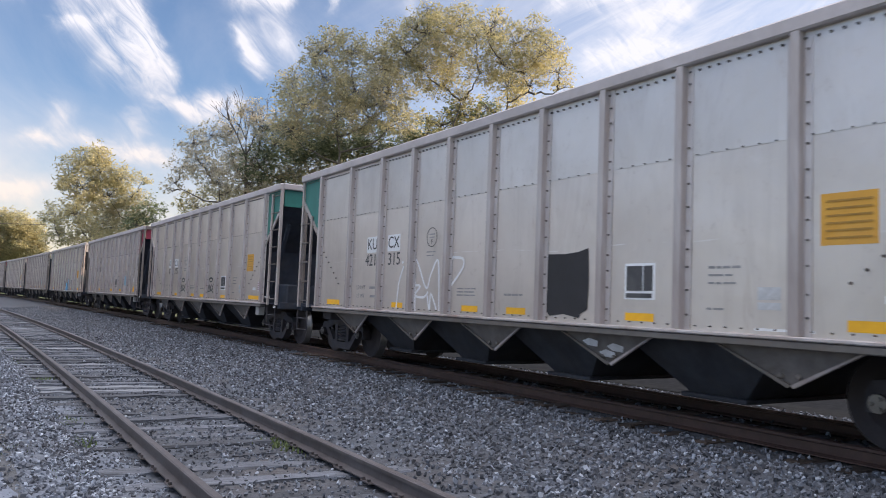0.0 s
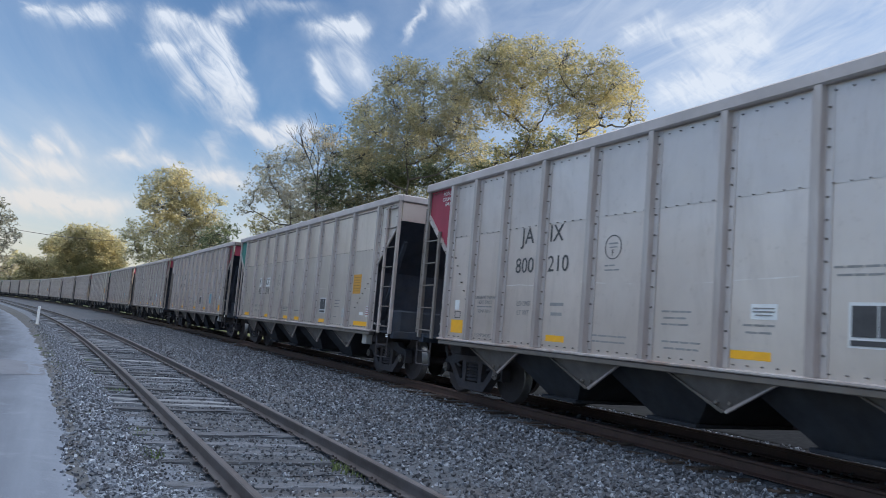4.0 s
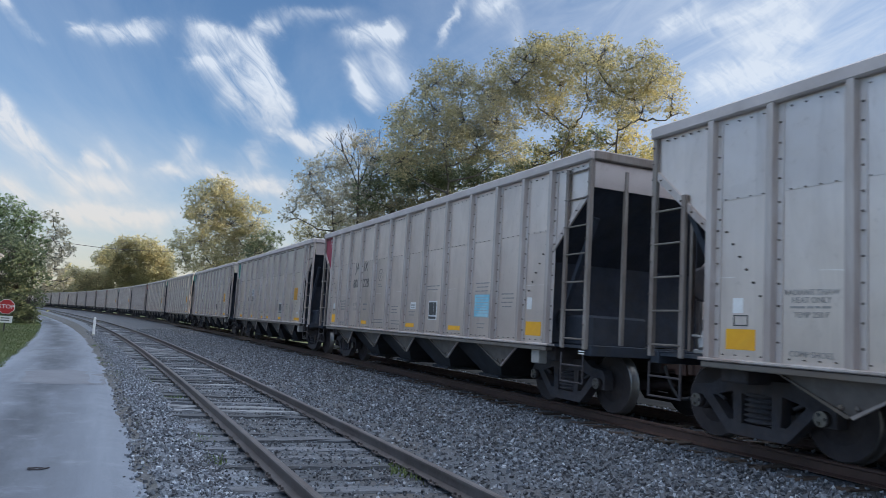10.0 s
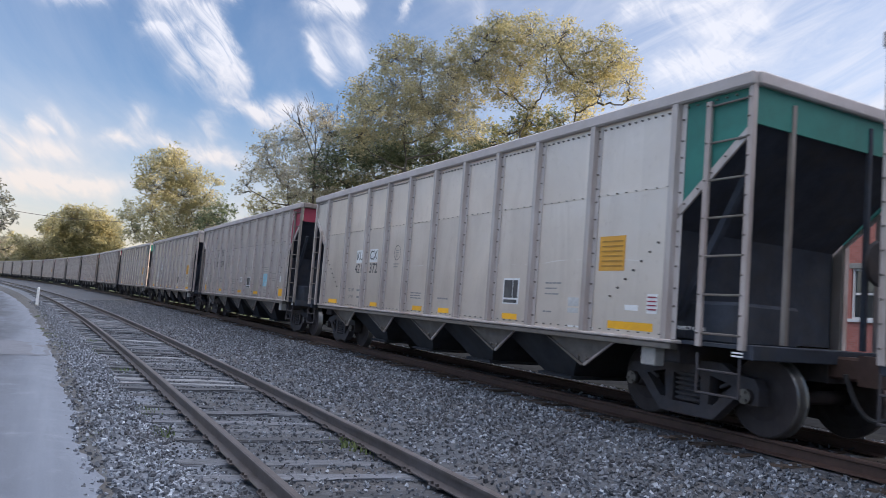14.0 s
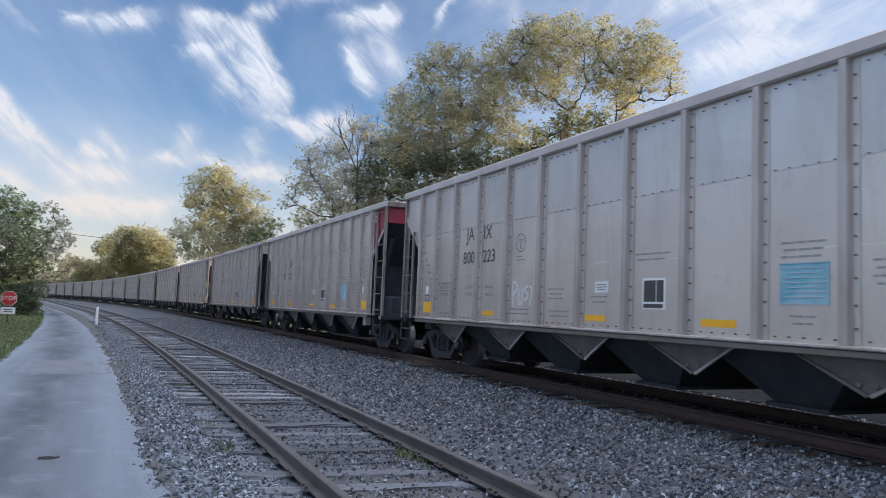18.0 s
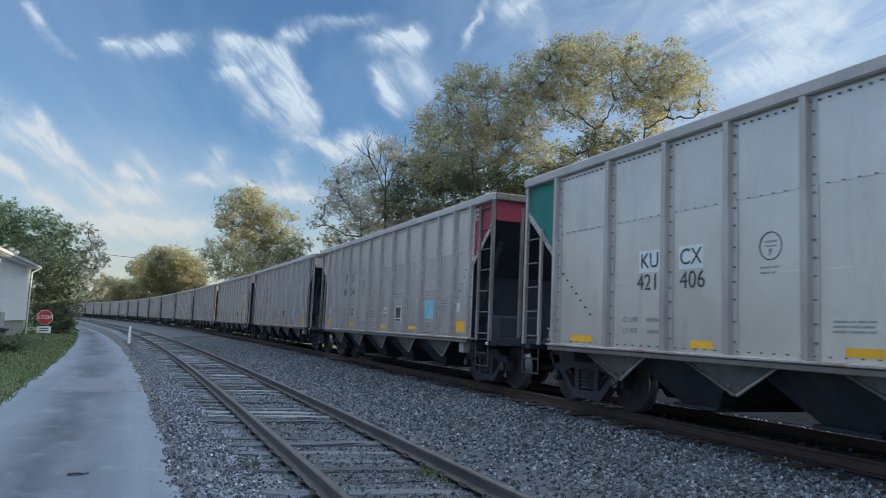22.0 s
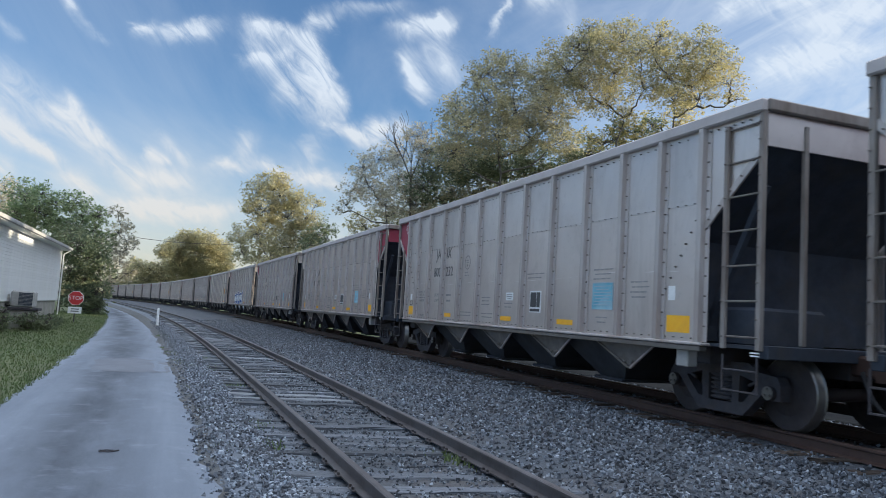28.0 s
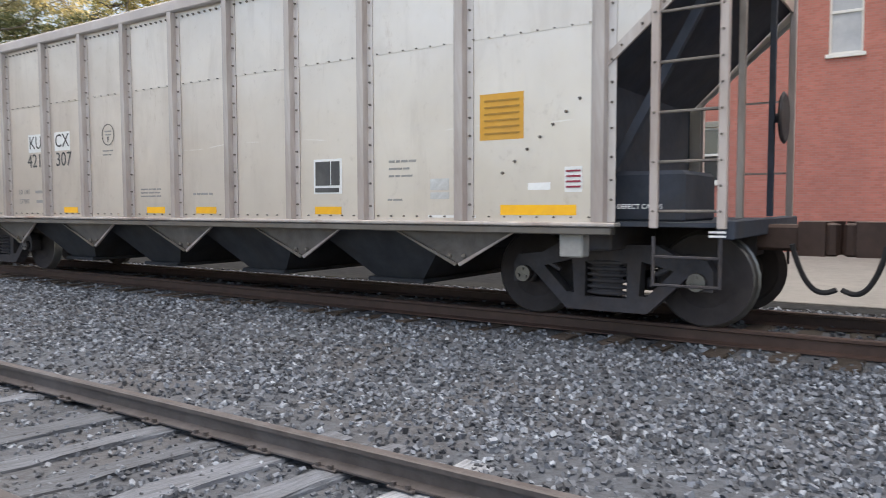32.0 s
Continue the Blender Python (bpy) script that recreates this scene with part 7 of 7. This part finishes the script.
    v, f = leaf_mesh(rng, c, 0.85)
    return tagged(from_arrays("woods", v, f, M["leaf_green"]), "added leaf mass beyond the yard that blocks low sun", "woods", kind="stuff")


# hidden screens: the first shades the house wall, the second the far cars
sun_screen(46, 56, 16, 37, 14.5, 7000, 41)
sun_screen(46, 62, 58, 400, 19.0, 54000, 42)


def grass_blades(name, count, area, tall, seed, label):
    rng = np.random.default_rng(seed)
    p = area(rng, count)
    n = len(p)
    a = rng.uniform(0, 2 * np.pi, n)
    h = tall * rng.uniform(0.4, 1.2, n)
    d = np.stack([np.cos(a), np.sin(a), np.zeros(n)], 1) * 0.012
    tip = p + np.stack([rng.normal(0, 0.35, n) * h, rng.normal(0, 0.35, n) * h, h], 1)
    v = np.stack([p - d, p + d, tip], 1)
    f = np.arange(n * 3).reshape(-1, 3)
    return tagged(from_arrays(name, v.reshape(-1, 3).tolist(), f.tolist(), M["grass"]), label, "grass", kind="stuff")


def verge(rng, n):
    y = 8 + 60 * rng.uniform(0, 1, n) ** 1.5
    left = np.array([road_edges(v)[0] for v in y])
    return np.stack([left + 0.1 - 7.0 * rng.uniform(0, 1, n) ** 1.2, y, np.full(n, -0.04)], 1)


def tufts(rng, n):
    y = 3 + 40 * rng.uniform(0, 1, n) ** 1.4
    right = np.array([road_edges(v)[1] for v in y])
    k = rng.integers(0, 40, n)
    cx = np.random.default_rng(3).uniform(0.0, 0.9, 40)[k]
    cy = np.random.default_rng(4).uniform(3, 34, 40)[k]
    return np.stack([np.array([road_edges(v)[1] for v in cy]) + cx + rng.normal(0, 0.09, n), cy + rng.normal(0, 0.16, n), np.full(n, -0.03)], 1)


def rail_weed(rng, n):
    return np.stack([3.05 + rng.normal(0, 0.07, n), 7.6 + rng.normal(0, 0.22, n), np.full(n, -0.01)], 1)


grass_blades("grass", 52000, verge, 0.06, 21, "short green and straw grass beside the lane")
grass_blades("grass", 2600, tufts, 0.045, 22, "thin dry grass tufts at the lane's edge")
grass_blades("weeds", 110, rail_weed, 0.06, 23, "small green weeds beside the siding rail")


# ------------------------------------------------------------------ the white house
def house():
    x0, y0, y1, depth = -6.15, 48.0, 24.0, 9.0
    h = thing("house", "white clapboard house with a low roof and block foundation", "house")
    bm = bmesh.new()
    box(bm, (x0 - depth, y1, 1.0), (x0 - 0.03, y0, 3.95))
    part("wall", bm, M["siding"], h)
    bm = bmesh.new()
    box(bm, (x0 - depth + 0.05, y1 + 0.05, -0.2), (x0 - 0.08, y0 - 0.05, 1.0))
    part("foundation", bm, M["stone"], h)
    # clapboards
    bm = bmesh.new()
    b = 0.13
    o = [(0, 0, 0), (0.028, 0, 0.0), (0.006, 0, b + 0.01), (0, 0, b + 0.01)]
    prism(bm, o, (0, y0 - y1, 0))
    shared("clapboard", bm, M["siding"], h, [pose(x0 - 0.03, y1, 1.02 + b * k) for k in range(22)])
    bm = bmesh.new()
    box(bm, (x0 - 0.10, y0 - 0.06, 0.95), (x0 + 0.02, y0 + 0.04, 3.95), 0.008)
    part("corner_board", bm, M["trim"], h)
    bm = bmesh.new()
    prism(bm, [(x0 + 0.45, y1 - 0.4, 4.02), (x0 + 0.45, y1 - 0.4, 4.14), (x0 - depth / 2, y1 - 0.4, 5.9), (x0 - depth - 0.45, y1 - 0.4, 4.14), (x0 - depth - 0.45, y1 - 0.4, 4.02), (x0 - depth / 2, y1 - 0.4, 5.76)], (0, y0 - y1 + 0.8, 0))
    part("roof", bm, M["roof"], h)
    bm = bmesh.new()
    prism(bm, [(x0 - depth, y0 - 0.02, 3.95), (x0 - 0.05, y0 - 0.02, 3.95), (x0 - depth / 2, y0 - 0.02, 5.7)], (0, -0.12, 0))
    part("gable", bm, M["siding"], h)
    bm = bmesh.new()
    box(bm, (x0, y1 - 0.4, 3.93), (x0 + 0.42, y0 + 0.3, 3.96))
    part("soffit", bm, M["trim"], h)
    bm = bmesh.new()
    box(bm, (x0 + 0.40, y1 - 0.4, 3.96), (x0 + 0.52, y0 + 0.4, 4.10), 0.015)
    part("gutter", bm, M["hanging"], h, "white rain gutter")
    bm = bmesh.new()
    bar(bm, (x0 + 0.44, y0 + 0.1, 3.95), (x0 + 0.1, y0 + 0.05, 3.7), 0.04, 8)
    bar(bm, (x0 + 0.1, y0 + 0.05, 3.7), (x0 + 0.08, y0 + 0.05, 0.2), 0.04, 8)
    part("downspout", bm, M["trim"], h)


house()


def heat_pump():
    t = thing("heat_pump", "grey outdoor air conditioning unit on a low stand by the house", "air conditioner", at=pose(-5.62, 34.4, 0))
    bm = bmesh.new()
    box(bm, (-0.42, -0.34, -0.1), (0.50, 0.5, 0.68), 0.02)
    part("plinth", bm, M["stone"], t)
    bm = bmesh.new()
    box(bm, (-0.5, -0.42, 0.68), (0.62, 0.5, 0.79), 0.02)
    part("stand", bm, M["iron"], t)
    bm = bmesh.new()
    box(bm, (-0.43, -0.36, 0.80), (0.43, 0.42, 1.46), 0.06)
    part("casing", bm, M["hanging"], t)
    bm = bmesh.new()
    box(bm, (-0.14, -0.366, 0.88), (0.37, -0.352, 1.40))
    part("grille", bm, M["black"], t)
    for k in range(9):
        bm = bmesh.new()
        box(bm, (-0.14, -0.374, 0.90 + 0.055 * k), (0.37, -0.366, 0.912 + 0.055 * k))
        part("louvre", bm, M["grey_box"], t)
    bm = bmesh.new()
    tube(bm, [(-0.40, -0.2, 0.86), (-0.55, -0.25, 0.84), (-0.75, -0.25, 0.98), (-0.85, -0.2, 1.05)], 0.035, 8)
    part("pipe", bm, M["spray_black"], t)


heat_pump()


def stop_sign():
    x, y = -4.85, 45.0
    t = thing("stop_sign", "red octagonal stop sign above a small white notice", "stop sign", at=pose(x, y, 0, 0, 0, 4))
    bm = bmesh.new()
    box(bm, (-0.03, 0.02, -0.1), (0.03, 0.08, 1.6), 0.004)
    part("post", bm, M["iron"], t)

    def octagon(r, y0, mat, name):
        b = bmesh.new()
        prism(b, [(r * math.cos(radians(22.5 + 45 * k)), y0, 1.22 + r * math.sin(radians(22.5 + 45 * k))) for k in range(8)], (0, 0.006, 0))
        part(name, b, mat, t)

    octagon(0.41, 0.010, M["white"], "border")
    octagon(0.385, 0.002, M["stop_red"], "face")
    ob = new("writing", text_mesh("STOP", 0.30, M["white"]))
    ob.parent = t
    ob.matrix_basis = pose(0, -0.001, 1.22, 90, 0, 0)
    bm = bmesh.new()
    box(bm, (-0.34, 0.004, 0.38), (0.34, 0.014, 0.74), 0.004)
    part("notice", bm, M["white"], t)
    for k in range(2):
        bm = bmesh.new()
        box(bm, (-0.2, 0.0, 0.48 + 0.12 * k), (0.2, 0.003, 0.53 + 0.12 * k))
        part("notice_line", bm, M["letter"], t)


stop_sign()


def marker_post():
    t = thing("marker_post", "short white marker post between the lane and the siding", "post", at=pose(-0.55, 43.0, -0.05))
    bm = bmesh.new()
    turned(bm, [(0, 0.07), (0.95, 0.065), (0.99, 0.05), (1.0, 0.02)], (0, 0, 0), (0, 0, 1), 12)
    part("shaft", bm, M["white"], t)
    bm = bmesh.new()
    turned(bm, [(-0.02, 0.12), (0.04, 0.11), (0.08, 0.08)], (0, 0, 0.03), (0, 0, 1), 12)
    part("foot", bm, M["stone"], t)


marker_post()


def overhead_wire():
    t = thing("overhead_wire", "thin dark wire slung across the line between far trees", "wire")
    bm = bmesh.new()
    a, b = Vector((-10.6, 149.6, 12.7)), Vector((10.4, 149.6, 12.7))
    tube(bm, [a.lerp(b, k / 12) - Vector((0, 0, 0.5 * math.sin(math.pi * k / 12))) for k in range(13)], 0.045, 5)
    part("strand", bm, M["iron"], t)


overhead_wire()


def sapling():
    """A young tree at the edge of the lawn with broad heart-shaped leaves on long stalks."""
    t = thing("sapling", "young tree with broad green heart-shaped leaves beside the lane", "tree", at=pose(-2.98, 13.6, -0.06))
    bm = bmesh.new()
    stem = [Vector((0.03 * math.sin(2.1 * k), 0, 0.36 * k)) for k in range(8)]
    for k in range(7):
        bar(bm, stem[k], stem[k + 1], 0.022 - 0.002 * k, 6, 0.020 - 0.002 * k)
    leaves = ((0.24, 2.42, 0.13), (0.12, 2.30, 0.11), (0.17, 2.04, 0.11), (0.05, 2.12, 0.10), (0.32, 1.60, 0.12), (0.20, 1.58, 0.11), (-0.2, 2.5, 0.12), (-0.3, 2.1, 0.12), (-0.22, 1.7, 0.12), (0.02, 2.62, 0.10))
    for x, z, r in leaves:
        bar(bm, (0.02, 0, z - 0.12), (x * 0.8, -0.03, z + 0.03), 0.006, 5)
    part("stem", bm, M["bark"], t)
    rnd = random.Random(4)
    for x, z, r in leaves:
        bm = bmesh.new()
        edge = [(0.0, 0.12), (0.45, 0.30), (0.80, 0.05), (0.72, -0.45), (0.35, -0.95), (0.0, -1.35), (-0.35, -0.95), (-0.72, -0.45), (-0.80, 0.05), (-0.45, 0.30)]
        m = pose(x, -0.05, z, rnd.uniform(60, 100), rnd.uniform(-30, 30), rnd.uniform(-30, 30))
        mid = bm.verts.new(m @ Vector((0, -0.4 * r, -0.12 * r)))
        rim = [bm.verts.new(m @ Vector((u * r, v * r, 0.1 * r * abs(u)))) for u, v in edge]
        for k in range(10):
            bm.faces.new((mid, rim[k], rim[(k + 1) % 10]))
        part("leaf", bm, M["leaf_fresh"], t)


sapling()


def bent_wire():
    t = thing("wire_scrap", "small bent rusty wire lying on the lane", "wire", at=pose(-0.45, 7.9, 0.036))
    bm = bmesh.new()
    p = [(0.06 * math.cos(a * 0.5) * (1 + 0.15 * (a % 3)), 0.04 * math.sin(a * 0.5), 0.008 + 0.004 * (a % 2)) for a in range(13)] + [(0.11, 0.03, 0.01)]
    tube(bm, p, 0.007)
    part("strand", bm, M["iron"], t)


bent_wire()


# ------------------------------------------------------------------ the brick building behind the train
def brick_building():
    x0, ya, yb, top = 26.0, -14.0, 33.0, 9.5
    b = thing("brick_building", "old red brick building with white sash windows", "building")
    cols = [y for y in (29.0, 24.4, 20.0, 16.6, 13.2, 8.75, 6.65, 2.7, -1.3, -5.5, -10.0)]
    rows = ((3.25, 1.85), (7.5, 2.6))
    ww = 0.95
    # wall in strips round the openings
    bm = bmesh.new()
    edges = [ya]
    for c in sorted(cols):
        edges += [c - ww / 2, c + ww / 2]
    edges.append(yb)
    for i in range(0, len(edges), 2):
        box(bm, (x0, edges[i], -0.2), (x0 + 0.35, edges[i + 1], top))
    for c in cols:
        lo = -0.2
        for z, wh in rows if c > 6 else rows[1:]:
            box(bm, (x0, c - ww / 2, lo), (x0 + 0.35, c + ww / 2, z - wh / 2))
            lo = z + wh / 2
        box(bm, (x0, c - ww / 2, lo), (x0 + 0.35, c + ww / 2, top))
    part("wall", bm, brick_pattern(), b)
    bm = bmesh.new()
    box(bm, (x0 + 0.35, ya, -0.2), (x0 + 12, ya + 0.3, top))
    box(bm, (x0 + 0.35, yb - 0.3, -0.2), (x0 + 12, yb, top))
    box(bm, (x0 + 11.7, ya + 0.3, -0.2), (x0 + 12, yb - 0.3, top))
    part("back_wall", bm, M["brick"], b)
    bm = bmesh.new()
    box(bm, (x0 - 0.25, ya - 0.25, top), (x0 + 12.25, yb + 0.25, top + 0.3), 0.03)
    part("roof", bm, M["roof"], b)
    for c in cols:
        for z, wh in rows if c > 6 else rows[1:]:
            win = part("window", frame_mesh(x0, c, z, ww, wh), M["trim"], b, "white double-hung sash window")
            bm = bmesh.new()
            box(bm, (x0 + 0.16, c - ww / 2 + 0.04, z - wh / 2 + 0.04), (x0 + 0.17, c + ww / 2 - 0.04, z + wh / 2 - 0.04))
            # upper panes carry a coloured-in sky reflection
            part("pane", bm, M["sky_pane"] if z > 5 else M["glass"], win)
            bm = bmesh.new()
            box(bm, (x0 - 0.08, c - ww / 2 - 0.08, z - wh / 2 - 0.12), (x0 + 0.12, c + ww / 2 + 0.08, z - wh / 2), 0.01)
            part("sill", bm, M["trim"], win)
            bm = bmesh.new()
            box(bm, (x0 - 0.02, c - ww / 2 - 0.1, z + wh / 2), (x0 + 0.1, c + ww / 2 + 0.1, z + wh / 2 + 0.2), 0.01)
            part("lintel", bm, M["stone"], win)
    bm = bmesh.new()
    box(bm, (x0 + 1.2, 30.6, top + 0.3), (x0 + 1.75, 31.2, 12.4), 0.02)
    part("chimney", bm, M["brick"], b)
    bm = bmesh.new()
    box(bm, (x0 + 1.1, 30.5, 12.4), (x0 + 1.85, 31.3, 12.55), 0.02)
    part("chimney_cap", bm, M["stone"], b)


def apron():
    bm = bmesh.new()
    box(bm, (12.6, -9.0, -0.1), (25.9, 6.4, 0.03), 0.01)
    tagged(link("apron", bm, M["concrete"]), "pale concrete apron beside the brick building", "pavement", kind="structure")


apron()


def frame_mesh(x0, c, z, ww, wh):
    bm = bmesh.new()
    t = 0.07
    a, d = x0 + 0.08, x0 + 0.2
    box(bm, (a, c - ww / 2, z - wh / 2), (d, c - ww / 2 + t, z + wh / 2))
    box(bm, (a, c + ww / 2 - t, z - wh / 2), (d, c + ww / 2, z + wh / 2))
    box(bm, (a, c - ww / 2 + t, z - wh / 2), (d, c + ww / 2 - t, z - wh / 2 + t))
    box(bm, (a, c - ww / 2 + t, z + wh / 2 - t), (d, c + ww / 2 - t, z + wh / 2))
    box(bm, (a + 0.02, c - ww / 2 + t, z - 0.04), (d - 0.02, c + ww / 2 - t, z + 0.04))
    return bm


def brick_pattern():
    mat = bpy.data.materials.new("brick_courses")
    mat.use_nodes = True
    g = Graph(mat.node_tree)
    pos = g.tree.nodes.new("ShaderNodeTexCoord").outputs["Object"]
    m = g.tree.nodes.new("ShaderNodeMapping")
    m.inputs["Rotation"].default_value = (0, radians(90), radians(90))
    g.tree.links.new(pos, m.inputs[0])
    sep = g.tree.nodes.new("ShaderNodeSeparateXYZ")
    g.tree.links.new(pos, sep.inputs[0])
    com = g.tree.nodes.new("ShaderNodeCombineXYZ")
    g.put(com.inputs[0], sep.outputs[1])
    g.put(com.inputs[1], sep.outputs[2])
    br = g.node("ShaderNodeTexBrick", Vector=com.outputs[0], Scale=1.0)
    for key, v in (("Brick Width", 0.215), ("Row Height", 0.075), ("Mortar Size", 0.006)):
        br.inputs[key].default_value = v
    br.inputs["Color1"].default_value = (0.50, 0.185, 0.15, 1)
    br.inputs["Color2"].default_value = (0.42, 0.145, 0.115, 1)
    br.inputs["Mortar"].default_value = (0.36, 0.22, 0.19, 1)
    blot = g.noise(pos, 0.5, 5.0, 0.7)
    colour = g.mix(g.math("MULTIPLY", g.ramp(blot, (0.4, 0.0), (0.7, 1.0)), 0.35), br.outputs[0], (0.24, 0.11, 0.10))
    bs = g.node("ShaderNodeBsdfPrincipled", Roughness=0.85)
    g.put(bs.inputs["Base Color"], colour)
    bmp = g.node("ShaderNodeBump", Strength=0.4, Distance=0.01, Height=br.outputs["Fac"])
    bmp.invert = True
    g.put(bs.inputs["Normal"], bmp.outputs[0])
    out = g.node("ShaderNodeOutputMaterial")
    g.tree.links.new(bs.outputs[0], out.inputs[0])
    return mat


brick_building()


# ------------------------------------------------------------------ what moves
GAP0 = 15.98          # far end of car 0 at the start
# the train surges a little on its way: (seconds, metres ahead of an even run)
SURGE = ((0, -0.09), (1, -0.15), (2, -0.13), (3, -0.11), (6, -0.58), (7, 0.03), (8, -0.03), (9, -0.02), (10, 0.06), (11, -0.42), (12, 0.14), (13, -0.40), (14, 0.16), (17, 0.15), (18, -0.38), (19, -0.36), (20, 0.29), (21, -0.28), (22, 0.20), (23, -0.33), (24, -0.28), (25, -0.30), (28, -0.22), (29, -0.20), (30, -0.10), (31, 0.0), (32, -0.07))


def travelled(t):
    even = 0.07 + 16.916 * t + 0.00499 * t ** 2 + 0.0000849 * t ** 3
    for (t0, d0), (t1, d1) in zip(SURGE, SURGE[1:]):
        if t <= t1:
            u = (t - t0) / (t1 - t0)
            return even + d0 + (d1 - d0) * u * u * (3 - 2 * u)
    return even + SURGE[-1][1]


def motions():
    times = [0.5 * k for k in range(65)]
    for i, car in CARS.items():
        rows = []
        for t in times:
            x, y, a = main_at(GAP0 - HALF + PITCH * i + SLACK.get(i, 0.0) - travelled(t))
            rows.append((t, pose(x, y, Z_MAIN, 0, 0, math.degrees(a))))
        walk(car, rows)
    # the wheels roll: one turn for every 2.87 m; wheelsets alike in place share their keys
    done = {}
    for car in CARS.values():
        for tr in [c for c in car.children if c.name.startswith("truck")]:
            for w in [c for c in tr.children if c.name.startswith("wheelset")]:
                y = round(w.matrix_basis.translation.y, 2)
                if y not in done:
                    walk(w, [(k / 30, pose(0, y, 0, math.degrees(travelled(k / 30) / WHEEL), 0, 0)) for k in range(961)])
                    done[y] = w.animation_data
                else:
                    w.rotation_mode = "QUATERNION"
                    keys = w.animation_data_create()
                    keys.action = done[y].action
                    keys.action_slot = done[y].action_slot


motions()
